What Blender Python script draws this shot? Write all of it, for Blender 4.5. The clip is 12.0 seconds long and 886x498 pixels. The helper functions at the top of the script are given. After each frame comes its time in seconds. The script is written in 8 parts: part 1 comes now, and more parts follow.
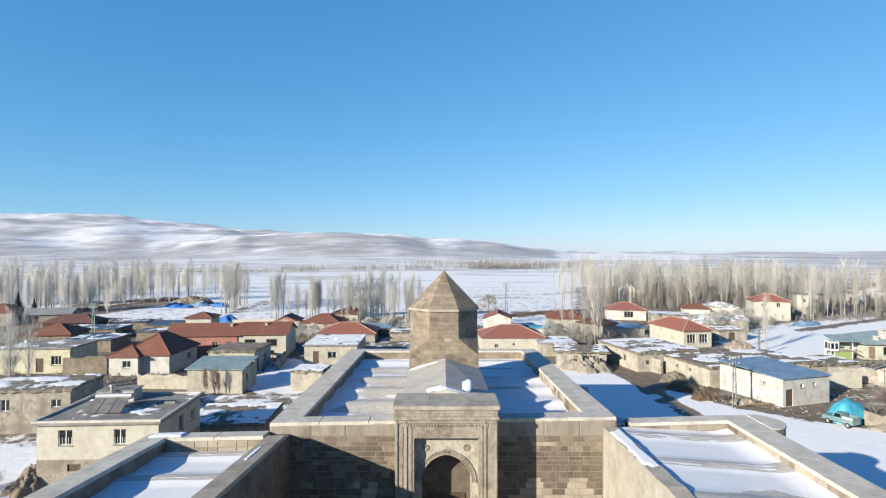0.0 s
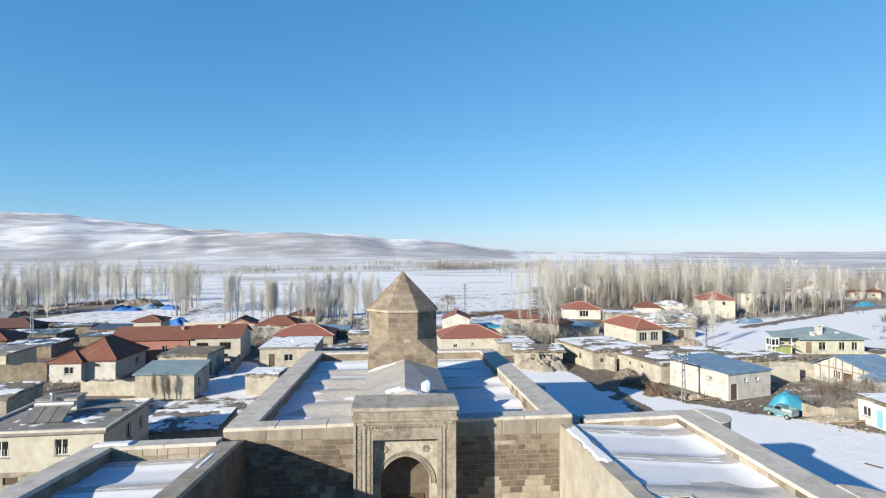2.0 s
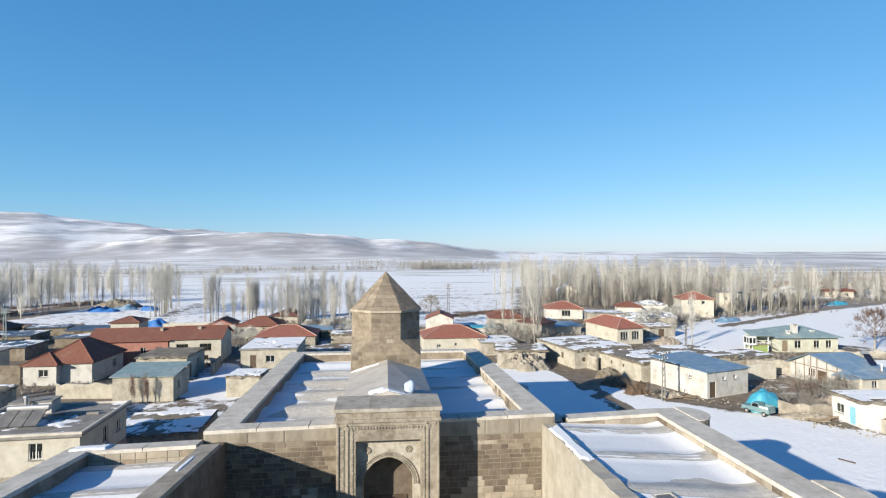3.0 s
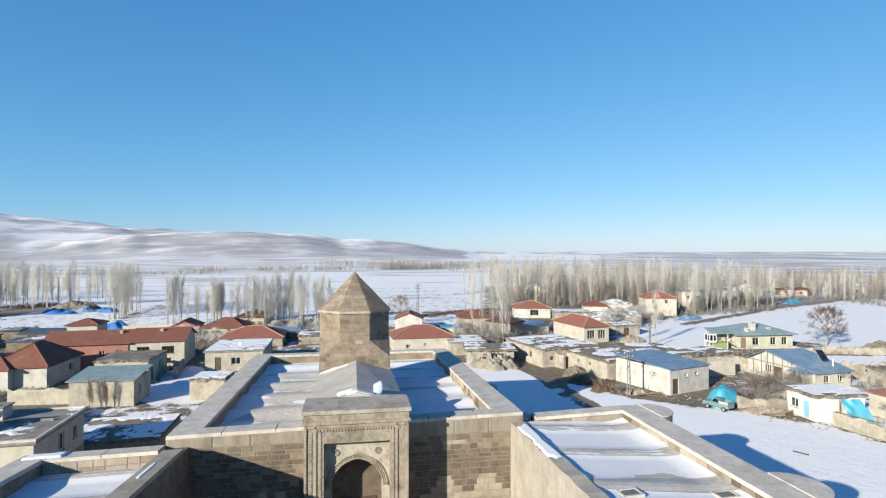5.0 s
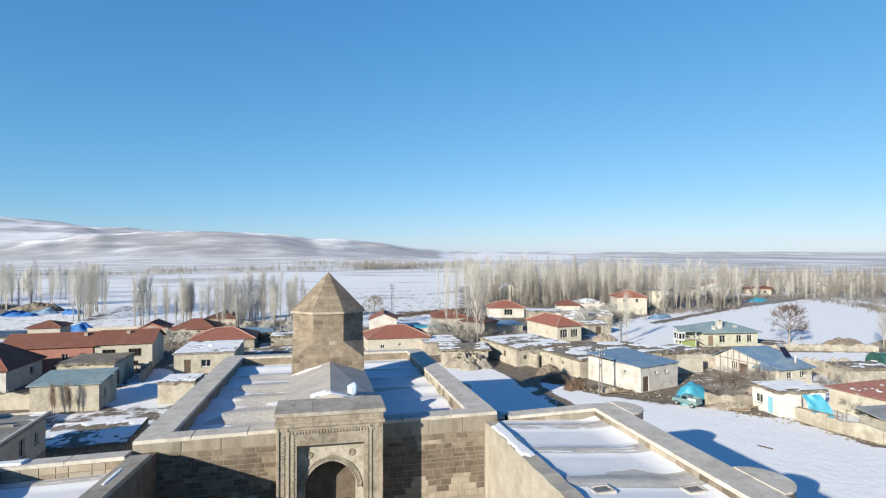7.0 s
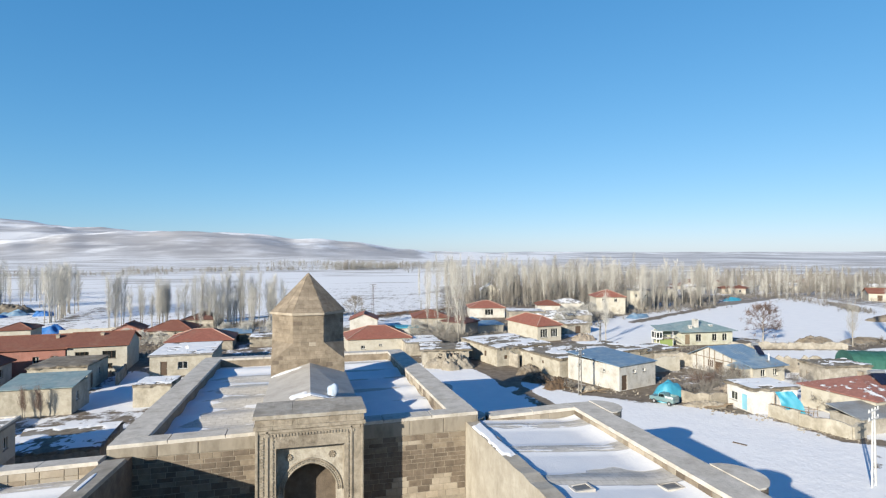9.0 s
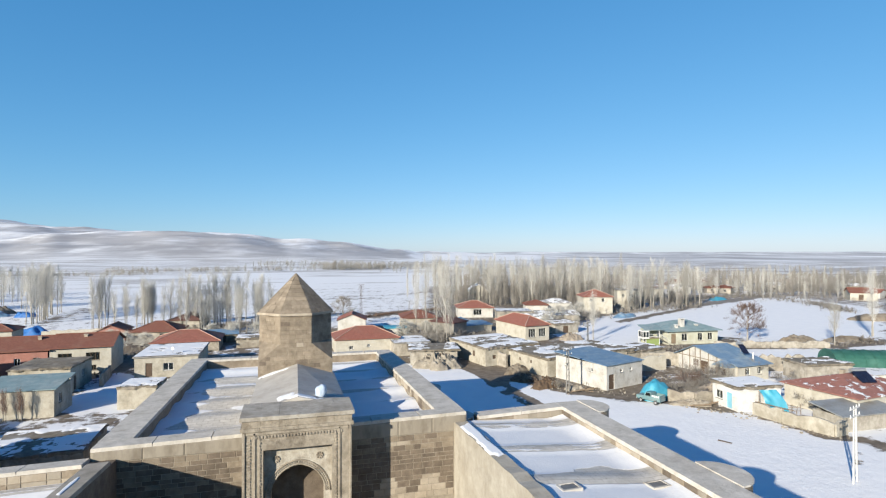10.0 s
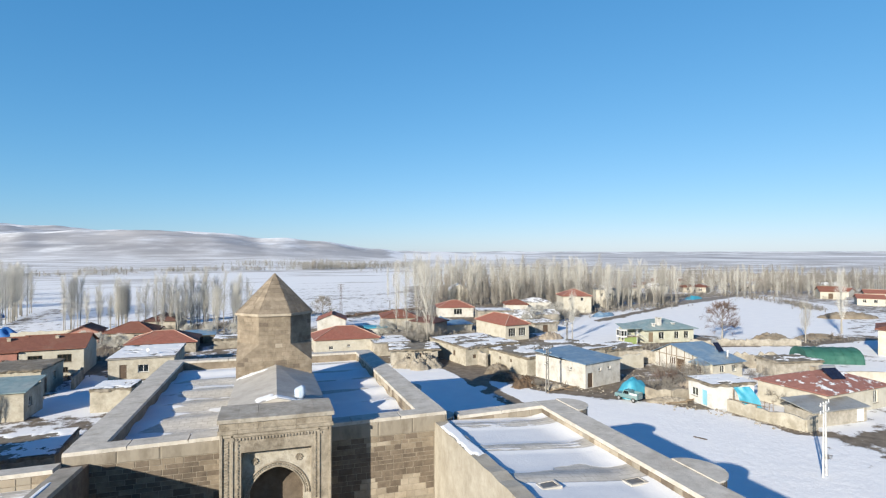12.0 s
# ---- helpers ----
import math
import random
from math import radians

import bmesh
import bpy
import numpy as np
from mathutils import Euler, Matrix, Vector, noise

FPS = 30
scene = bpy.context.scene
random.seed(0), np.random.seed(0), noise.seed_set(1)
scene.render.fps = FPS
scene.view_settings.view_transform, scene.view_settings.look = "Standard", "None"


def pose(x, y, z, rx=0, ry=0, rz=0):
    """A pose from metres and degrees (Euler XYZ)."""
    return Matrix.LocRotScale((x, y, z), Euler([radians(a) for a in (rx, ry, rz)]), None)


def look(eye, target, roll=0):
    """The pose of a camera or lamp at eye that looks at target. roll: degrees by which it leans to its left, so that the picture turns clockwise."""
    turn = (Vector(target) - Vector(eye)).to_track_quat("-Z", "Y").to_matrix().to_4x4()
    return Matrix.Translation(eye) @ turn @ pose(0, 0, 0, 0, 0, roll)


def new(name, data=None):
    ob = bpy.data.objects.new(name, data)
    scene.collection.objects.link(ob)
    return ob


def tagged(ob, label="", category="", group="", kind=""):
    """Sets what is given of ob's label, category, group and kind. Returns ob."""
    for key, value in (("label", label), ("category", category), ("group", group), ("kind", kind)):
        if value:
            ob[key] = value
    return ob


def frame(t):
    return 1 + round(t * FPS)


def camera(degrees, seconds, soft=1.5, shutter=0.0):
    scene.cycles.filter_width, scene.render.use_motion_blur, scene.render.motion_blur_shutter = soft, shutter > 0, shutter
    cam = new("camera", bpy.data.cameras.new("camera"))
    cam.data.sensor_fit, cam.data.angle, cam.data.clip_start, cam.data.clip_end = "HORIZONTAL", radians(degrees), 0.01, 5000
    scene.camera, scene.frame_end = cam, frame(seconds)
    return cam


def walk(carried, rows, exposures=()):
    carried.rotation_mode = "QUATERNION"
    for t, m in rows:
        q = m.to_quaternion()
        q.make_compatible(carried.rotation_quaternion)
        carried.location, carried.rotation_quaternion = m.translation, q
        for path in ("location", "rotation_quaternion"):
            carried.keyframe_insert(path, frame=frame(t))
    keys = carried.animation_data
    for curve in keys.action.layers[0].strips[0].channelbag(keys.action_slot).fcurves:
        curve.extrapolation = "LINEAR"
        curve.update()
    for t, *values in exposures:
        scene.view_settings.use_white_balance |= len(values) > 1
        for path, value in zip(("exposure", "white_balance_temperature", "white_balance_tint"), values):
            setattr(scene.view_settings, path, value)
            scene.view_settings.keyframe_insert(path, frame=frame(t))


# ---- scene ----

# ---- camera and walk ----
EYE = 20.0
cam = camera(78.93, 12.0, soft=1.25)
TURNS = [
    (0.0, 0.0, 0.36, 0.0), (0.5, -1.244, 0.38, 0.012), (1.0, -2.335, 0.39, 0.02), (1.5, -3.32, 0.41, 0.026),
    (2.0, -4.355, 0.423, 0.026), (2.5, -5.262, 0.434, 0.025), (3.0, -6.139, 0.44, 0.024), (5.0, -9.392, 0.45, 0.017),
    (5.5, -10.13, 0.442, 0.012), (6.0, -10.87, 0.441, 0.009), (6.5, -11.48, 0.446, 0.012), (7.0, -12.101, 0.455, 0.016),
    (9.0, -14.13, 0.487, 0.012), (9.5, -14.754, 0.494, 0.018), (10.0, -15.365, 0.503, 0.02), (10.5, -15.905, 0.502, 0.02),
    (11.0, -16.43, 0.494, 0.015), (11.5, -16.926, 0.486, 0.004), (12.0, -17.436, 0.473, -0.008),
]
walk(cam, [(t, pose(0, 0, EYE - 0.07 + 0.14 * t / 12, 90.08 + pitch - 0.11 * t / 12, roll, yaw)) for t, yaw, pitch, roll in TURNS], [(0.0, 0.91), (3.0, 0.86), (6.0, 0.81), (9.0, 0.79), (12.0, 0.79)])

# ---- world, sun, exposure ----
SUN_FROM = Vector((-1.0, -0.87, 0.45)).normalized()
world = bpy.data.worlds.new("world")
scene.world = world
world.use_nodes = True
wn = world.node_tree.nodes
sky = wn.new("ShaderNodeTexSky")
sky.sky_type, sky.sun_disc = "NISHITA", False
sky.sun_elevation = math.asin(SUN_FROM.z)
sky.sun_rotation = math.atan2(SUN_FROM.x, SUN_FROM.y)
sky.altitude, sky.air_density, sky.dust_density, sky.ozone_density = 1300, 1.0, 0.6, 2.0
# thin high haze: evens out each colour of the sky between zenith and horizon
wl = world.node_tree.links
split, join = wn.new("ShaderNodeSeparateColor"), wn.new("ShaderNodeCombineColor")
wl.new(sky.outputs[0], split.inputs[0])
# above the haze the zenith deepens again, green and red most
for k, (power, gain, knee, deep) in enumerate(((1.02, 0.86, 0.88, 2.7), (0.64, 2.30, 1.28, 3.7), (0.49, 4.05, 2.6, 1.1))):
    p, q = wn.new("ShaderNodeMath"), wn.new("ShaderNodeMath")
    p.operation, q.operation = "POWER", "MULTIPLY"
    p.inputs[1].default_value, q.inputs[1].default_value = power, gain
    wl.new(split.outputs[k], p.inputs[0])
    wl.new(p.outputs[0], q.inputs[0])
    u, v, w = (wn.new("ShaderNodeMath") for _ in range(3))
    u.operation, v.operation, w.operation = "MULTIPLY", "POWER", "MULTIPLY"
    u.use_clamp = True
    u.inputs[1].default_value, v.inputs[1].default_value = 1 / knee, deep
    wl.new(split.outputs[k], u.inputs[0])
    wl.new(u.outputs[0], v.inputs[0])
    wl.new(q.outputs[0], w.inputs[0])
    wl.new(v.outputs[0], w.inputs[1])
    wl.new(w.outputs[0], join.inputs[k])
wl.new(join.outputs[0], wn["Background"].inputs["Color"])
wn["Background"].inputs["Strength"].default_value = 0.0505
sun_data = bpy.data.lights.new("sun", "SUN")
sun_data.energy, sun_data.angle, sun_data.color = 5.0, radians(0.55), (1.0, 0.918, 0.77)
sun = new("sun", sun_data)
sun.matrix_world = look(SUN_FROM * 100, (0, 0, 0))


# ---- materials ----
def nodes_of(name):
    m = bpy.data.materials.new(name)
    m.use_nodes = True
    t = m.node_tree
    return m, t.nodes, t.links, t.nodes["Principled BSDF"]


def noise_node(nd, ln, vec, scale, detail=6.0, rough=0.6):
    n = nd.new("ShaderNodeTexNoise")
    n.inputs["Scale"].default_value = scale
    n.inputs["Detail"].default_value = detail
    n.inputs["Roughness"].default_value = rough
    ln.new(vec, n.inputs["Vector"])
    return n.outputs["Fac"]


def ramp_node(nd, ln, fac, stops):
    r = nd.new("ShaderNodeValToRGB")
    el = r.color_ramp.elements
    while len(el) < len(stops):
        el.new(0.5)
    for e, (p, c) in zip(el, stops):
        e.position, e.color = p, (*c, 1.0)
    ln.new(fac, r.inputs["Fac"])
    return r.outputs["Color"]


def mix_node(nd, ln, fac, a, b, mode="MIX"):
    m = nd.new("ShaderNodeMix")
    m.data_type, m.blend_type = "RGBA", mode
    for sock, v in ((m.inputs["Factor"], fac), (m.inputs[6], a), (m.inputs[7], b)):
        if isinstance(v, (int, float)):
            sock.default_value = v
        elif isinstance(v, tuple):
            sock.default_value = (*v, 1.0)
        else:
            ln.new(v, sock)
    return m.outputs[2]


def math_node(nd, ln, op, a, b=0.0, clamp=False):
    m = nd.new("ShaderNodeMath")
    m.operation, m.use_clamp = op, clamp
    for sock, v in ((m.inputs[0], a), (m.inputs[1], b)):
        if isinstance(v, (int, float)):
            sock.default_value = v
        else:
            ln.new(v, sock)
    return m.outputs[0]


TONE_SCALE = 0.8  # scales all tones below evenly, set together with sky strength and exposure


def surface(name, dark, light, grain=3.0, stain=None, stain_scale=0.35, rough=0.9, bump=0.3, metal=0.0, spread=0.0, stretch=(1, 1, 1), wash=0.0):
    """A weathered surface: two tones by a fine grain, stains of a third tone by a broad noise, relief; spread: change from piece to piece."""
    m, nd, ln, bs = nodes_of(name)
    dark, light = [c * TONE_SCALE for c in dark], [c * TONE_SCALE for c in light]
    stain = tuple(c * TONE_SCALE for c in stain) if stain else None
    geo = nd.new("ShaderNodeNewGeometry")
    mp = nd.new("ShaderNodeMapping")
    mp.inputs["Scale"].default_value = stretch
    ln.new(geo.outputs["Position"], mp.inputs["Vector"])
    pos = mp.outputs["Vector"]
    fine = noise_node(nd, ln, pos, grain)
    col = ramp_node(nd, ln, fine, [(0.3, dark), (0.7, light)])
    broad = noise_node(nd, ln, pos, stain_scale, 8.0, 0.65)
    if stain:
        f = ramp_node(nd, ln, broad, [(0.48, (0, 0, 0)), (0.66, (0.8, 0.8, 0.8))])
        col = mix_node(nd, ln, f, col, stain)
    if wash:
        runs = nd.new("ShaderNodeMapping")
        runs.inputs["Scale"].default_value = (1.5, 1.5, 0.9)
        ln.new(geo.outputs["Position"], runs.inputs["Vector"])
        streak = ramp_node(nd, ln, noise_node(nd, ln, runs.outputs["Vector"], 0.7, 9.0, 0.7), [(0.32, (1 - wash, 1 - wash * 1.03, 1 - wash * 1.08)), (0.52, (1, 1, 1))])
        col = mix_node(nd, ln, 1.0, col, streak, "MULTIPLY")
        flake = ramp_node(nd, ln, noise_node(nd, ln, pos, 5.0, 8.0, 0.75), [(0.34, (1 - wash * 0.8,) * 3), (0.47, (1, 1, 1)), (0.62, (1, 1, 1)), (0.72, (1 + wash * 0.3,) * 3)])
        col = mix_node(nd, ln, 1.0, col, flake, "MULTIPLY")
    if spread:
        info = nd.new("ShaderNodeObjectInfo")
        v = math_node(nd, ln, "MULTIPLY_ADD", info.outputs["Random"], spread * 2)
        v.node.inputs[2].default_value = 1.0 - spread
        hsv = nd.new("ShaderNodeHueSaturation")
        ln.new(v, hsv.inputs["Value"])
        ln.new(col, hsv.inputs["Color"])
        col = hsv.outputs["Color"]
    ln.new(col, bs.inputs["Base Color"])
    bs.inputs["Roughness"].default_value = rough
    bs.inputs["Metallic"].default_value = metal
    if bump:
        b = nd.new("ShaderNodeBump")
        b.inputs["Strength"].default_value = bump
        b.inputs["Distance"].default_value = 0.05
        ln.new(noise_node(nd, ln, pos, grain * 4, 5.0), b.inputs["Height"])
        ln.new(b.outputs["Normal"], bs.inputs["Normal"])
    return m


STONE = surface("weathered tuff stone", (0.215, 0.172, 0.125), (0.325, 0.27, 0.203), 2.2, (0.145, 0.115, 0.083), 0.5, 0.92, 0.5, spread=0.12, wash=0.15)
# brown stone, its colour deepened for the walls that lie in shade
STONE_DARK = surface("brown tuff stone, darkened for shade", (0.135, 0.105, 0.078), (0.22, 0.175, 0.132), 2.2, (0.09, 0.07, 0.052), 0.5, 0.92, 0.6, spread=0.15, wash=0.2)
STONE_PALE = surface("pale new stone", (0.36, 0.31, 0.24), (0.46, 0.40, 0.32), 2.5, (0.27, 0.22, 0.16), 0.5, 0.9, 0.35, spread=0.15)
MORTAR = surface("lime mortar", (0.27, 0.232, 0.18), (0.36, 0.315, 0.25), 5.0, (0.24, 0.20, 0.15), 0.6, 0.95, 0.4, wash=0.2)
COPING = surface("grey coping stone", (0.53, 0.495, 0.435), (0.69, 0.645, 0.575), 1.6, (0.45, 0.41, 0.345), 0.7, 0.9, 0.5, wash=0.22)
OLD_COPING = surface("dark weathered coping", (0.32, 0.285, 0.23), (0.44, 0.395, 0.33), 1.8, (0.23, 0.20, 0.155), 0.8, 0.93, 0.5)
PLASTIC = surface("pale blue plastic sheet", (0.42, 0.52, 0.66), (0.60, 0.68, 0.78), 3.0, (0.30, 0.40, 0.55), 1.5, 0.4, 0.5)
OLD_COPING_PALE = surface("weathered cornice stone", (0.36, 0.33, 0.28), (0.49, 0.455, 0.395), 2.0, (0.27, 0.235, 0.185), 0.9, 0.92, 0.6, wash=0.25)
PLASTER_WALL = surface("tan courtyard facing stone", (0.43, 0.39, 0.32), (0.54, 0.495, 0.415), 1.5, (0.37, 0.325, 0.255), 0.4, 0.92, 0.4, wash=0.2)
SLAB = surface("stained smooth facing stone", (0.27, 0.235, 0.185), (0.35, 0.31, 0.25), 1.2, (0.17, 0.14, 0.105), 0.8, 0.9, 0.25, spread=0.06, stretch=(1, 1, 0.4))
CARVED = surface("carved limestone", (0.29, 0.25, 0.195), (0.43, 0.38, 0.305), 3.5, (0.19, 0.155, 0.115), 0.9, 0.9, 0.7, wash=0.42)
CARVED_PALE = surface("pale carved limestone", (0.40, 0.36, 0.295), (0.58, 0.54, 0.46), 2.6, (0.26, 0.22, 0.17), 1.1, 0.9, 0.7, wash=0.4)
LEAD = surface("grey roofing stone", (0.45, 0.42, 0.375), (0.57, 0.54, 0.49), 1.4, (0.37, 0.34, 0.30), 0.7, 0.85, 0.4, wash=0.15)
SNOW = surface("snow", (0.86, 0.87, 0.88), (0.93, 0.93, 0.925), 0.8, None, 0.3, 0.75, 0.25)
CREAM = surface("cream render", (0.485, 0.455, 0.385), (0.58, 0.55, 0.475), 1.2, (0.42, 0.385, 0.31), 0.5, 0.92, 0.3, wash=0.16)
TAN = surface("tan mud render", (0.41, 0.375, 0.305), (0.53, 0.493, 0.412), 1.4, (0.31, 0.275, 0.21), 0.5, 0.95, 0.6, wash=0.24)
# roof colour with the blue shade of the left farmyards painted in
SHADE_ROOF = surface("blue-grey roof darkened for shade", (0.045, 0.065, 0.10), (0.085, 0.11, 0.155), 1.0, (0.16, 0.17, 0.19), 0.6, 0.45, 0.15, wash=0.3)
YELLOW = surface("pale yellow render", (0.575, 0.54, 0.385), (0.665, 0.625, 0.46), 1.2, (0.46, 0.42, 0.30), 0.5, 0.92, 0.25, wash=0.26)
WHITE = surface("white limewash", (0.53, 0.515, 0.48), (0.64, 0.625, 0.59), 1.2, (0.43, 0.40, 0.345), 0.6, 0.92, 0.3, wash=0.32)
ADOBE = surface("mud plaster", (0.33, 0.30, 0.25), (0.52, 0.48, 0.41), 1.6, (0.23, 0.20, 0.16), 0.5, 0.96, 0.8, wash=0.28)
WHITEWASH = surface("fresh white limewash", (0.68, 0.67, 0.645), (0.78, 0.77, 0.75), 1.2, (0.55, 0.52, 0.46), 0.6, 0.92, 0.3, wash=0.25)
POLE_PALE = surface("pale cast concrete", (0.55, 0.545, 0.52), (0.68, 0.67, 0.65), 2.0, (0.45, 0.44, 0.41), 0.8, 0.9, 0.2)
RUBBLE = surface("rubble masonry", (0.22, 0.19, 0.15), (0.50, 0.455, 0.375), 2.4, (0.18, 0.15, 0.115), 0.6, 0.96, 1.0, wash=0.3)
GREEN_WALL = surface("pale green render", (0.44, 0.46, 0.29), (0.52, 0.535, 0.37), 1.2, (0.38, 0.37, 0.27), 0.5, 0.92, 0.2, wash=0.15)
GREEN_PALE = surface("faded yellow-green render", (0.50, 0.505, 0.41), (0.60, 0.60, 0.50), 1.2, (0.44, 0.42, 0.32), 0.5, 0.92, 0.2, wash=0.22)
GREEN_BRIGHT = surface("bright green paint", (0.22, 0.30, 0.09), (0.28, 0.36, 0.13), 1.2, (0.28, 0.34, 0.14), 0.5, 0.9, 0.1, wash=0.2)
RED_WALL = surface("red painted render", (0.35, 0.155, 0.12), (0.43, 0.205, 0.165), 1.2, (0.29, 0.15, 0.12), 0.5, 0.9, 0.2, wash=0.2)
CONCRETE = surface("weathered concrete", (0.22, 0.21, 0.19), (0.33, 0.315, 0.29), 1.5, (0.16, 0.15, 0.13), 0.5, 0.9, 0.3, wash=0.2)
EARTH_ROOF = surface("earth roof", (0.13, 0.11, 0.082), (0.27, 0.23, 0.17), 1.5, (0.33, 0.30, 0.26), 0.5, 0.97, 0.9, wash=0.3)
BARK = surface("poplar bark", (0.27, 0.25, 0.215), (0.40, 0.375, 0.33), 2.0, None, 0.4, 0.95, 0.2)
TWIG = surface("bare poplar twigs", (0.475, 0.46, 0.418), (0.635, 0.615, 0.565), 0.6, None, 0.4, 0.95, 0.0, spread=0.1)
TWIG_DULL = surface("grey-brown poplar twigs", (0.30, 0.288, 0.258), (0.43, 0.415, 0.375), 0.6, None, 0.4, 0.95, 0.0, spread=0.15)
TWIG_RED = surface("bare reddish twigs", (0.17, 0.11, 0.085), (0.26, 0.18, 0.14), 0.9, None, 0.4, 0.95, 0.0)
NEEDLES = surface("dark conifer needles", (0.03, 0.04, 0.025), (0.06, 0.075, 0.045), 2.0, None, 0.4, 0.9, 0.0)
BRUSH = surface("dry brushwood", (0.20, 0.168, 0.135), (0.36, 0.31, 0.25), 1.2, None, 0.4, 0.97, 0.0)
DUNG = surface("heap of straw and dung", (0.07, 0.045, 0.028), (0.17, 0.11, 0.065), 2.5, (0.25, 0.18, 0.11), 0.6, 0.97, 0.9)
MUD = surface("bare soil", (0.14, 0.11, 0.078), (0.28, 0.235, 0.175), 1.5, (0.31, 0.275, 0.225), 0.5, 0.97, 0.6)
BLUE_METAL = surface("blue sheet roof", (0.14, 0.235, 0.35), (0.20, 0.30, 0.415), 1.0, (0.30, 0.37, 0.42), 0.5, 0.5, 0.1, wash=0.2)
TEAL_METAL = surface("grey-teal sheet roof", (0.20, 0.29, 0.30), (0.27, 0.36, 0.36), 1.0, (0.36, 0.40, 0.39), 0.5, 0.5, 0.05, wash=0.2)
GREY_METAL = surface("grey sheet roof", (0.27, 0.28, 0.28), (0.36, 0.37, 0.36), 1.0, (0.22, 0.20, 0.17), 0.5, 0.5, 0.05, wash=0.2)
TARP_BLUE = surface("blue tarpaulin", (0.025, 0.12, 0.38), (0.05, 0.20, 0.50), 1.5, None, 0.5, 0.5, 0.4)
STRAW = surface("old grey straw", (0.17, 0.145, 0.11), (0.28, 0.245, 0.195), 1.6, (0.12, 0.10, 0.075), 0.6, 0.97, 0.8)
TARP_PALE = surface("faded blue tarpaulins", (0.10, 0.22, 0.36), (0.20, 0.33, 0.46), 1.5, (0.34, 0.38, 0.40), 0.9, 0.6, 0.4)
TARP_TEAL = surface("turquoise tarpaulin", (0.045, 0.29, 0.42), (0.07, 0.37, 0.50), 1.5, None, 0.5, 0.5, 0.4)
TARP_GREEN = surface("dark green tarpaulin", (0.02, 0.10, 0.075), (0.035, 0.14, 0.105), 1.0, (0.06, 0.17, 0.13), 0.4, 0.65, 0.3, wash=0.2)
WOOD = surface("weathered wood", (0.16, 0.12, 0.08), (0.28, 0.21, 0.14), 3.0, None, 0.4, 0.85, 0.3)
DARK_WOOD = surface("dark wood", (0.07, 0.045, 0.03), (0.13, 0.085, 0.055), 3.0, None, 0.4, 0.8, 0.3)
FRAME_WHITE = surface("white painted frame", (0.70, 0.70, 0.68), (0.78, 0.78, 0.76), 3.0, None, 0.4, 0.6, 0.0)
DOOR_BLUE = surface("blue painted door", (0.22, 0.50, 0.62), (0.28, 0.57, 0.68), 2.0, None, 0.4, 0.6, 0.1)
STEEL = surface("galvanised steel", (0.42, 0.42, 0.41), (0.55, 0.55, 0.54), 2.0, None, 0.4, 0.45, 0.0, 0.6)
DUSTY = surface("dusty collector sheet", (0.13, 0.125, 0.12), (0.19, 0.185, 0.175), 2.0, (0.24, 0.23, 0.21), 0.9, 0.5, 0.1)
SOLAR = surface("solar collector glass", (0.012, 0.016, 0.03), (0.02, 0.026, 0.045), 2.0, None, 0.4, 0.12, 0.0)
RUBBER = surface("black rubber", (0.02, 0.02, 0.02), (0.035, 0.035, 0.035), 4.0, None, 0.4, 0.85, 0.1)
CAR_PAINT = surface("pale turquoise car paint", (0.12, 0.22, 0.235), (0.18, 0.28, 0.29), 1.0, (0.27, 0.31, 0.29), 0.8, 0.35, 0.0)


def glass_material():
    m, nd, ln, bs = nodes_of("window glass")
    bs.inputs["Base Color"].default_value = (0.10, 0.12, 0.125, 1)
    bs.inputs["Roughness"].default_value = 0.06
    bs.inputs["Transmission Weight"].default_value = 0.9
    return m


GLASS = glass_material()
RIDGE = surface("mortared ridge tiles", (0.40, 0.24, 0.18), (0.52, 0.36, 0.29), 2.0, (0.30, 0.17, 0.12), 0.5, 0.9, 0.3)
TWIG_GREY = surface("grey-brown shrub twigs", (0.24, 0.218, 0.19), (0.37, 0.343, 0.305), 0.9, None, 0.4, 0.95, 0.0)


def tile_roof_material(name, dark, light):
    """Red interlocking tiles: rows and rolls in relief, sun-bleached and mossy patches."""
    m, nd, ln, bs = nodes_of(name)
    dark, light = [c * TONE_SCALE for c in dark], [c * TONE_SCALE for c in light]
    geo = nd.new("ShaderNodeNewGeometry")
    pos = geo.outputs["Position"]
    col = ramp_node(nd, ln, noise_node(nd, ln, pos, 2.5), [(0.3, dark), (0.7, light)])
    f = ramp_node(nd, ln, noise_node(nd, ln, pos, 0.45, 8.0), [(0.52, (0, 0, 0)), (0.72, (0.6, 0.6, 0.6))])
    col = mix_node(nd, ln, f, col, (0.22, 0.13, 0.09))
    w = nd.new("ShaderNodeTexWave")
    w.wave_type, w.bands_direction = "BANDS", "Z"
    w.inputs["Scale"].default_value = 2.4
    w.inputs["Distortion"].default_value = 0.4
    ln.new(pos, w.inputs["Vector"])
    rows = ramp_node(nd, ln, w.outputs["Fac"], [(0.0, (0.72, 0.72, 0.72)), (0.35, (1, 1, 1))])
    col = mix_node(nd, ln, 1.0, col, rows, "MULTIPLY")
    ln.new(col, bs.inputs["Base Color"])
    bs.inputs["Roughness"].default_value = 0.85
    b = nd.new("ShaderNodeBump")
    b.inputs["Strength"].default_value = 0.5
    b.inputs["Distance"].default_value = 0.05
    ln.new(w.outputs["Fac"], b.inputs["Height"])
    ln.new(b.outputs["Normal"], bs.inputs["Normal"])
    return m


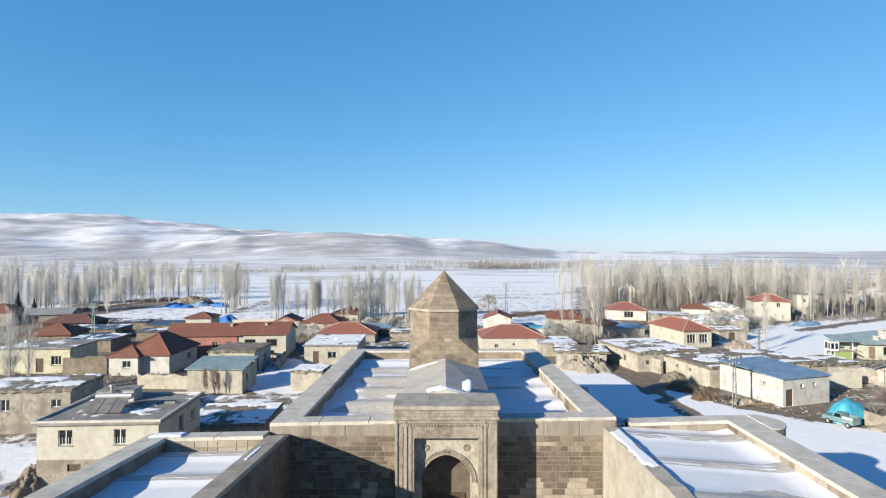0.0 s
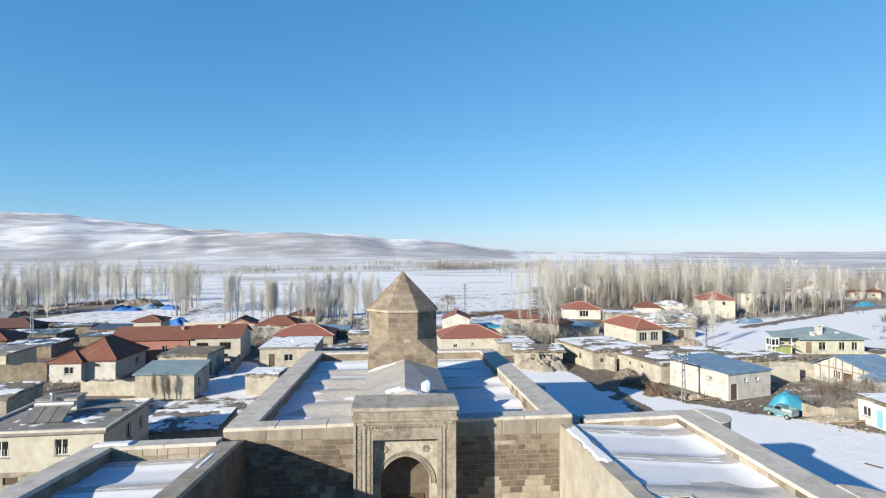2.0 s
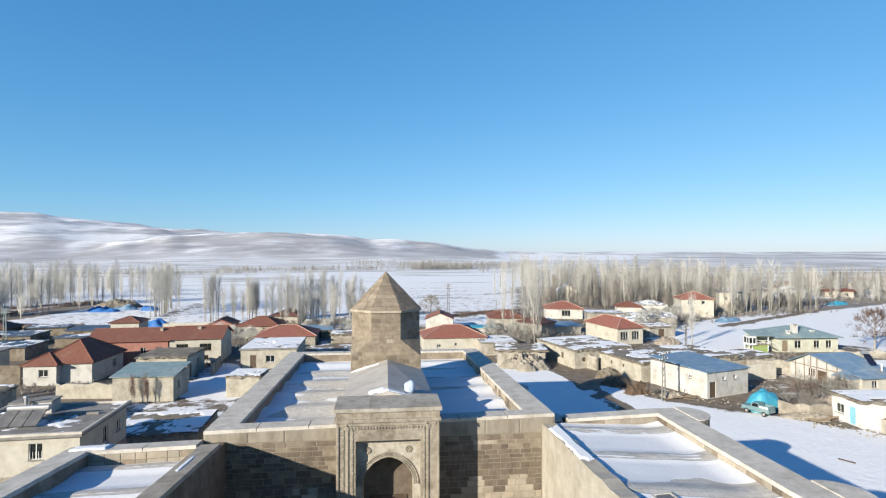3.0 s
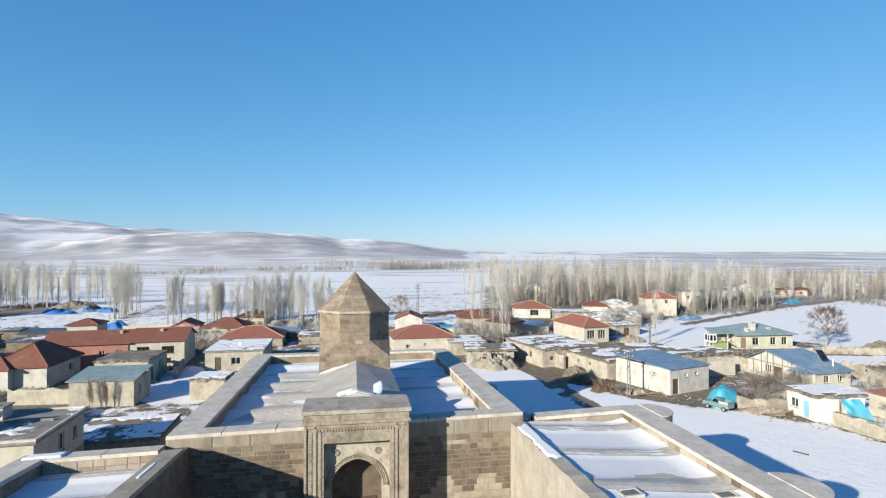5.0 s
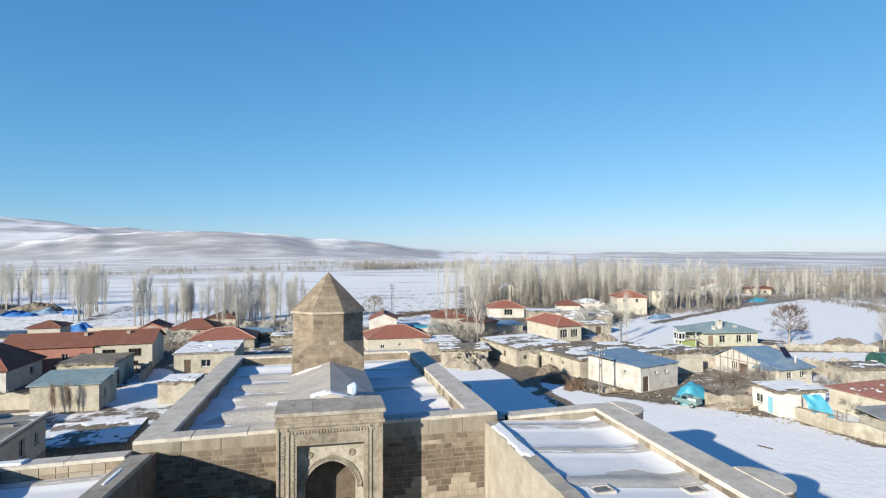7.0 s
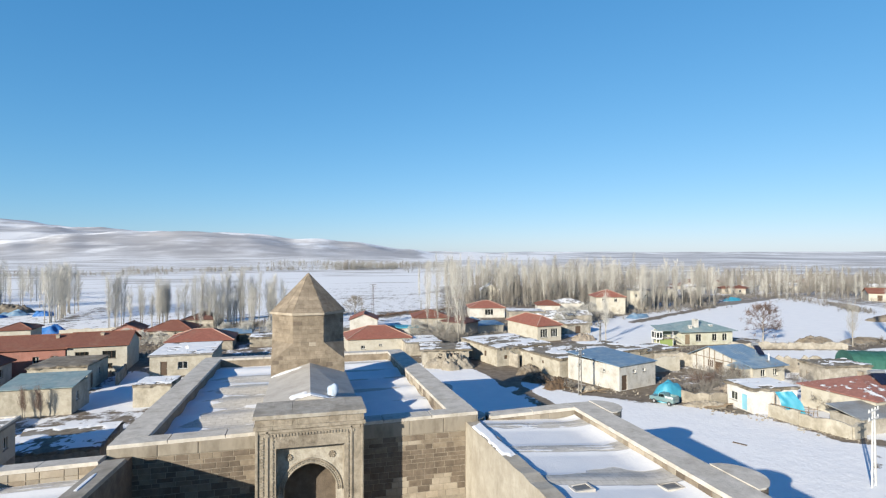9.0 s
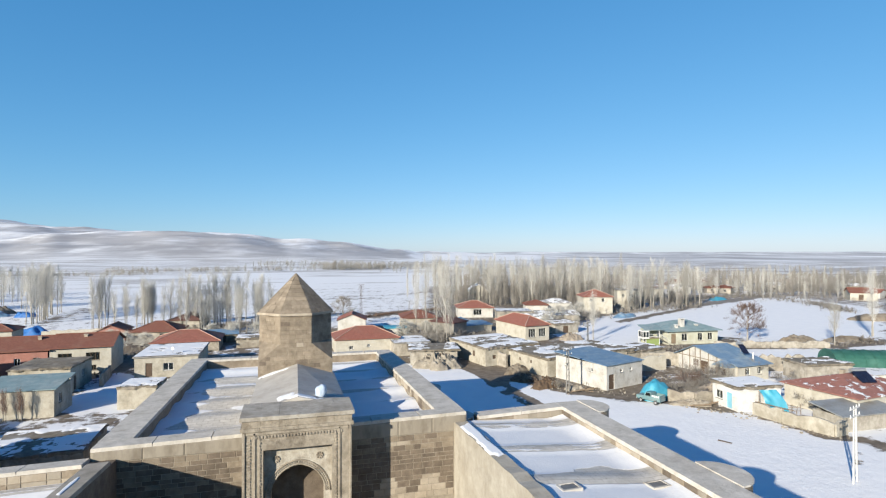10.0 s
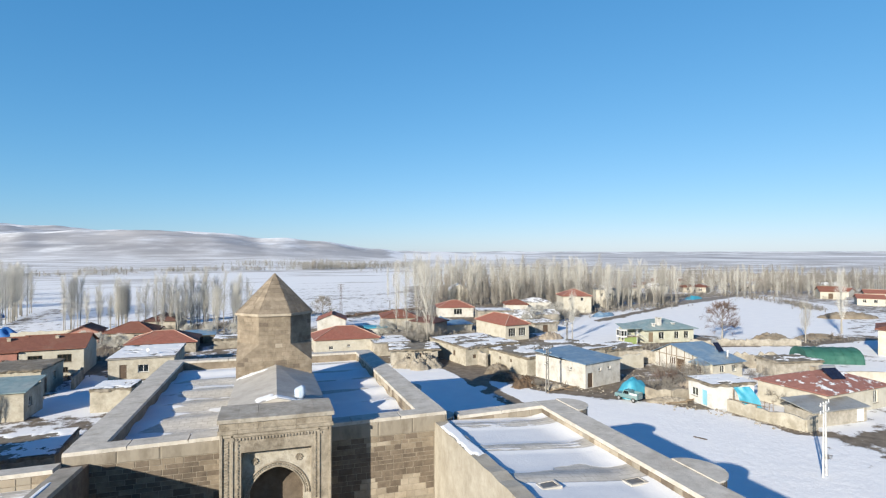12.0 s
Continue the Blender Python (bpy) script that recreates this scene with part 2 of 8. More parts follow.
TILE_RED = tile_roof_material("red clay tiles", (0.25, 0.085, 0.06), (0.37, 0.145, 0.10))
def snowy_tiles(name, base, share):
    """Tiles half hidden by melting snow."""
    m, nd, ln, bs = nodes_of(name)
    geo = nd.new("ShaderNodeNewGeometry")
    pos = geo.outputs["Position"]
    col = ramp_node(nd, ln, noise_node(nd, ln, pos, 2.5), [(0.3, base[0]), (0.7, base[1])])
    cover = ramp_node(nd, ln, noise_node(nd, ln, pos, 0.62, 9.0, 0.66), [(1 - share, (0, 0, 0)), (1.03 - share, (1, 1, 1))])
    ln.new(mix_node(nd, ln, cover, col, (0.69, 0.70, 0.71)), bs.inputs["Base Color"])
    bs.inputs["Roughness"].default_value = 0.85
    b = nd.new("ShaderNodeBump")
    b.inputs["Distance"].default_value = 0.08
    ln.new(cover, b.inputs["Height"])
    ln.new(b.outputs["Normal"], bs.inputs["Normal"])
    return m


TILE_SNOW = snowy_tiles("red tiles under melting snow", ((0.19, 0.082, 0.065), (0.27, 0.125, 0.10)), 0.45)
GREY_SNOW = snowy_tiles("grey roof under melting snow", ((0.20, 0.19, 0.18), (0.32, 0.31, 0.29)), 0.52)
TILE_DARK = tile_roof_material("weathered dark red tiles", (0.10, 0.045, 0.036), (0.17, 0.08, 0.062))
TILE_BROWN = tile_roof_material("brown-red clay tiles", (0.18, 0.066, 0.042), (0.26, 0.102, 0.066))


def ground_material():
    """Snow over soil and dry grass; the share of snow is the attribute snow, broken up by two noises."""
    m, nd, ln, bs = nodes_of("snowy ground")
    geo = nd.new("ShaderNodeNewGeometry")
    pos = geo.outputs["Position"]
    att = nd.new("ShaderNodeAttribute")
    att.attribute_name = "snow"
    far = nd.new("ShaderNodeAttribute")
    far.attribute_name = "plain"
    mp = nd.new("ShaderNodeMapping")
    mp.inputs["Scale"].default_value = (0.006, 0.035, 0.02)
    mp.inputs["Rotation"].default_value = (0, 0, radians(-8))
    ln.new(pos, mp.inputs["Vector"])
    n1 = noise_node(nd, ln, pos, 0.34, 10.0, 0.72)
    n2 = noise_node(nd, ln, mp.outputs["Vector"], 1.0, 7.0, 0.62)
    n = mix_node(nd, ln, far.outputs["Fac"], n1, n2)
    s = math_node(nd, ln, "MULTIPLY_ADD", att.outputs["Fac"], 1.6)
    s.node.inputs[2].default_value = -0.8
    s = math_node(nd, ln, "ADD", s, n)
    cover = ramp_node(nd, ln, s, [(0.46, (0, 0, 0)), (0.525, (1, 1, 1))])
    # on the hills snow lies in broad soft sheets, drawn out along the contours
    hill = nd.new("ShaderNodeAttribute")
    hill.attribute_name = "hill"
    mh, mc = nd.new("ShaderNodeMapping"), nd.new("ShaderNodeMapping")
    mh.inputs["Scale"].default_value = (0.0052, 0.0016, 0.004)
    mh.inputs["Rotation"].default_value = (0, 0, radians(-24))
    mc.inputs["Scale"].default_value = (0.0042, 0.0026, 0.045)
    ln.new(pos, mh.inputs["Vector"])
    ln.new(pos, mc.inputs["Vector"])
    sheets = noise_node(nd, ln, mh.outputs["Vector"], 1.0, 5.0, 0.55)
    contour = noise_node(nd, ln, mc.outputs["Vector"], 1.0, 7.0, 0.6)
    mf = nd.new("ShaderNodeMapping")
    mf.inputs["Scale"].default_value = (0.011, 0.006, 0.16)
    mf.inputs["Rotation"].default_value = (0, 0, radians(20))
    ln.new(pos, mf.inputs["Vector"])
    nh = mix_node(nd, ln, 0.42, sheets, mix_node(nd, ln, 0.5, contour, noise_node(nd, ln, mf.outputs["Vector"], 1.0, 6.0, 0.65)))
    sh = math_node(nd, ln, "MULTIPLY_ADD", att.outputs["Fac"], 1.0)
    sh.node.inputs[2].default_value = -0.5
    sh = math_node(nd, ln, "ADD", sh, nh)
    cover = mix_node(nd, ln, hill.outputs["Fac"], cover, ramp_node(nd, ln, sh, [(0.43, (0, 0, 0)), (0.50, (0.42, 0.42, 0.42)), (0.555, (1, 1, 1))]))
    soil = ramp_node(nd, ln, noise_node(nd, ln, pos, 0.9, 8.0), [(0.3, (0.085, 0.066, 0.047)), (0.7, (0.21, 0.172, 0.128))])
    # dry grass of the far plain, with some distance haze in its pale grey
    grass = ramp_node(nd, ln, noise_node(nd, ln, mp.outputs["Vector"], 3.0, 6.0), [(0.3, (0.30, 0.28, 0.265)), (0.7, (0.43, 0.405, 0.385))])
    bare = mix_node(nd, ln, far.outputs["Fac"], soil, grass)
    # bare hillsides: cool pale grey, distance haze painted into the colour
    hazy_bare = ramp_node(nd, ln, contour, [(0.35, (0.30, 0.295, 0.30)), (0.65, (0.43, 0.42, 0.42))])
    bare = mix_node(nd, ln, hill.outputs["Fac"], bare, hazy_bare)
    white = ramp_node(nd, ln, noise_node(nd, ln, pos, 0.4, 6.0), [(0.3, (0.69, 0.695, 0.705)), (0.7, (0.75, 0.75, 0.745))])
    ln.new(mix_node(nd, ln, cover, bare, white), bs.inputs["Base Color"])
    bs.inputs["Roughness"].default_value = 0.85
    b = nd.new("ShaderNodeBump")
    b.inputs["Strength"].default_value = 0.5
    b.inputs["Distance"].default_value = 0.13
    h = math_node(nd, ln, "ADD", noise_node(nd, ln, pos, 1.2, 7.0), math_node(nd, ln, "MULTIPLY", cover, 0.6))
    ln.new(h, b.inputs["Height"])
    ln.new(b.outputs["Normal"], bs.inputs["Normal"])
    return m


GROUND = ground_material()


# ---- mesh helpers ----
def mesh_of(bm, name, material, smooth=False):
    me = bpy.data.meshes.new(name)
    bmesh.ops.recalc_face_normals(bm, faces=bm.faces)
    bm.to_mesh(me)
    bm.free()
    if material:
        me.materials.append(material)
    if smooth:
        for p in me.polygons:
            p.use_smooth = True
    return me


def part(name, bm, material, parent=None, label="", m=None, smooth=False):
    """Links a bmesh as one mesh object, under a thing or a part."""
    ob = new(name, mesh_of(bm, name, material, smooth))
    if parent:
        ob.parent = parent
    if m is not None:
        ob.matrix_basis = m
    return tagged(ob, label)


def thing(name, label, category, m=None, group="", kind=""):
    ob = new(name)
    if m is not None:
        ob.matrix_basis = m
    return tagged(ob, label, category, group, kind)


def box(bm, x0, y0, z0, x1, y1, z1, bevel=0.0, jitter=0.0):
    """An upright block; all eight corners may be worn by a small jitter."""
    vs = [bm.verts.new((x, y, z)) for z in (z0, z1) for y in (y0, y1) for x in (x0, x1)]
    if jitter:
        for v in vs:
            v.co += Vector((random.uniform(-jitter, jitter), random.uniform(-jitter, jitter), random.uniform(-jitter, jitter)))
    fs = [bm.faces.new([vs[i] for i in q]) for q in ((0, 2, 3, 1), (4, 5, 7, 6), (0, 1, 5, 4), (2, 6, 7, 3), (0, 4, 6, 2), (1, 3, 7, 5))]
    if bevel:
        es = list({e for f in fs for e in f.edges})
        bmesh.ops.bevel(bm, geom=es, offset=bevel, segments=1, affect="EDGES")
    return vs


def prism(bm, ring0, ring1, caps=True):
    """Joins two rings of the same number of points."""
    a = [bm.verts.new(p) for p in ring0]
    b = [bm.verts.new(p) for p in ring1]
    n = len(a)
    for i in range(n):
        j = (i + 1) % n
        bm.faces.new((a[i], a[j], b[j], b[i]))
    if caps:
        bm.faces.new(a[::-1])
        bm.faces.new(b)


def rod(bm, p, q, r0, r1=None, sides=5):
    """A tapered round bar from p to q."""
    p, q = Vector(p), Vector(q)
    r1 = r0 if r1 is None else r1
    d = (q - p).normalized()
    u = d.orthogonal().normalized()
    w = d.cross(u)
    ang = [2 * math.pi * i / sides for i in range(sides)]
    prism(bm, [p + (u * math.cos(a) + w * math.sin(a)) * r0 for a in ang], [q + (u * math.cos(a) + w * math.sin(a)) * r1 for a in ang])


def panel(bm, o, ux, nrm, length, height, thick, holes=(), top=None):
    """A wall from o along ux, its outer side towards nrm, with openings (u0, v0, u1, v1) through it. top: heights at the two ends."""
    o, ux, nrm = Vector(o), Vector(ux), Vector(nrm)
    us = sorted({0.0, length, *[h[0] for h in holes], *[h[2] for h in holes]})
    vs = sorted({0.0, height, *[h[1] for h in holes], *[h[3] for h in holes]})
    z0, z1 = top if top else (height, height)

    def at(u, v, back):
        zz = v if v < height - 1e-6 else z0 + (z1 - z0) * u / length
        return o + ux * u + Vector((0, 0, zz)) - nrm * (thick * back)

    def quad(*pts):
        bm.faces.new([bm.verts.new(p) for p in pts])
    for ua, ub in zip(us, us[1:]):
        for va, vb in zip(vs, vs[1:]):
            c = ((ua + ub) / 2, (va + vb) / 2)
            if any(h[0] < c[0] < h[2] and h[1] < c[1] < h[3] for h in holes):
                continue
            for k in (0, 1):
                quad(at(ua, va, k), at(ub, va, k), at(ub, vb, k), at(ua, vb, k))
    for u0, v0, u1, v1 in [*holes, (0.0, 0.0, length, height)]:
        quad(at(u0, v0, 0), at(u1, v0, 0), at(u1, v0, 1), at(u0, v0, 1))
        quad(at(u0, v1, 0), at(u1, v1, 0), at(u1, v1, 1), at(u0, v1, 1))
        quad(at(u0, v0, 0), at(u0, v1, 0), at(u0, v1, 1), at(u0, v0, 1))
        quad(at(u1, v0, 0), at(u1, v1, 0), at(u1, v1, 1), at(u1, v0, 1))


def heap(bm, rx, ry, h, seed, rings=20, seg=64, rough=0.35):
    """A rough mound with an uneven foot and a lumpy surface."""
    rnd = random.Random(seed)
    off = Vector((rnd.uniform(0, 90), rnd.uniform(0, 90), 0))
    rows = []
    for i in range(1, rings + 1):
        f = i / rings
        row = []
        for j in range(seg):
            a = 2 * math.pi * j / seg
            x, y = rx * f * math.cos(a), ry * f * math.sin(a)
            k = 1 + rough * noise.noise(Vector((math.cos(a) * 1.3, math.sin(a) * 1.3, 0)) + off) + 0.3 * rough * noise.noise(Vector((math.cos(a) * 5, math.sin(a) * 5, 4)) + off)
            lump = 1 + rough * 0.9 * noise.noise(Vector((x * 0.8, y * 0.8, 3)) + off) + rough * 0.6 * noise.noise(Vector((x * 2.6, y * 2.6, 6)) + off) + rough * 0.45 * noise.noise(Vector((x * 6.5, y * 6.5, 9)) + off)
            z = h * (1 - f * f) ** 0.7 * lump if i < rings else -0.12
            row.append(bm.verts.new((x * k, y * k, z)))
        rows.append(row)
    for r0, r1 in zip(rows, rows[1:]):
        for j in range(seg):
            bm.faces.new((r0[j], r1[j], r1[(j + 1) % seg], r0[(j + 1) % seg]))
    bm.faces.new(rows[0])


# ---- ground: one sheet to the horizon, with the hills on it ----
def lerp_table(table, a):
    if a <= table[0][0]:
        return table[0][1]
    for (a0, v0), (a1, v1) in zip(table, table[1:]):
        if a <= a1:
            f = (a - a0) / (a1 - a0)
            f = f * f * (3 - 2 * f)
            return v0 + (v1 - v0) * f
    return table[-1][1]


# elevation of the ridges over the horizon, in degrees, by azimuth from the y axis
RIDGE_FAR = [(-75, 2.0), (-55, 3.0), (-45, 3.2), (-39, 3.35), (-32, 3.45), (-26, 2.85), (-19, 2.45), (-15, 2.1), (-9, 1.2), (0, 0.3), (60, 0.25)]
RIDGE_NEAR = [(-75, 0.2), (-30, 0.4), (-24, 1.2), (-20, 1.85), (-16.5, 2.2), (-11.5, 2.33), (-6.2, 2.22), (0, 1.7), (4, 1.3), (10.5, 0.6), (14, 0.2), (60, 0.12)]


def hump(r, r0, r1, r2):
    if r <= r0 or r >= r2:
        return 0.0
    f = (r - r0) / (r1 - r0) if r < r1 else (r2 - r) / (r2 - r1)
    return f * f * (3 - 2 * f)


def ground_height(x, y):
    r = math.hypot(x, y)
    if r < 420:
        return 0.0
    a = math.degrees(math.atan2(x, y))
    if abs(a) > 100:
        return 0.0
    p = Vector((x * 0.0016, y * 0.0016, 0))
    rough = 1 + 0.3 * noise.noise(p * 1.0) + 0.25 * noise.noise(p * 3.1) + 0.15 * noise.noise(p * 7.3)
    near = math.tan(radians(lerp_table(RIDGE_NEAR, a))) * 3100 * hump(r, 1150, 3000, 4200)
    far = math.tan(radians(lerp_table(RIDGE_FAR, a))) * 4500 * hump(r, 1700, 4450, 5600)
    crest = 0.82 + 0.18 * rough
    z = max(near, far) * (crest if max(near, far) > 0 else 1.0)
    fold = (22.0 * noise.noise(p * 1.5 + Vector((5, 3, 0))) + 9.0 * noise.noise(p * 3.7) + 1.5 * noise.noise(p * 9.0)) * min(1.0, max(0.0, (r - 900) / 1500)) * min(1.0, z / 40)
    return max(0.0, z + fold) + 0.0022 * max(0.0, r - 1200)


def inside(poly, x, y):
    hit = False
    for (x0, y0), (x1, y1) in zip(poly, poly[1:] + poly[:1]):
        if (y0 > y) != (y1 > y) and x < (x1 - x0) * (y - y0) / (y1 - y0) + x0:
            hit = not hit
    return hit


SNOWY = [
    [(11, 10), (60, 10), (64, 30), (58, 38), (56.5, 44), (55, 52), (49, 59.5), (41, 66), (36, 70.5), (32, 79), (26, 91), (20, 96), (11, 90)],
    [(182, 230), (224, 218), (282, 270), (228, 290)],
    [(58, 104), (61, 112), (64, 123), (70, 133), (98, 152), (150, 174), (218, 201), (200, 146), (133, 98), (113, 104), (84, 114), (74, 104)],
    [(88, 92), (112, 86), (132, 90), (128, 82), (106, 78), (94, 80)],
    [(-110, 176), (-62, 170), (-56, 320), (-140, 320)],
    [(-92, 150), (-62, 146), (-60, 172), (-84, 190), (-110, 170)],
    [(-40, 175), (40, 165), (48, 230), (60, 520), (-60, 520)],
    [(-64, 38), (-36, 38), (-36, 54), (-50, 56), (-64, 54)],
    [(-34, 56), (-23, 56), (-21, 62), (-31, 62)],
    [(-27, 78), (-20, 78), (-19, 92), (-28, 100), (-29, 86)],
]
# tracks, trodden strips and one painted tree shadow: half width, share of snow, points
TRACKS = [
    (6.0, 0.36, [(-78, 138), (-82, 150), (-70, 150), (-60, 142)]),
    (4.0, 0.40, [(-118, 112), (-96, 110), (-70, 104), (-56, 110)]),
    (4.0, 0.50, [(-32, 71), (-21, 71)]),
    (14.0, 0.30, [(-128, 122), (-95, 122), (-66, 118)]),
    (10.0, 0.36, [(-118, 145), (-90, 138)]),
    (2.2, 0.15, [(-122, 152), (-116, 175), (-110, 218)]),
    (1.8, 0.2, [(-150, 182), (-128, 196), (-108, 222)]),
    # dark strip painted for the shadow along the poplar row
    (0.6, 0.35, [(-70, 176), (-72, 226)]),
    (9.0, 0.40, [(-62, 82), (-38, 84)]),
    (7.0, 0.40, [(-48, 96), (-30, 112), (-40, 126), (-20, 130)]),
    (6.0, 0.36, [(22, 118), (40, 122)]),
    (9.0, 0.40, [(44, 130), (62, 150), (80, 160)]),
    (0.9, 0.30, [(24, 104), (30.5, 92), (34.5, 82), (38, 72), (44, 66), (51, 59.6), (54.6, 53), (56, 45), (62, 41.5), (78, 39)]),
    (2.0, 0.34, [(38, 73), (43, 67.5), (50, 67.5), (54, 64)]),
    (0.55, 0.12, [(28.5, 96), (29.2, 86.5), (28.9, 71.7), (29.9, 63)]),
    (0.8, 0.15, [(30.2, 96), (30.6, 81.4), (31.2, 71.3), (32.0, 62)]),
    (2.6, 0.46, [(18, 256), (40, 257), (55, 262), (73, 283)]),
    (1.6, 0.10, [(21, 170), (36, 182), (50, 186)]),
    (1.2, 0.42, [(-8, 236), (18, 244), (38, 240)]),
    (1.0, 0.55, [(-100, 214), (-70, 216)]),
    (1.0, 0.55, [(-100, 238), (-74, 240)]),
    (1.0, 0.55, [(-104, 262), (-70, 266)]),
    (2.0, 0.10, [(-125, 176), (-124.5, 196), (-120, 214), (-115, 233)]),
    (1.8, 0.12, [(-139, 203), (-132, 219), (-119, 236)]),
    (2.2, 0.20, [(-106, 158), (-84, 156)]),
    (0.5, 0.3, [(41, 64), (45, 59.5), (47, 57), (46, 54)]),
    (2.6, 0.36, [(34, 86), (37, 78), (38, 74)]),
    (0.35, 0.30, [(36, 55), (41, 52), (47, 50)]),
    (0.28, 0.20, [(41.0, 43.6), (45.3, 44.1), (49.2, 44.2)]),
    (0.3, 0.40, [(45, 38.2), (49, 38.8), (54, 40.6)]),
    (0.8, 0.40, [(54, 41.0), (60, 41.6), (66, 42.4), (80, 46)]),
    (0.4, 0.38, [(50, 39.0), (56, 39.6), (66, 40.4), (76, 42.5)]),
    (0.35, 0.38, [(48.5, 37.4), (55, 37.8), (66, 38.8), (76, 40.5)]),
    (0.5, 0.36, [(50, 36.0), (57, 36.6), (66, 37.6)]),
    (0.3, 0.36, [(44, 33.6), (52, 34.4), (62, 35.6)]),
    (2.5, 0.36, [(86, 95), (110, 88.5), (134, 91)]),
    (2.0, 0.3, [(60, 100), (72, 101), (80, 97)]),
    (3.0, 0.38, [(92, 139), (150, 173), (218, 203)]),
    (2.0, 0.40, [(60, 172), (20, 182), (-30, 178)]),
]


def near_line(pts, x, y, w):
    for (x0, y0), (x1, y1) in zip(pts, pts[1:]):
        dx, dy = x1 - x0, y1 - y0
        f = max(0.0, min(1.0, ((x - x0) * dx + (y - y0) * dy) / (dx * dx + dy * dy)))
        if math.hypot(x - x0 - f * dx, y - y0 - f * dy) < w:
            return True
    return False


def snow_share(x, y):
    r = math.hypot(x, y)
    a = math.degrees(math.atan2(x, y))
    if r < 310:
        for w, share, pts in TRACKS:
            if near_line(pts, x, y, w):
                return share
    if any(inside(p, x, y) for p in SNOWY):
        return 0.92 if r < 150 or a > 20 else 0.54
    if r < 150:
        return 0.47 if x < 0 else 0.55 if a > 44 else 0.44
    if 14 < a <= 25 and r < 330:
        return 0.44
    if a > 25:
        return (0.53 if r < 232 else 0.475) if a > 36 and r < 470 else 0.44 if r < 470 else 0.48
    if r < 560:
        return 0.545 if a > -30 else 0.55
    if r < 1500:
        return 0.50
    near = math.tan(radians(lerp_table(RIDGE_NEAR, a))) * 3100
    if r < 3100 and near > 25:
        high = min(1.0, max(0.0, ground_height(x, y) / near))
        return 0.455 + 0.13 * max(0.0, (high - 0.88) / 0.12) - 0.03 * high
    if a > 11:
        return 0.60 if r < 3000 else 0.51
    high = min(1.0, ground_height(x, y) / 260)
    return 0.445 + 0.085 * high


def build_ground():
    radii = [0.0, 9.0]
    while radii[-1] < 4950:
        radii.append(radii[-1] * (1.012 if 28 < radii[-1] < 290 else 1.0235) + 0.05)
    angles = []
    a = -180.0
    while a < 180.0:
        angles.append(a)
        a += 0.4 if -48 <= a < 66 else 3.0
    verts, faces, snow, plain, hill = [(0, 0, 0)], [], [0.5], [0.0], [0.0]
    n = len(angles)
    for r in radii[1:]:
        for a in angles:
            x, y = r * math.sin(radians(a)), r * math.cos(radians(a))
            verts.append((x, y, ground_height(x, y)))
            j = min(1.0, max(0.3, (r - 40) / 70))
            jx = j * (1.6 * noise.noise(Vector((x * 0.25, y * 0.25, 0))) + 0.6 * noise.noise(Vector((x, y, 2))))
            jy = j * (1.6 * noise.noise(Vector((x * 0.25, y * 0.25, 9))) + 0.6 * noise.noise(Vector((x, y, 5))))
            snow.append(snow_share(x + jx, y + jy))
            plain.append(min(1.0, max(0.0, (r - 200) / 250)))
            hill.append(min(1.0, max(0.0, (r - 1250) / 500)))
    field = np.array(snow[1:]).reshape(-1, n)
    for _ in range(2):
        field = (np.roll(field, 1, 1) + 2 * field + np.roll(field, -1, 1)) / 4
        up, down = np.vstack((field[:1], field[:-1])), np.vstack((field[1:], field[-1:]))
        field = (up + 2 * field + down) / 4
    snow = [0.5, *field.ravel().tolist()]
    for j in range(n):
        faces.append((0, 1 + (j + 1) % n, 1 + j))
    for i in range(len(radii) - 2):
        b = 1 + i * n
        for j in range(n):
            k = (j + 1) % n
            faces.append((b + j, b + k, b + n + k, b + n + j))
    me = bpy.data.meshes.new("ground")
    me.from_pydata(verts, [], faces)
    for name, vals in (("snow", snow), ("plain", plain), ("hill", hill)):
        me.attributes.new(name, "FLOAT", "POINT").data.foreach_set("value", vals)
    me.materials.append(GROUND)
    for p in me.polygons:
        p.use_smooth = True
    return tagged(new("ground", me), "snow-covered plain with bare soil and snowy hills", "ground", kind="structure")


build_ground()


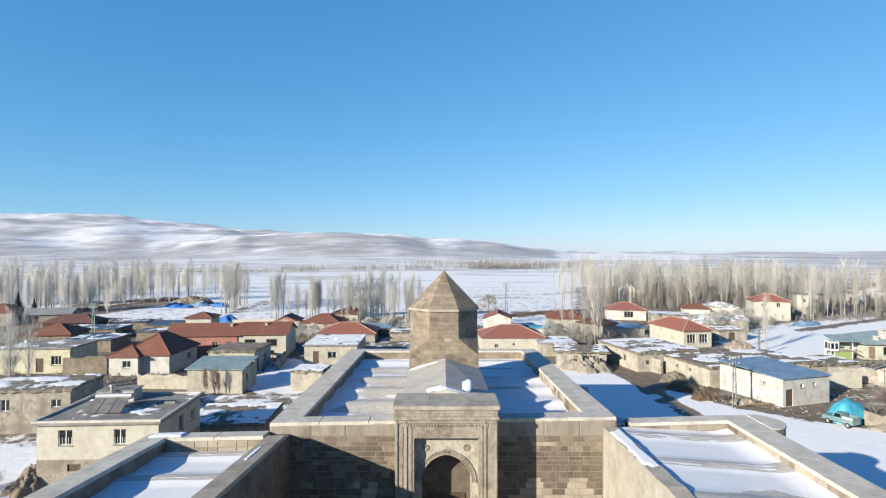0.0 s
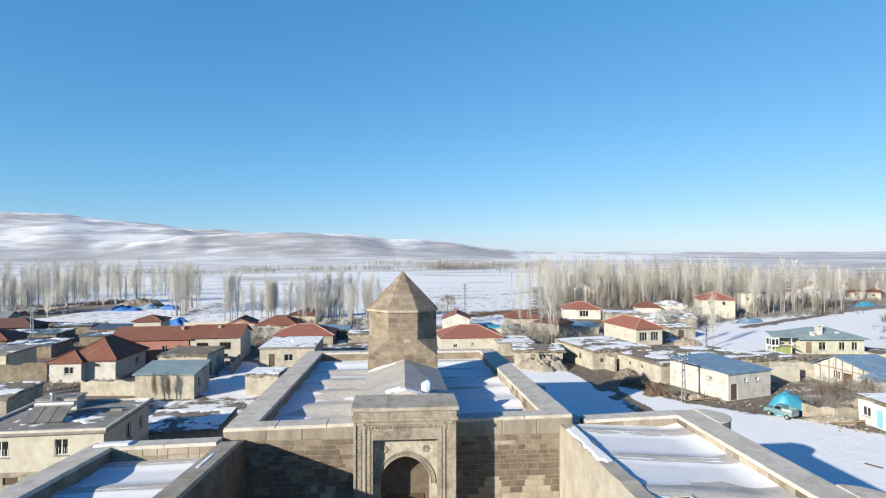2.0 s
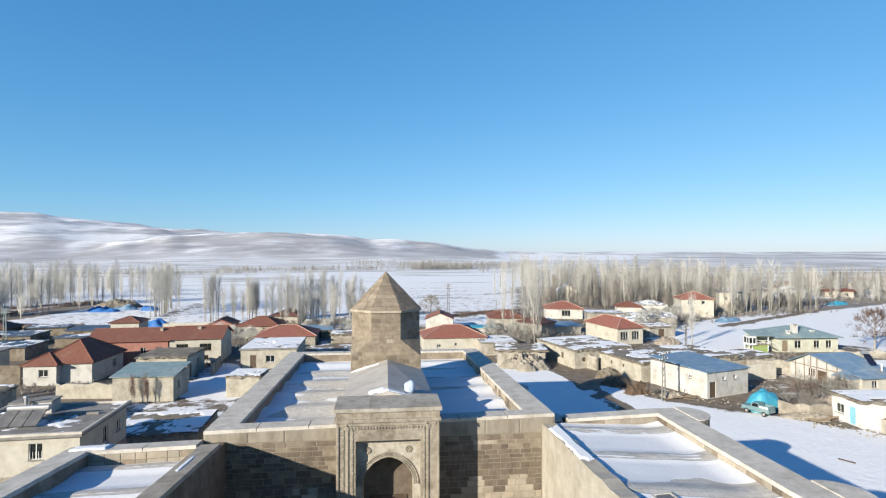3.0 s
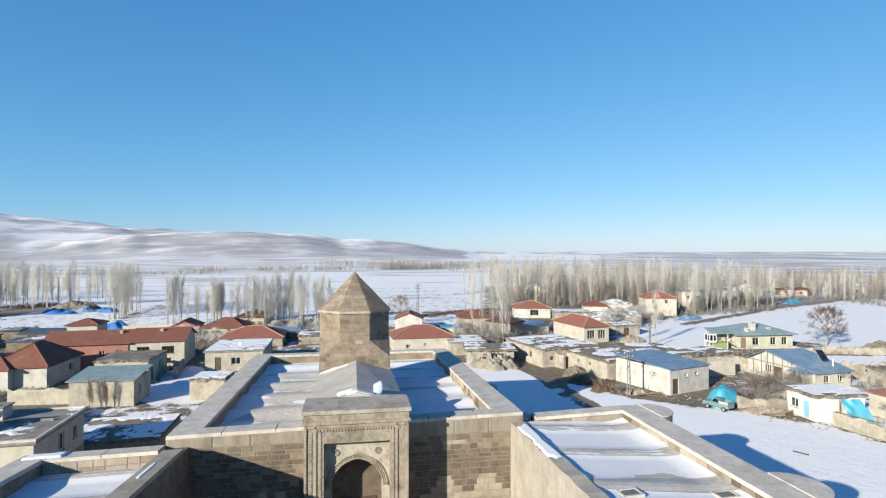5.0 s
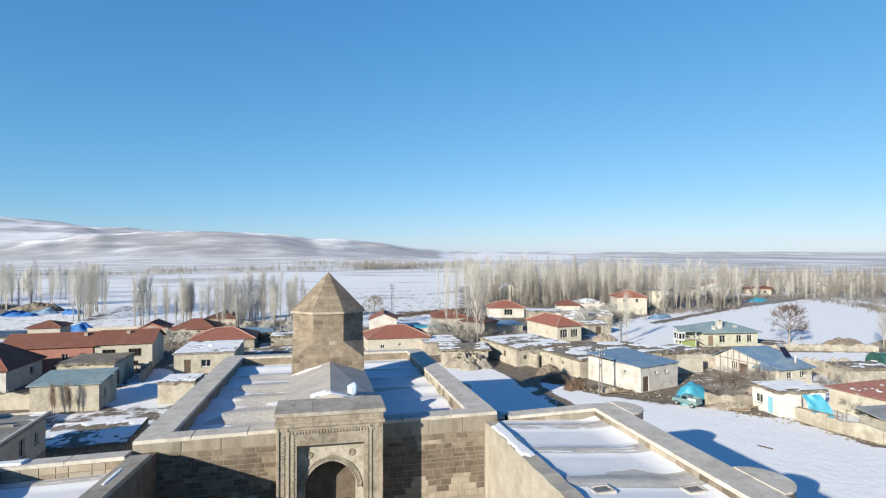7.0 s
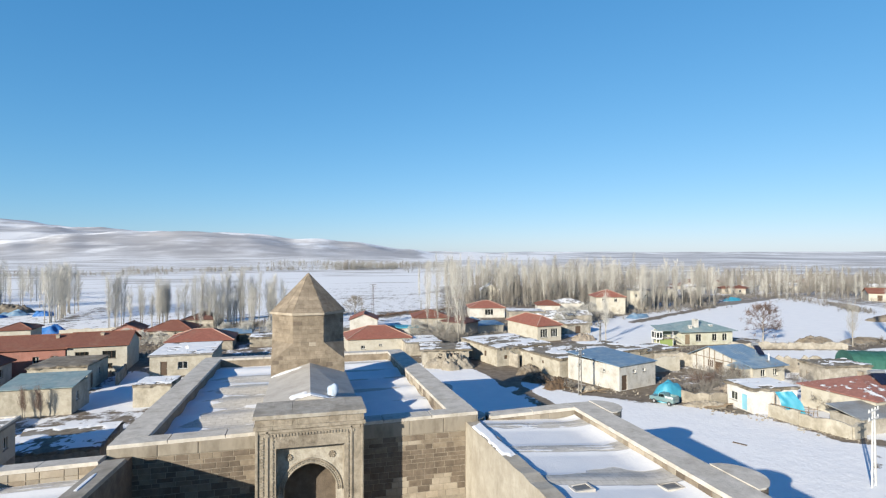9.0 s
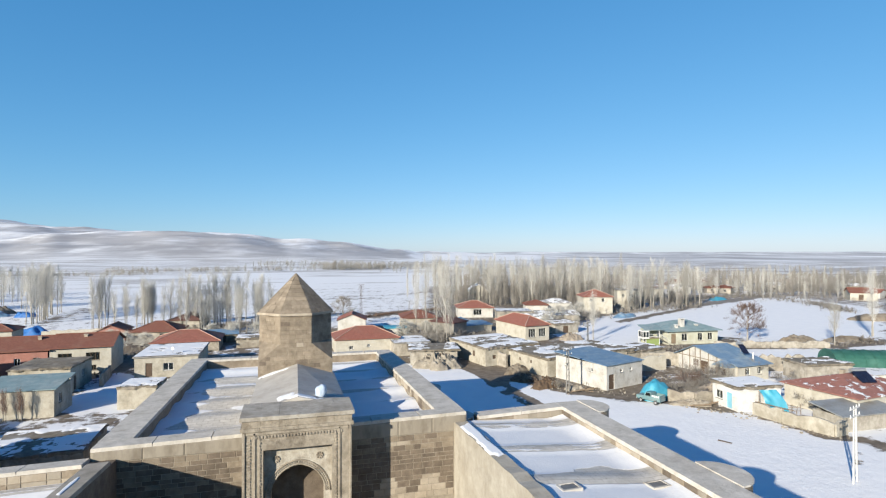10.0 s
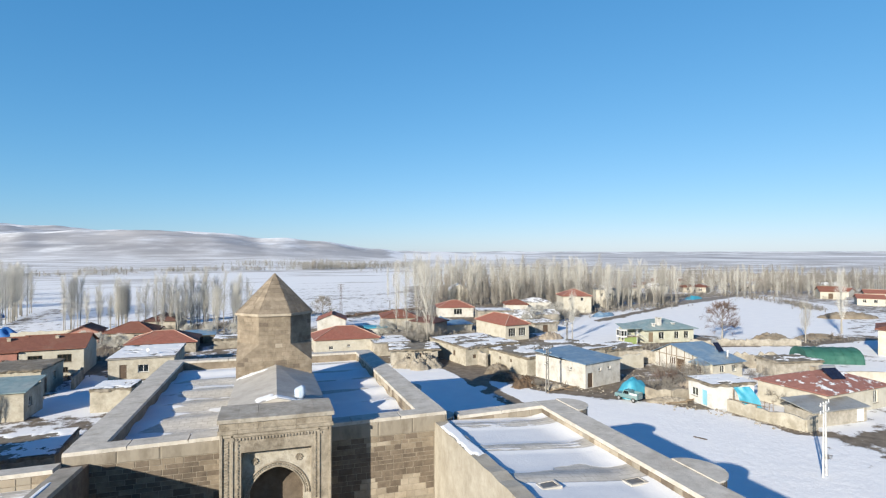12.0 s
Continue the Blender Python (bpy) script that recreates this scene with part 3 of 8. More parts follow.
# ---- the caravanserai ----
def snowy_roof_material(name, stone_dark, stone_light):
    """Stone paving that shows through melting snow; the share of snow is the attribute snow."""
    m, nd, ln, bs = nodes_of(name)
    geo = nd.new("ShaderNodeNewGeometry")
    pos = geo.outputs["Position"]
    att = nd.new("ShaderNodeAttribute")
    att.attribute_name = "snow"
    mp = nd.new("ShaderNodeMapping")
    mp.inputs["Scale"].default_value = (0.45, 1.1, 1.0)
    ln.new(pos, mp.inputs["Vector"])
    n = noise_node(nd, ln, mp.outputs["Vector"], 0.9, 8.0, 0.62)
    s = math_node(nd, ln, "MULTIPLY_ADD", att.outputs["Fac"], 1.5)
    s.node.inputs[2].default_value = -0.75
    s = math_node(nd, ln, "ADD", s, n)
    cover = ramp_node(nd, ln, s, [(0.46, (0, 0, 0)), (0.53, (1, 1, 1))])
    bare = ramp_node(nd, ln, noise_node(nd, ln, pos, 2.4, 8.0), [(0.3, stone_dark), (0.7, stone_light)])
    brick = nd.new("ShaderNodeTexBrick")
    brick.inputs["Scale"].default_value = 1.0
    brick.inputs["Brick Width"].default_value = 0.75
    brick.inputs["Row Height"].default_value = 0.42
    brick.inputs["Mortar Size"].default_value = 0.02
    brick.inputs["Color1"].default_value = (1, 1, 1, 1)
    brick.inputs["Color2"].default_value = (0.86, 0.85, 0.83, 1)
    brick.inputs["Mortar"].default_value = (0.6, 0.58, 0.55, 1)
    ln.new(pos, brick.inputs["Vector"])
    bare = mix_node(nd, ln, 0.8, bare, brick.outputs["Color"], "MULTIPLY")
    white = ramp_node(nd, ln, noise_node(nd, ln, pos, 0.8, 6.0), [(0.3, (0.66, 0.665, 0.675)), (0.7, (0.715, 0.715, 0.71))])
    ln.new(mix_node(nd, ln, cover, bare, white), bs.inputs["Base Color"])
    bs.inputs["Roughness"].default_value = 0.85
    b = nd.new("ShaderNodeBump")
    b.inputs["Strength"].default_value = 0.6
    b.inputs["Distance"].default_value = 0.06
    h = math_node(nd, ln, "ADD", math_node(nd, ln, "MULTIPLY", noise_node(nd, ln, pos, 5.0, 6.0), 0.5), cover)
    ln.new(h, b.inputs["Height"])
    ln.new(b.outputs["Normal"], bs.inputs["Normal"])
    return m


ROOF_SNOW = snowy_roof_material("paved roof with snow", (0.42, 0.397, 0.357), (0.56, 0.533, 0.487))


def hall_top(x, y):
    f = (y - 35.0) / 31.0
    return 9.12 + 0.0178 * x * (1 - f) - 0.92 * f


def left_top(x, y):
    f = (x + 18.9) / 9.0
    return (8.24 + 0.064 * (35 - y)) * (1 - f) + (8.42 + 0.078 * (35 - y)) * f if y > 0 else left_top(x, 0.01)


def right_top(x, y):
    f = min(1.0, (x - 10.4) / 8.4)
    return (8.68 + 0.034 * (35 - max(y, 0.0))) * (1 - f) + 8.9 * f


def crest(y, y0, step, width):
    """1 on the crown lines of the vaults, which lie at y0 and every step from it."""
    d = abs((y - y0 + step / 2) % step - step / 2)
    f = max(0.0, 1 - d / width)
    return f * f * (3 - 2 * f)


def roof_sheet(name, x0, x1, y0, y1, height, share, parent, step=0.25, step_y=0.12):
    nx, ny = max(2, round((x1 - x0) / step)), max(2, round((y1 - y0) / step_y))
    verts, faces, snow = [], [], []
    for j in range(ny + 1):
        for i in range(nx + 1):
            x, y = x0 + (x1 - x0) * i / nx, y0 + (y1 - y0) * j / ny
            verts.append((x, y, height(x, y)))
            snow.append(share(x, y))
    for j in range(ny):
        for i in range(nx):
            a = j * (nx + 1) + i
            faces.append((a, a + 1, a + nx + 2, a + nx + 1))
    me = bpy.data.meshes.new(name)
    me.from_pydata(verts, [], faces)
    me.attributes.new("snow", "FLOAT", "POINT").data.foreach_set("value", snow)
    me.materials.append(ROOF_SNOW)
    for p in me.polygons:
        p.use_smooth = True
    ob = new(name, me)
    ob.parent = parent
    return ob


def long_wall(bm, x0, x1, y0, y1, top, z0=0.0, pieces=12, drop=0.0, along="y", wear=0.03):
    """A massive wall whose top follows the height function, slightly uneven."""
    n = pieces
    for i in range(n):
        rows = []
        for k in (i, i + 1):
            f = k / n
            rnd = random.Random(round(1000 * (x0 + 3 * y0)) + k)
            w = rnd.uniform(-wear, wear)
            if along == "y":
                y = y0 + (y1 - y0) * f
                pts = [(x0, y), (x1, y)]
            else:
                x = x0 + (x1 - x0) * f
                pts = [(x, y1), (x, y0)]
            rows.append([(*pts[0], z0), (*pts[1], z0), (*pts[1], top(*pts[1]) - drop + w), (*pts[0], top(*pts[0]) - drop + w)])
        a = [bm.verts.new(p) for p in rows[0]]
        b = [bm.verts.new(p) for p in rows[1]]
        for q in range(4):
            if q == 0:
                continue
            bm.faces.new((a[q], a[(q + 1) % 4], b[(q + 1) % 4], b[q]))
        if i == 0:
            bm.faces.new(a)
        if i == n - 1:
            bm.faces.new(b)
    bmesh.ops.remove_doubles(bm, verts=bm.verts, dist=1e-4)


def coping_run(x0, x1, y0, y1, top, parent, along="y", step=3.4, over=0.03, thick=0.22, material=None):
    """Coping slabs laid end to end along a wall top; each slab is an object of its own."""
    length = (y1 - y0) if along == "y" else (x1 - x0)
    n = max(1, round(length / step))
    for i in range(n):
        a, b = i / n, (i + 1) / n
        g = 0.003
        if along == "y":
            xa, xb, ya, yb = x0 - over, x1 + over, y0 + length * a + g, y0 + length * b - g
        else:
            xa, xb, ya, yb = x0 + length * a + g, x0 + length * b - g, y0 - over, y1 + over
        bm = bmesh.new()
        lift = random.uniform(-0.005, 0.005)
        lower = [(xa, ya), (xb, ya), (xb, yb), (xa, yb)]
        prism(bm, [(x, y, top(x, y) - thick + lift) for x, y in lower], [(x + (0.03 if x == xa else -0.03), y, top(x, y) + lift) for x, y in lower])
        part("coping_slab", bm, material or COPING, parent)


han = thing("caravanserai", "old tuff-stone caravanserai with snow on its flat roofs", "building")

# the hall: four walls, 22.5 m by 31 m
bm = bmesh.new()
long_wall(bm, -11.25, 11.25, 35.0, 36.3, hall_top, along="x", drop=0.2)
hall_front = part("hall_front_wall", bm, MORTAR, han)
bm = bmesh.new()
long_wall(bm, -11.25, -9.4, 36.3, 64.6, hall_top, drop=0.2)
hall_left = part("hall_side_wall", bm, STONE, han)
bm = bmesh.new()
long_wall(bm, 9.4, 11.25, 36.3, 64.6, hall_top, drop=0.2)
hall_right = part("hall_side_wall", bm, STONE, han)
bm = bmesh.new()
long_wall(bm, -11.25, 11.25, 64.6, 66.0, hall_top, along="x", drop=0.2)
hall_back = part("hall_back_wall", bm, STONE, han)


def hall_roof_height(x, y):
    return hall_top(x, y) - 1.0 + 0.25 * crest(y, 38.2, 4.75, 2.2) + 0.05 * noise.noise(Vector((x * 0.5, y * 0.5, 1)))


def hall_roof_snow(x, y):
    c = crest(y, 38.2, 4.75, 1.6)
    n = 0.28 * noise.noise(Vector((x * 0.12, y * 0.45, 7))) + 0.12 * noise.noise(Vector((x * 0.5, y * 1.6, 3)))
    if x < 0.5:
        edge = max(0.0, 1 - (x + 9.4) / 3.0)
        trough = crest(y, 40.6, 4.75, 0.8)
        return 0.34 + n + 0.42 * edge + 0.15 * trough - 0.05 * c + (0.35 if y > 59 else 0.0) + (0.45 if y < 37.6 else 0.0)
    return 0.86 - 0.42 * crest(y, 38.2, 4.75, 1.1) + n


roof_sheet("hall_roof", -9.4, 9.4, 36.3, 64.6, hall_roof_height, hall_roof_snow, han)

# wings on both sides of the courtyard
bm = bmesh.new()
long_wall(bm, -18.9, -17.4, -24.0, 35.0, left_top, drop=0.2, pieces=20)
wing_left_outer = part("wing_outer_wall", bm, STONE, han)
bm = bmesh.new()
long_wall(bm, -17.4, -11.0, 33.8, 35.0, left_top, along="x", drop=0.2, pieces=5)
wing_left_back = part("wing_back_wall", bm, STONE, han)
bm = bmesh.new()
# the courtyard side is in shade: the darkened stone colour carries part of it
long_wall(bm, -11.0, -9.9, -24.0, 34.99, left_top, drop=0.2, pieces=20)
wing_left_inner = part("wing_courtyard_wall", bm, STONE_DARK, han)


def left_roof_height(x, y):
    return left_top(x, y) - 0.95 + 0.16 * crest(y, 33.0, 4.1, 1.4) + 0.03 * noise.noise(Vector((x * 0.5, y * 0.5, 4)))


def left_roof_snow(x, y):
    c = crest(y, 33.0, 4.1, 0.85)
    lines = 0.5 + 0.5 * math.sin(2 * math.pi * y / 0.37)
    return 0.95 - 0.62 * min(1.0, 2.2 * c) * (0.74 + 0.26 * lines) + 0.1 * noise.noise(Vector((x * 0.3, y * 0.3, 9)))


roof_sheet("wing_roof", -17.4, -11.0, -24.0, 33.8, left_roof_height, left_roof_snow, han, 0.3)

bm = bmesh.new()
long_wall(bm, 18.8, 20.6, -24.0, 36.7, right_top, drop=0.2, pieces=20)
wing_right_outer = part("wing_outer_wall", bm, STONE, han)
bm = bmesh.new()
long_wall(bm, 12.35, 18.8, 35.6, 36.7, right_top, along="x", drop=0.2, pieces=5)
wing_right_back = part("wing_back_wall", bm, STONE, han)
bm = bmesh.new()
long_wall(bm, 10.4, 11.3, -24.0, 34.99, right_top, pieces=60, wear=0.05)
part("wing_courtyard_wall", bm, PLASTER_WALL, han)


def right_roof_height(x, y):
    return right_top(x, y) - 0.20 - 0.48 * min(1.0, max(0.0, (x - 11.3) / 6.0)) + 0.12 * crest(y, 34.0, 4.7, 1.2) + 0.16 * max(0.0, (x - 17.4) / 1.4) ** 2 * (1 - 0.8 * crest(y, 34.0, 4.7, 1.4)) + 0.03 * noise.noise(Vector((x * 0.5, y * 0.5, 4)))


def right_roof_snow(x, y):
    bare = math.exp(-(((x - 16.1) / 2.7) ** 2 + ((y - 25.4) / 1.25) ** 2))
    strip = crest(y, 34.0, 4.7, 1.05)
    lines = 0.5 + 0.5 * math.sin(2 * math.pi * y / 0.41)
    fillet = 0.08 * max(0.0, min(1.0, (x - 17.7) / 0.6))
    return 0.97 - fillet - 0.62 * min(1.0, strip * 2.2) * (0.8 + 0.2 * lines) + 0.10 * noise.noise(Vector((x * 0.3, y * 0.3, 2))) - 0.8 * bare


roof_sheet("wing_roof", 11.25, 18.8, -24.0, 35.6, right_roof_height, right_roof_snow, han, 0.3)

# the entrance side, behind the courtyard
bm = bmesh.new()
long_wall(bm, -18.9, 20.6, -26.0, -24.0, lambda x, y: 9.8, along="x")
part("entrance_wall", bm, STONE, han)
bm = bmesh.new()
box(bm, -9.9, -24, -0.02, 10.4, 35, 0.03)
part("courtyard_paving", bm, CONCRETE, han)

# portal block with its recessed panel, pointed niche and roof
PX, PY = 0.2, 32.65
bm = bmesh.new()


def arch_points(half, spring, top, n=10):
    """A pointed arch from the left springing over the tip to the right one."""
    rise = top - spring
    r = (half * half + rise * rise) / (2 * half)
    pts = []
    for i in range(n + 1):
        a = math.asin(rise / r) * i / n
        pts.append((-half + r - r * math.cos(a), spring + r * math.sin(a)))
    return pts + [(-x, z) for x, z in pts[-2::-1]]


TOP = 9.85
panel(bm, (PX - 3.1, PY, 0), (1, 0, 0), (0, -1, 0), 6.2, TOP, 0.64, [(1.15, 0.01, 5.05, 8.72)])
for xa, xb in ((PX - 3.1, PX - 1.95), (PX + 1.95, PX + 3.1)):
    box(bm, xa, PY + 0.64, 0, xb, 35.0, TOP - 0.002)
box(bm, PX - 1.95, PY + 0.64, 8.72, PX + 1.95, 35.0, TOP - 0.002)
portal = part("portal", bm, CARVED, han, "pale carved stone portal with a pointed niche")
bm = bmesh.new()
arch = arch_points(1.55, 5.8, 7.5)
y0 = PY + 0.62
outer = [(-1.95, 0.0), (-1.95, 8.72), (1.95, 8.72), (1.95, 0.0)]
ring = [(-1.55, 0.0)] + arch + [(1.55, 0.0)]
n = len(ring)
frame_pts = []
for i, (x, z) in enumerate(ring):
    f = i / (n - 1)
    if i == 0:
        frame_pts.append((-1.95, 0.0))
    elif i == n - 1:
        frame_pts.append((1.95, 0.0))
    elif x < -1.0:
        frame_pts.append((-1.95, z))
    elif x > 1.0:
        frame_pts.append((1.95, z))
    else:
        frame_pts.append((x * 1.95, 8.72))
va = [bm.verts.new((PX + x, y0, z)) for x, z in ring]
vb = [bm.verts.new((PX + x, y0, z)) for x, z in frame_pts]
vc = [bm.verts.new((PX + x, y0 + 1.5, z)) for x, z in ring]
for i in range(n - 1):
    bm.faces.new((va[i], va[i + 1], vb[i + 1], vb[i]))
    bm.faces.new((va[i], vc[i], vc[i + 1], va[i + 1]))
for i in range(n - 1):
    if frame_pts[i][0] == -1.95 and frame_pts[i + 1][1] == 8.72 and frame_pts[i + 1][0] > -1.95:
        bm.faces.new((vb[i], vb[i + 1], bm.verts.new((PX - 1.95, y0, 8.72))))
    if frame_pts[i + 1][0] == 1.95 and frame_pts[i][1] == 8.72 and frame_pts[i][0] < 1.95:
        bm.faces.new((vb[i], vb[i + 1], bm.verts.new((PX + 1.95, y0, 8.72))))
part("niche", bm, CARVED_PALE, portal, "recessed panel with a pointed arch")
# arch: two rounded mouldings with a row of carved beads between them
def arch_strip(a, b, proud):
    """A raised strip that follows the arch, between the offsets a and b outside its edge."""
    bm = bmesh.new()
    rows = []
    for i in range(1, n - 1):
        (xa, za), (xb, zb) = ring[i - 1], ring[i + 1]
        t = Vector((xb - xa, 0, zb - za)).normalized()
        out = Vector((-t.z, 0, t.x))
        p = Vector((PX + ring[i][0], y0, ring[i][1]))
        rows.append([bm.verts.new(p + out * w - Vector((0, v, 0))) for w, v in ((a, -0.02), (a, proud * 0.7), ((a + b) / 2, proud), (b, proud * 0.7), (b, -0.02))])
    for r0, r1 in zip(rows, rows[1:]):
        for k in range(4):
            bm.faces.new((r0[k], r0[k + 1], r1[k + 1], r1[k]))
    part("arch_moulding", bm, CARVED, portal)


arch_strip(0.0, 0.09, 0.06)
arch_strip(0.24, 0.34, 0.08)
bm = bmesh.new()
for i in range(1, n - 2):
    (xa, za), (xb, zb) = ring[i], ring[i + 1]
    t = Vector((xb - xa, 0, zb - za))
    out = Vector((-t.z, 0, t.x)).normalized()
    for f in (0.25, 0.75):
        c = Vector((PX + xa, y0, za)) + t * f + out * 0.165
        box(bm, c.x - 0.05, y0 - 0.05, c.z - 0.05, c.x + 0.05, y0 + 0.02, c.z + 0.05, 0.02)
tagged(part("carved_band", bm, CARVED, portal), kind="stuff")
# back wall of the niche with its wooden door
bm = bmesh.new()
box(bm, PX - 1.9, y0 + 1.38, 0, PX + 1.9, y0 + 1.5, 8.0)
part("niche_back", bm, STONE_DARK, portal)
for k in range(8):
    bm = bmesh.new()
    box(bm, PX - 1.2 + k * 0.3 + 0.01, y0 + 1.30, 0.1, PX - 1.2 + (k + 1) * 0.3 - 0.01, y0 + 1.375, 4.6)
    part("door_board", bm, DARK_WOOD, portal, "dark red-brown wooden board")
for sx in (-1, 1):
    bm = bmesh.new()
    for k in range(8):
        a = k * math.pi / 4
        rod(bm, (PX + sx * 1.25, y0 + 0.01, 7.95), (PX + sx * 1.25 + 0.2 * math.cos(a), y0 - 0.02, 7.95 + 0.2 * math.sin(a)), 0.05, 0.07, 5)
    part("rosette", bm, CARVED, portal)
# cornice courses
for z0, z1, o in ((TOP, TOP + 0.2, 0.10), (TOP + 0.2, TOP + 0.62, 0.02), (TOP + 0.62, TOP + 0.85, 0.14)):
    k = 6
    for i in range(k):
        bm = bmesh.new()
        xa, xb = PX - 3.1 - o + (6.2 + 2 * o) * i / k, PX - 3.1 - o + (6.2 + 2 * o) * (i + 1) / k
        box(bm, xa + 0.004, PY - o, z0, xb - 0.004, 35.6, z1 - 0.003, jitter=0.012)
        part("cornice_stone", bm, OLD_COPING_PALE if z1 > TOP + 0.7 else CARVED, portal)
# carved bands framing the panel
for x, w in ((PX - 2.85, 0.22), (PX - 2.2, 0.12), (PX + 2.1, 0.12)):
    bm = bmesh.new()
    z = 0.3
    while z < 9.45:
        box(bm, x, PY - 0.065, z, x + w, PY + 0.02, z + 0.12, 0.02, jitter=0.015)
        z += 0.18
    tagged(part("carved_band", bm, CARVED, portal), kind="stuff")
bm = bmesh.new()
x = PX - 2.6
while x < PX + 2.55:
    box(bm, x, PY - 0.06, 9.42, x + 0.12, PY + 0.02, 9.58, 0.02, jitter=0.015)
    x += 0.18
tagged(part("carved_band", bm, CARVED, portal), kind="stuff")

for x0, x1, o in ((PX - 3.09, PX - 2.93, 0.09), (PX - 2.5, PX - 2.36, 0.07), (PX + 2.3, PX + 2.44, 0.07), (PX + 2.95, PX + 3.09, 0.09)):
    bm = bmesh.new()
    box(bm, x0, PY - o, 0.2, x1, PY + 0.02, 9.8, 0.02)
    part("fillet", bm, CARVED, portal)
bm = bmesh.new()
box(bm, PX - 2.9, PY - 0.07, 9.64, PX + 2.9, PY + 0.02, 9.78, 0.02)
part("fillet", bm, CARVED, portal)
bm = bmesh.new()
box(bm, PX - 2.0, y0 - 0.12, 8.5, PX + 2.0, y0 + 0.02, 8.66, 0.02)
part("fillet", bm, CARVED, portal)

# low gabled roof from the portal to the tower
bm = bmesh.new()
prism(bm, [(PX - 3.1, 35.5, 8.2), (PX + 3.15, 35.5, 8.2), (PX + 3.15, 35.5, 10.15), (PX, 35.5, 10.95), (PX - 3.1, 35.5, 10.15)],
      [(PX - 3.1, 47.0, 8.0), (PX + 3.0, 47.0, 8.0), (PX + 3.0, 47.0, 9.85), (PX, 47.0, 10.8), (PX - 3.1, 47.0, 9.85)])
gable = part("gabled_roof", bm, LEAD, han, "pale grey stone gabled roof")

# tower: square base, broaches, octagon and pyramid cap
TX, TY, TR = 0.08, 50.0, 3.02
bm = bmesh.new()
half = TR * math.tan(math.pi / 8)
box(bm, TX - TR, TY - TR, 8.0, TX + TR, TY + TR, 11.05)
octo = [(TX + sx, TY + sy) for sx, sy in ((-half, -TR), (half, -TR), (TR, -half), (TR, half), (half, TR), (-half, TR), (-TR, half), (-TR, -half))]
prism(bm, [(x, y, 11.0) for x, y in octo], [(x, y, 14.85) for x, y in octo])
for sx, sy in ((-1, -1), (1, -1), (1, 1), (-1, 1)):
    c = bm.verts.new((TX + sx * TR, TY + sy * TR, 11.05))
    a = bm.verts.new((TX + sx * half, TY + sy * TR, 11.05))
    b = bm.verts.new((TX + sx * TR, TY + sy * half, 11.05))
    a2 = bm.verts.new((TX + sx * half, TY + sy * TR, 12.5))
    b2 = bm.verts.new((TX + sx * TR, TY + sy * half, 12.5))
    bm.faces.new((a, c, a2))
    bm.faces.new((c, b, b2))
    bm.faces.new((c, b2, a2))
tower = part("lantern_tower", bm, STONE, han, "octagonal stone tower on a square base")
bm = bmesh.new()
k = (TR + 0.16) / TR
rim = [(TX + (x - TX) * k, TY + (y - TY) * k) for x, y in octo]
prism(bm, [(x, y, 14.82) for x, y in rim], [(x, y, 15.02) for x, y in rim])
part("cornice", bm, STONE_PALE, tower)
bm = bmesh.new()
k = (TR + 0.06) / TR
foot = [bm.verts.new((TX + (x - TX) * k, TY + (y - TY) * k, 15.02)) for x, y in octo]
tip = bm.verts.new((TX, TY, 18.3))
for i in range(8):
    bm.faces.new((foot[i], foot[(i + 1) % 8], tip))
bm.faces.new(foot[::-1])
spire = part("pyramid_cap", bm, STONE, tower, "eight-sided stone pyramid roof")


def buttress(x, y, r, top, side):
    """A half-round buttress against an outer wall."""
    bm = bmesh.new()
    pts = [(x + side * r * math.sin(math.pi * i / 10), y - r * math.cos(math.pi * i / 10)) for i in range(11)]
    prism(bm, [(*p, 0.0) for p in pts], [(*p, top) for p in pts])
    b = part("buttress", bm, STONE, han)
    bm = bmesh.new()
    k = (r + 0.06) / r
    pts = [(x + (px - x) * k, y + (py - y) * k) for px, py in pts]
    prism(bm, [(*p, top + 0.002) for p in pts], [(*p, top + 0.1) for p in pts])
    part("cap_slab", bm, COPING, b)
    return b


buttress(11.25, 47.5, 1.5, 7.9, 1)
buttress(11.25, 36.7, 1.0, 8.5, 1)
buttress(20.6, 35.2, 1.5, 8.86, 1)
buttress(20.6, 22.6, 1.55, 8.86, 1)
buttress(20.6, 10.0, 1.5, 8.86, 1)
for run in ((-11.25, 11.25, 35.0, 36.3, hall_top, hall_front, "x"), (-11.25, -9.4, 36.3, 64.6, hall_top, hall_left, "y"),
            (9.4, 11.25, 36.3, 64.6, hall_top, hall_right, "y"), (-11.25, 11.25, 64.6, 66.0, hall_top, hall_back, "x"),
            (-18.9, -17.4, 10.0, 35.0, left_top, wing_left_outer, "y"), (-17.4, -11.25, 33.8, 35.0, left_top, wing_left_back, "x"),
            (-11.0, -9.9, 10.0, 33.8, left_top, wing_left_inner, "y"), (18.8, 20.6, 10.0, 36.7, right_top, wing_right_outer, "y"),
            (12.35, 18.8, 35.6, 36.7, right_top, wing_right_back, "x")):
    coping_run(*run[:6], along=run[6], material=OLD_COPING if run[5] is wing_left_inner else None)


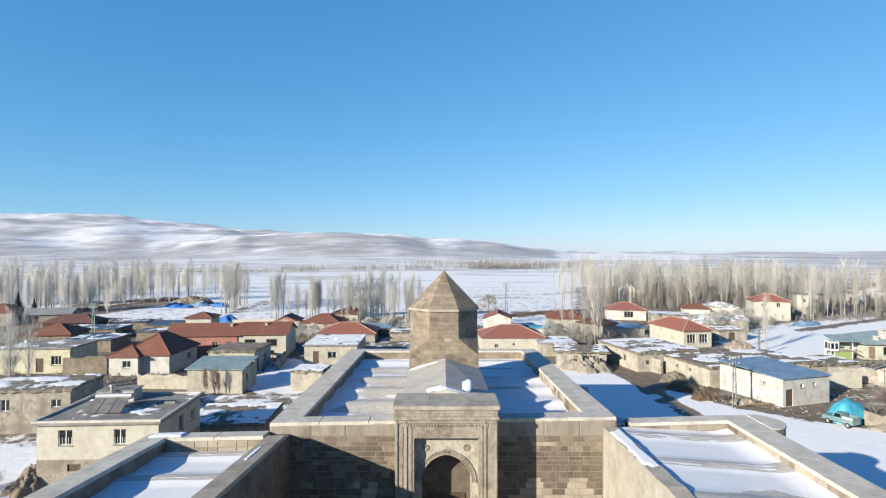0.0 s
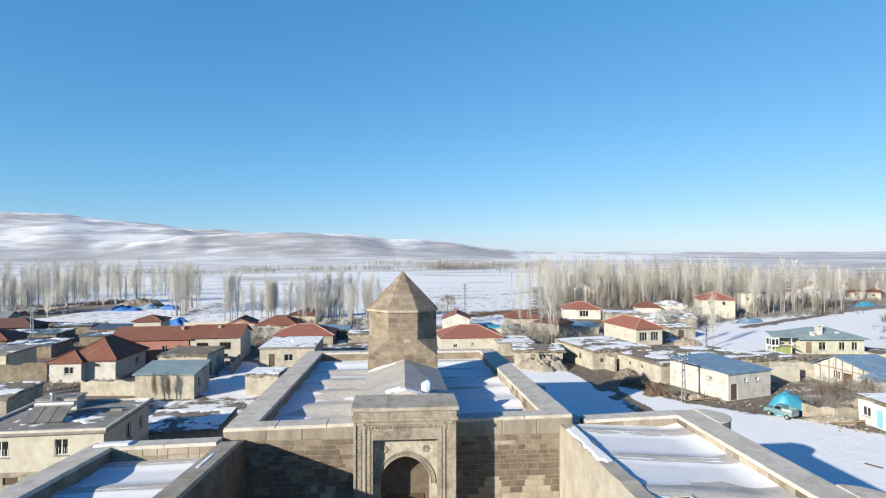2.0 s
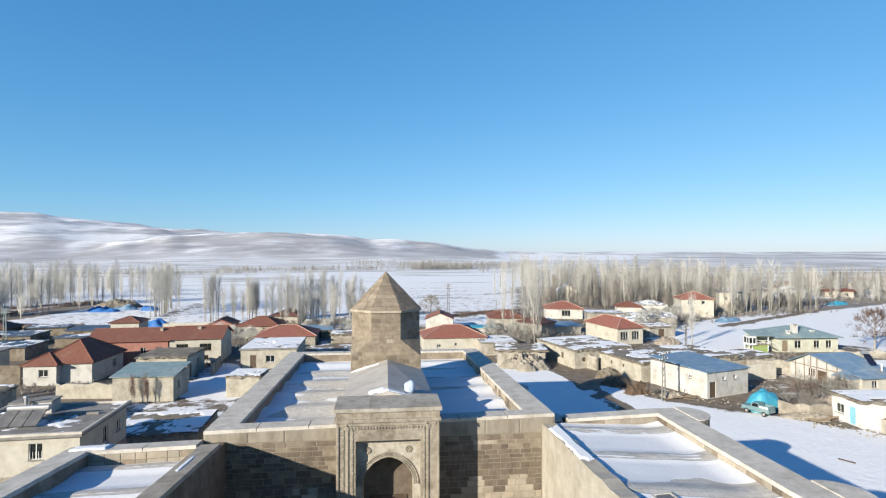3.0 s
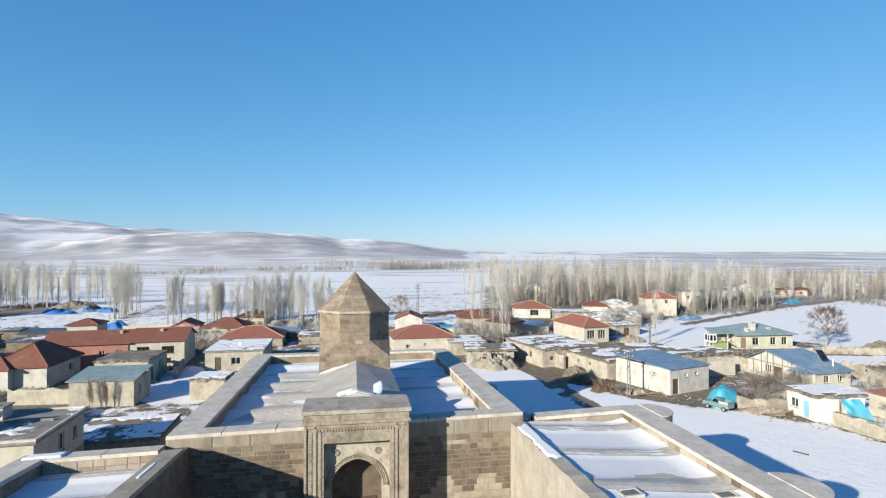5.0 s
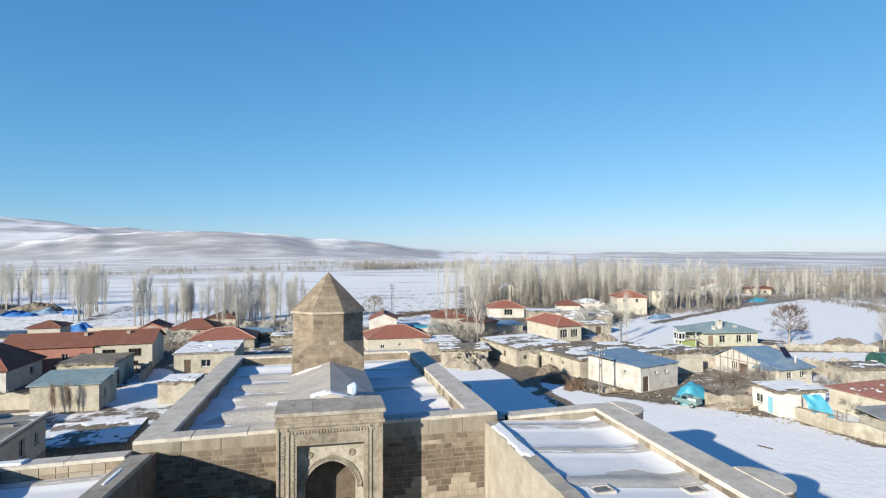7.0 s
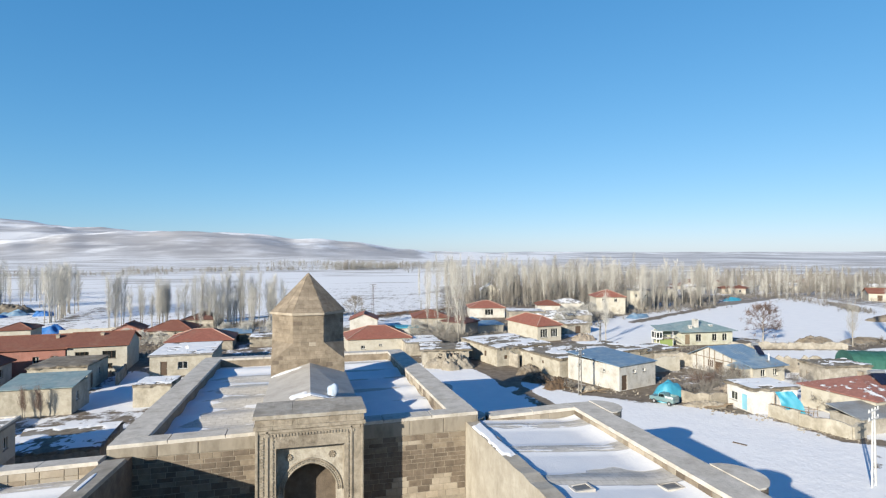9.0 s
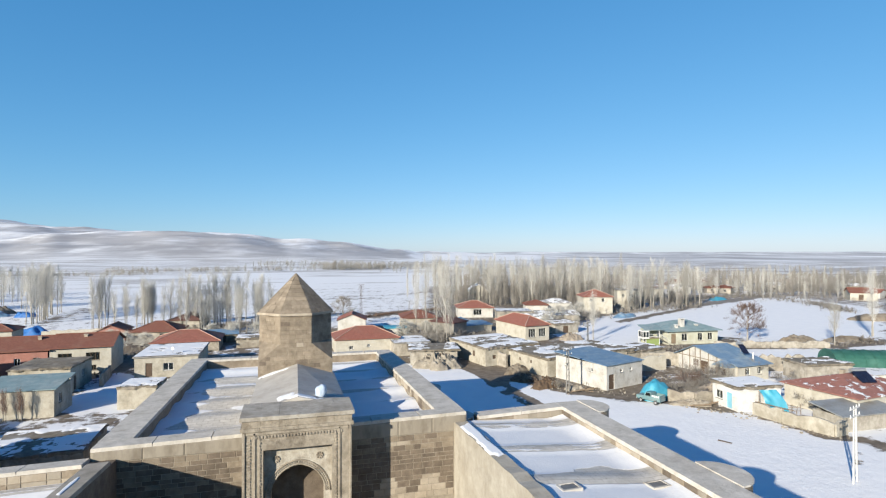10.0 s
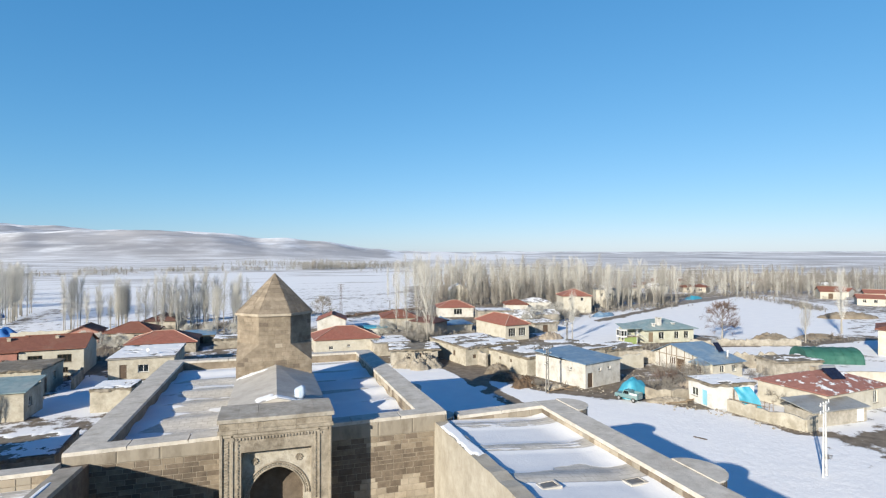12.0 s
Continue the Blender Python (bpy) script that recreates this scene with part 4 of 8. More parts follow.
# ---- village houses ----
def window(parent, bm_face, w, h, frame_mat=None, bars=1):
    """A window set into an opening: frame with mullions, pane and sill. bm_face: pose of the opening's lower left outer corner (x along, z up, y inwards)."""
    fm = frame_mat or FRAME_WHITE
    bm = bmesh.new()
    t = 0.07
    box(bm, 0, 0.12, 0, t, 0.18, h)
    box(bm, w - t, 0.12, 0, w, 0.18, h)
    box(bm, t, 0.12, 0, w - t, 0.18, t)
    box(bm, t, 0.12, h - t, w - t, 0.18, h)
    for k in range(bars):
        x = w * (k + 1) / (bars + 1)
        box(bm, x - 0.03, 0.12, t, x + 0.03, 0.18, h - t)
    win = part("window", bm, fm, parent, m=bm_face)
    bm = bmesh.new()
    box(bm, t, 0.145, t, w - t, 0.155, h - t)
    pane = part("pane", bm, GLASS, win)
    pane.visible_shadow = False
    bm = bmesh.new()
    box(bm, -0.06, -0.07, -0.08, w + 0.06, 0.12, -0.005)
    part("sill", bm, CONCRETE, win)


def doorway(parent, m, w, h, material):
    bm = bmesh.new()
    box(bm, 0, 0.10, 0.02, w, 0.16, h)
    d = part("door", bm, material, parent, m=m)
    bm = bmesh.new()
    for z0, z1 in ((0.2, h * 0.45), (h * 0.52, h - 0.2)):
        box(bm, 0.12, 0.08, z0, w - 0.12, 0.098, z1)
    part("door_panel", bm, material, d)
    bm = bmesh.new()
    box(bm, w - 0.14, 0.03, h * 0.47, w - 0.06, 0.078, h * 0.5)
    part("door_handle", bm, STEEL, d)


def face_pose(side, u, v, w, d):
    """Pose of an opening on one side of a house of width w and depth d, u along the side seen from outside, v up."""
    if side == "front":
        return pose(u, 0, v)
    if side == "right":
        return pose(w, u, v, 0, 0, 90)
    if side == "left":
        return pose(0, d - u, v, 0, 0, -90)
    return pose(w - u, d, v, 0, 0, 180)


def house(name, label, at, yaw, w, d, h, wall_mat, roof, roof_mat, rise=1.6, eave=0.35, openings=(), base=0.0, base_mat=None, snow=0.0,
          chimneys=(), frame_mat=None, seed=1, slope=0.0, category="house"):
    """A house with its near left corner at 'at', front along the local x. roof: flat, hip, gable (ridge along x), gable_y or shed.
    openings: (side, kind, u, v, width, height). base: height of a plinth storey of another material."""
    ob = thing(name, label, category, pose(*at, 0, 0, 0, yaw))
    rnd = random.Random(seed)
    bm = bmesh.new()
    b2 = bmesh.new()
    th = 0.3
    ends = {"front": ((0, 0, 0), (1, 0, 0), (0, -1, 0), w), "right": ((w, th, 0), (0, 1, 0), (1, 0, 0), d - 2 * th),
            "back": ((w, d, 0), (-1, 0, 0), (0, 1, 0), w), "left": ((0, d - th, 0), (0, -1, 0), (-1, 0, 0), d - 2 * th)}
    for side, (o, ux, nr, ln) in ends.items():
        sh = th if side in ("left", "right") else 0.0
        hs = [(u - sh, v, u - sh + ww, v + hh) for s, k, u, v, ww, hh in openings if s == side and v >= base]
        hb = [(u - sh, v, u - sh + ww, v + hh) for s, k, u, v, ww, hh in openings if s == side and v < base]
        tops = (h, h)
        if slope:
            tops = {"front": (h, h), "right": (h, h + slope), "back": (h + slope, h + slope), "left": (h + slope, h)}[side]
        if base:
            panel(b2, o, ux, nr, ln, base, th, [(a, b, c, min(e, base - 0.01)) for a, b, c, e in hb])
            panel(bm, (o[0], o[1], base), ux, nr, ln, h - base, th, [(a, b - base, c, e - base) for a, b, c, e in hs], (tops[0] - base, tops[1] - base))
        else:
            panel(bm, o, ux, nr, ln, h, th, hs, tops)
    wall = part("wall", bm, wall_mat, ob)
    if base:
        part("plinth", b2, base_mat or RUBBLE, ob)
    else:
        b2.free()
    for s, k, u, v, ww, hh in openings:
        m = face_pose(s, u, v, w, d)
        if k == "door":
            doorway(ob, m, ww, hh, frame_mat or WOOD)
        elif k == "dark":
            doorway(ob, m, ww, hh, DARK_WOOD)
        else:
            window(ob, m, ww, hh, FRAME_WHITE if k == "win" else DARK_WOOD, 1 if ww < 1.6 else 2)
    e = eave
    bm = bmesh.new()
    cover = []
    if roof == "flat" and roof_mat is EARTH_ROOF:
        nx, ny = max(3, int(w / 0.5)), max(3, int(d / 0.5))
        grid, low = {}, {}
        for j in range(ny + 1):
            for i in range(nx + 1):
                rim = i in (0, nx) or j in (0, ny)
                x, y = -e + (w + 2 * e) * i / nx, -e + (d + 2 * e) * j / ny
                if rim:
                    x, y = x + rnd.uniform(-0.14, 0.14), y + rnd.uniform(-0.14, 0.14)
                z = h + slope * y / d + (rnd.uniform(0.02, 0.22) if rim else 0.2 + 0.05 * noise.noise(Vector((x * 0.6, y * 0.6, seed))))
                grid[i, j] = bm.verts.new((x, y, z))
                if rim:
                    low[i, j] = bm.verts.new((x * 0.99 + rnd.uniform(-0.03, 0.03), y, h + slope * y / d - rnd.uniform(0.05, 0.22)))
        for j in range(ny):
            for i in range(nx):
                bm.faces.new((grid[i, j], grid[i + 1, j], grid[i + 1, j + 1], grid[i, j + 1]))
        loop = [(i, 0) for i in range(nx)] + [(nx, j) for j in range(ny)] + [(i, ny) for i in range(nx, 0, -1)] + [(0, j) for j in range(ny, 0, -1)]
        for p, q in zip(loop, loop[1:] + loop[:1]):
            bm.faces.new((low[p], low[q], grid[q], grid[p]))
        cover = [(-e + 0.1, -e + 0.1, w + e - 0.1, d + e - 0.1, h + 0.2)]
    elif roof == "flat":
        vs = box(bm, -e, -e, h, w + e, d + e, h + 0.22)
        for v in vs:
            v.co.z += slope * (v.co.y / d) + rnd.uniform(-0.04, 0.04)
        cover = [(-e + 0.1, -e + 0.1, w + e - 0.1, d + e - 0.1, h + 0.2)]
    elif roof == "shed":
        prism(bm, [(-e, -e, h - 0.0), (w + e, -e, h - 0.0), (w + e, -e, h + 0.1), (-e, -e, h + 0.1)],
              [(-e, d + e, h + rise), (w + e, d + e, h + rise), (w + e, d + e, h + rise + 0.1), (-e, d + e, h + rise + 0.1)])
    elif roof == "hip":
        long_x = w >= d
        q = min(w, d) / 2
        ridge = ((q, d / 2), (w - q, d / 2)) if long_x else ((w / 2, q), (w / 2, d - q))
        ring = [(-e, -e), (w + e, -e), (w + e, d + e), (-e, d + e)]
        lo = [bm.verts.new((*p, h - 0.02)) for p in ring]
        up = [bm.verts.new((*p, h + 0.12)) for p in ring]
        r0, r1 = (bm.verts.new((*p, h + rise)) for p in ridge)
        bm.faces.new(lo[::-1])
        for i in range(4):
            bm.faces.new((lo[i], lo[(i + 1) % 4], up[(i + 1) % 4], up[i]))
        if long_x:
            for f in ((up[0], up[1], r1, r0), (up[1], up[2], r1), (up[2], up[3], r0, r1), (up[3], up[0], r0)):
                bm.faces.new(f)
        else:
            for f in ((up[0], up[1], r0), (up[1], up[2], r1, r0), (up[2], up[3], r1), (up[3], up[0], r0, r1)):
                bm.faces.new(f)
    else:
        if roof == "gable":
            pr = [(-e, h), (d / 2, h + rise), (d + e, h), (d + e, h + 0.12), (d / 2, h + rise + 0.12), (-e, h + 0.12)]
            prism(bm, [(-e, y, z) for y, z in pr], [(w + e, y, z) for y, z in pr])
            for xa, xb in ((0, th), (w - th, w)):
                gb = bmesh.new()
                prism(gb, [(xa, 0, h), (xa, d, h), (xa, d / 2, h + rise - 0.02)], [(xb, 0, h), (xb, d, h), (xb, d / 2, h + rise - 0.02)])
                part("gable", gb, wall_mat, ob)
        else:
            pr = [(-e, h), (w / 2, h + rise), (w + e, h), (w + e, h + 0.12), (w / 2, h + rise + 0.12), (-e, h + 0.12)]
            prism(bm, [(x, -e, z) for x, z in pr], [(x, d + e, z) for x, z in pr])
            for ya, yb in ((0, th), (d - th, d)):
                gb = bmesh.new()
                prism(gb, [(0, ya, h), (w, ya, h), (w / 2, ya, h + rise - 0.02)], [(0, yb, h), (w, yb, h), (w / 2, yb, h + rise - 0.02)])
                part("gable", gb, wall_mat, ob)
    roof_ob = part("roof", bm, roof_mat, ob)
    if roof in ("hip", "gable", "gable_y") and roof_mat in (TILE_RED, TILE_BROWN):
        bm = bmesh.new()
        if roof == "gable":
            lines = [((-e, d / 2, h + rise + 0.13), (w + e, d / 2, h + rise + 0.13))]
        elif roof == "gable_y":
            lines = [((w / 2, -e, h + rise + 0.13), (w / 2, d + e, h + rise + 0.13))]
        else:
            lines = [((*ridge[0], h + rise), (*ridge[1], h + rise))]
            c = ridge if not long_x else None
            near = {0: ridge[0], 1: ridge[1] if long_x else ridge[0], 2: ridge[1], 3: ridge[0] if long_x else ridge[1]}
            for i, p in enumerate(ring):
                lines.append(((*p, h + 0.12), (*near[i], h + rise)))
        for p, q in lines:
            if (Vector(q) - Vector(p)).length > 0.2:
                rod(bm, p, q, 0.11, 0.11, 5)
        part("ridge_tiles", bm, RIDGE if roof_mat is TILE_RED else roof_mat, roof_ob)
    if snow and cover:
        xa, ya, xb, yb, z = cover[0]
        snow_patch(ob, xa, ya, xb, yb, z, snow, seed, slope / d)
    for x, y, hh in chimneys:
        bm = bmesh.new()
        zt = h + (rise if roof not in ("flat", "shed") else 0.2) + hh
        box(bm, x - 0.25, y - 0.25, h, x + 0.25, y + 0.25, zt)
        box(bm, x - 0.32, y - 0.32, zt, x + 0.32, y + 0.32, zt + 0.1)
        part("chimney", bm, STONE_PALE, ob)
    return ob


def snow_patch(parent, xa, ya, xb, yb, z, share, seed, tilt=0.0, name="snow_cover"):
    """A thin sheet of snow with a ragged outline, lying on a flat roof."""
    nx, ny = max(6, int((xb - xa) / 0.2)), max(6, int((yb - ya) / 0.2))
    off = Vector((seed * 7.3, seed * 3.1, 0))

    def f(x, y):
        return noise.noise(Vector((x * 0.26, y * 0.4, 0)) + off) + 0.5 * noise.noise(Vector((x * 0.9, y * 1.2, 5)) + off) + 0.32 * noise.noise(Vector((x * 2.8, y * 3.2, 8)) + off)
    vals = sorted(f(xa + (xb - xa) * i / 20, ya + (yb - ya) * j / 20) for i in range(21) for j in range(21))
    cut = vals[min(440, int(441 * (1 - share)))]
    verts, idx, faces = [], {}, []
    for j in range(ny + 1):
        for i in range(nx + 1):
            x, y = xa + (xb - xa) * i / nx, ya + (yb - ya) * j / ny
            k = max(0.0, min(1.0, (f(x, y) - cut) * 9))
            idx[i, j] = len(verts)
            verts.append((x, y, z + tilt * y - 0.02 + 0.09 * k))
    for j in range(ny):
        for i in range(nx):
            q = (idx[i, j], idx[i + 1, j], idx[i + 1, j + 1], idx[i, j + 1])
            if max(verts[v][2] - tilt * verts[v][1] for v in q) > z + 0.0:
                faces.append(q)
    if not faces:
        return None
    me = bpy.data.meshes.new(name)
    me.from_pydata(verts, [], faces)
    me.materials.append(SNOW)
    for p in me.polygons:
        p.use_smooth = True
    ob = tagged(new(name, me), kind="stuff")
    ob.parent = parent
    return ob


def roof_stack(x, y, z, w, h):
    """A whitewashed masonry chimney stack with a cap on short legs."""
    ob = thing("chimney_stack", "whitewashed chimney stack on a sheet roof", "chimney", pose(x, y, z, 0, 0, -5))
    bm = bmesh.new()
    box(bm, -w / 2, -w / 2, -0.6, w / 2, w / 2, h - 0.35, 0.02)
    part("shaft", bm, WHITE, ob)
    for sx in (-1, 1):
        bm = bmesh.new()
        box(bm, sx * w * 0.4 - 0.06, -w * 0.4, h - 0.35, sx * w * 0.4 + 0.06, w * 0.4, h - 0.1)
        part("cap_support", bm, WHITE, ob)
    bm = bmesh.new()
    box(bm, -w * 0.65, -w * 0.65, h - 0.1, w * 0.65, w * 0.65, h, 0.02)
    part("cap", bm, FRAME_WHITE, ob)


W = "win"
cream_house = house("house", "two-storey cream house with a flat concrete roof over a rubble base", (-34.2, 45.4), 3, 10.0, 8.8, 5.45, CREAM, "flat", CONCRETE, eave=0.3,
      openings=[("front", W, 1.75, 3.7, 1.15, 1.3), ("front", W, 6.3, 3.7, 1.0, 1.3), ("front", "dark", 2.5, 1.5, 1.1, 0.6), ("right", W, 4.0, 3.3, 1.0, 1.5), ("right", W, 6.6, 3.6, 0.8, 1.0)],
      base=2.5, snow=0.22, seed=3)
for x0, y0, x1, y1 in ((-0.3, -0.3, 10.3, -0.08), (10.08, -0.07, 10.3, 9.1), (-0.3, 8.88, 10.07, 9.1), (-0.3, -0.07, -0.08, 8.87)):
    bm = bmesh.new()
    box(bm, x0, y0, 5.64, x1, y1, 5.84, 0.015, 0.012)
    part("roof_kerb", bm, COPING, cream_house)
for x0, z0 in ((0.0, 5.67), (1.3, 5.67), (2.7, 5.67)):
    bm = bmesh.new()
    box(bm, 5.4 + x0, 5.2, z0, 6.4 + x0, 5.35, z0 + 0.22)
    part("roof_block", bm, CONCRETE, cream_house)
for u in (1.75, 6.3):
    for k in range(5):
        bm = bmesh.new()
        w = 1.15 if u < 3 else 1.0
        box(bm, u + 0.08 + k * (w - 0.16) / 4 - 0.012, 0.02, 3.72, u + 0.08 + k * (w - 0.16) / 4 + 0.012, 0.045, 4.35)
        part("window_grille_bar", bm, FRAME_WHITE, cream_house)
house("house", "low stone house with a snowy flat roof", (-56.0, 58.5), 6, 14.6, 7.0, 4.7, RUBBLE, "flat", EARTH_ROOF, eave=0.25,
      openings=[("front", W, 7.4, 2.5, 0.9, 1.3), ("front", W, 12.6, 2.8, 1.0, 0.9)], snow=0.45, seed=5)
house("house", "pale yellow house with a flat roof", (-74.5, 88.6), 4, 12.6, 8.0, 4.0, YELLOW, "flat", CONCRETE, eave=0.25,
      openings=[("front", "dark", 7.2, 0.2, 1.2, 2.3), ("front", W, 9.6, 1.4, 1.6, 1.5), ("front", W, 2.6, 1.4, 1.5, 1.5)], snow=0.25, seed=6)
house("house", "white house with a red hipped tile roof", (-52.6, 88.8), 0, 7.5, 10.0, 3.1, WHITE, "hip", TILE_BROWN, 3.1, 0.45,
      openings=[("right", W, 6.4, 1.2, 1.0, 1.2)], seed=7)
house("house", "white front wing with a low red tile roof and one window", (-54.3, 87.6), 0, 4.7, 7.0, 3.0, WHITE, "hip", TILE_BROWN, 1.6, 0.35,
      openings=[("front", W, 2.2, 1.3, 1.3, 1.1)], seed=76)
house("house", "low brown-roofed house behind the yellow house", (-88.0, 113.0), 8, 9.0, 8.0, 2.6, MUD, "hip", TILE_BROWN, 2.0, 0.5, seed=77)
house("house", "tan annexe with a grey-teal sheet roof", (-36.3, 76.5), 0, 7.8, 5.6, 3.4, TAN, "shed", TEAL_METAL, 0.75, 0.3,
      openings=[("right", W, 1.4, 1.4, 0.9, 1.1)], seed=8)
house("house", "mud-plastered house with a flat earth roof", (-38.6, 88.6), 0, 7.6, 8.4, 3.7, TAN, "flat", EARTH_ROOF, eave=0.2,
      openings=[("right", "dark", 1.2, 0.2, 1.0, 2.1), ("right", "win", 4.4, 1.5, 1.0, 1.1)], seed=9)
house("house", "long cream house with a red tile roof", (-38.9, 102.4), 4, 8.9, 9.0, 4.35, CREAM, "gable", TILE_BROWN, 1.75, 0.4,
      openings=[("front", "dwin", 1.2, 2.2, 2.0, 1.3), ("front", "dwin", 5.2, 2.2, 2.0, 1.3), ("front", "dwin", 5.9, 0.5, 0.8, 0.9)], chimneys=[(4.4, 3.4, 0.0)], seed=10)
house("house", "red-painted house with a red tile roof", (-52.4, 101.3), 4, 13.4, 8.6, 4.2, RED_WALL, "gable", TILE_BROWN, 1.8, 0.4, openings=[("front", W, 8.8, 1.9, 0.9, 1.2), ("front", W, 11.4, 1.9, 0.9, 1.2)], chimneys=[(11.4, 3.2, 0.1)], seed=11)
house("house", "cream hut with a small hipped roof and green window", (-62.6, 131.0), 4, 6.0, 6.0, 4.0, CREAM, "hip", TILE_BROWN, 1.3, 0.4, openings=[("front", W, 2.0, 1.6, 2.2, 1.2)], seed=12)
house("house", "stone house with a snow-covered flat roof", (-24.8, 96.3), 1, 9.4, 12.0, 3.3, TAN, "flat", CONCRETE, eave=0.25,
      openings=[("front", "dark", 1.6, 0.2, 1.0, 2.2), ("front", W, 4.2, 1.1, 1.5, 1.2)], snow=0.9, seed=13)
house("house", "low house with a red tile roof", (-27.6, 119.0), 2, 12.5, 9.0, 2.1, RUBBLE, "hip", TILE_RED, 2.0, 0.4, seed=14)
house("house", "low house with a brown-red tile roof", (-35.5, 135.0), -4, 9.6, 8.0, 2.4, ADOBE, "hip", TILE_BROWN, 2.0, 0.5, openings=[("front", W, 2.0, 1.0, 1.0, 1.0), ("front", W, 6.0, 1.0, 1.0, 1.0)], seed=15)
house("house", "low house with a brown-red tile roof", (-31.0, 151.0), -10, 7.5, 8.0, 3.0, ADOBE, "hip", TILE_DARK, 1.9, 0.5, seed=16)
house("shed", "small dark shed with a blue sheet patch on its roof", (-18.5, 129.5), 6, 6.0, 5.0, 1.9, MUD, "shed", TARP_PALE, 0.5, 0.3, openings=[("front", "dark", 2.0, 0.1, 1.6, 1.6)], seed=116, category="shed")
house("shed", "low stone shed with a patchy snowy roof", (-12.0, 122.0), 0, 6.0, 5.0, 1.9, RUBBLE, "flat", EARTH_ROOF, eave=0.2, snow=0.5, seed=117, category="shed")
house("house", "small red-roofed hut behind the long house", (-43.5, 138.0), 0, 6.0, 6.0, 2.4, RED_WALL, "gable_y", TILE_BROWN, 1.4, 0.4, seed=118)
house("shed", "square stone shed with a snowy top", (-22.0, 77.8), -4, 4.6, 4.6, 2.75, TAN, "flat", EARTH_ROOF, eave=0.1, snow=0.85, seed=17, category="shed")
house("house", "cream house with a red hipped tile roof", (7.8, 108.0), 1, 12.6, 9.0, 2.95, CREAM, "hip", TILE_RED, 2.1, 0.35,
      openings=[("front", W, 2.6, 1.0, 0.8, 0.7), ("front", W, 6.2, 1.4, 0.6, 0.5)], seed=18)
house("house", "dark-walled farmhouse in the shade behind poplars", (36.0, 121.5), 38, 5.4, 7.0, 3.6, CONCRETE, "hip", TILE_DARK, 1.4, 0.4, seed=120)
house("shed", "low cream hut with a blue sheet roof", (41.0, 128.0), 10, 7.5, 5.0, 2.0, CREAM, "shed", TARP_PALE, 0.5, 0.3, seed=121, category="shed")
house("shed", "low mud hut with a snowy roof beside the red-roofed house", (62.5, 122.0), 8, 7.0, 6.0, 2.4, ADOBE, "flat", EARTH_ROOF, eave=0.3, snow=0.6, openings=[("front", "dark", 2.4, 0.1, 1.6, 1.8)], seed=122, category="shed")
house("shed", "grey-roofed shed among bushes", (58.0, 134.0), -6, 9.0, 6.0, 2.4, ADOBE, "gable", GREY_SNOW, 1.2, 0.4, openings=[("front", "dark", 2.4, 0.1, 1.6, 1.8)], seed=123, category="shed")
house("house", "small white house with a red tile roof", (10.4, 138.4), -8, 7.0, 8.0, 3.1, WHITE, "gable_y", TILE_RED, 1.5, 0.3, seed=19)
house("house", "mud-plastered house with a red hipped roof", (26.2, 133.6), -6, 8.8, 9.0, 3.7, ADOBE, "hip", TILE_BROWN, 1.7, 0.4, seed=20)
house("house", "white house with a red tile roof", (49.2, 161.2), -12, 11.0, 9.0, 3.0, WHITE, "hip", TILE_RED, 2.0, 0.4, openings=[("front", W, 4.8, 0.8, 2.6, 1.8)], seed=21)
house("house", "tall narrow cream house", (70.0, 213.0), -14, 7.5, 10.0, 4.6, CREAM, "gable_y", GREY_SNOW, 2.6, 0.5, openings=[("front", W, 2.0, 2.6, 1.2, 1.3), ("front", "dark", 4.8, 0.2, 1.2, 2.2)], seed=22)
house("house", "cream house with a red hipped roof and glazed porch", (50.6, 113.2), 9, 6.4, 13.4, 3.5, CREAM, "hip", TILE_RED, 2.0, 0.4,
      openings=[("front", W, 0.8, 0.9, 1.9, 1.9), ("front", W, 3.6, 0.9, 1.9, 1.9)], seed=23)
house("house", "mud-plastered house with a snowy earth roof", (32.6, 90.2), 12, 12.0, 13.5, 3.1, TAN, "flat", EARTH_ROOF, eave=0.2,
      openings=[("left", "dark", 9.0, 1.2, 0.8, 1.0), ("front", "dark", 1.5, 1.2, 0.7, 0.7)], snow=0.6, seed=24)
house("house", "long mud-plastered house with a flat earth roof", (39.4, 79.6), 14, 20.0, 10.5, 2.9, TAN, "flat", EARTH_ROOF, eave=0.2,
      openings=[("left", "dark", 3.0, 1.6, 0.5, 0.5), ("left", "dark", 6.0, 1.6, 0.5, 0.5)], snow=0.35, seed=25)
house("house", "whitewashed barn with a blue sheet roof", (43.9, 69.6), 18, 8.2, 10.2, 3.6, WHITE, "shed", BLUE_METAL, 0.55, 0.25,
      openings=[("front", "dark", 0.5, 0.05, 1.2, 2.2), ("front", W, 3.0, 2.3, 0.6, 0.5), ("front", W, 5.2, 2.3, 0.6, 0.5), ("left", W, 7.0, 2.3, 0.6, 0.5), ("left", W, 2.0, 2.3, 0.6, 0.5)], seed=26)
house("house", "two-storey cream house with a red roof", (92.6, 160.5), -17, 9.6, 9.0, 5.6, CREAM, "hip", TILE_RED, 2.2, 0.4, openings=[("front", W, 2.0, 4.0, 1.0, 1.2), ("front", W, 6.0, 4.0, 1.0, 1.2)], seed=27)
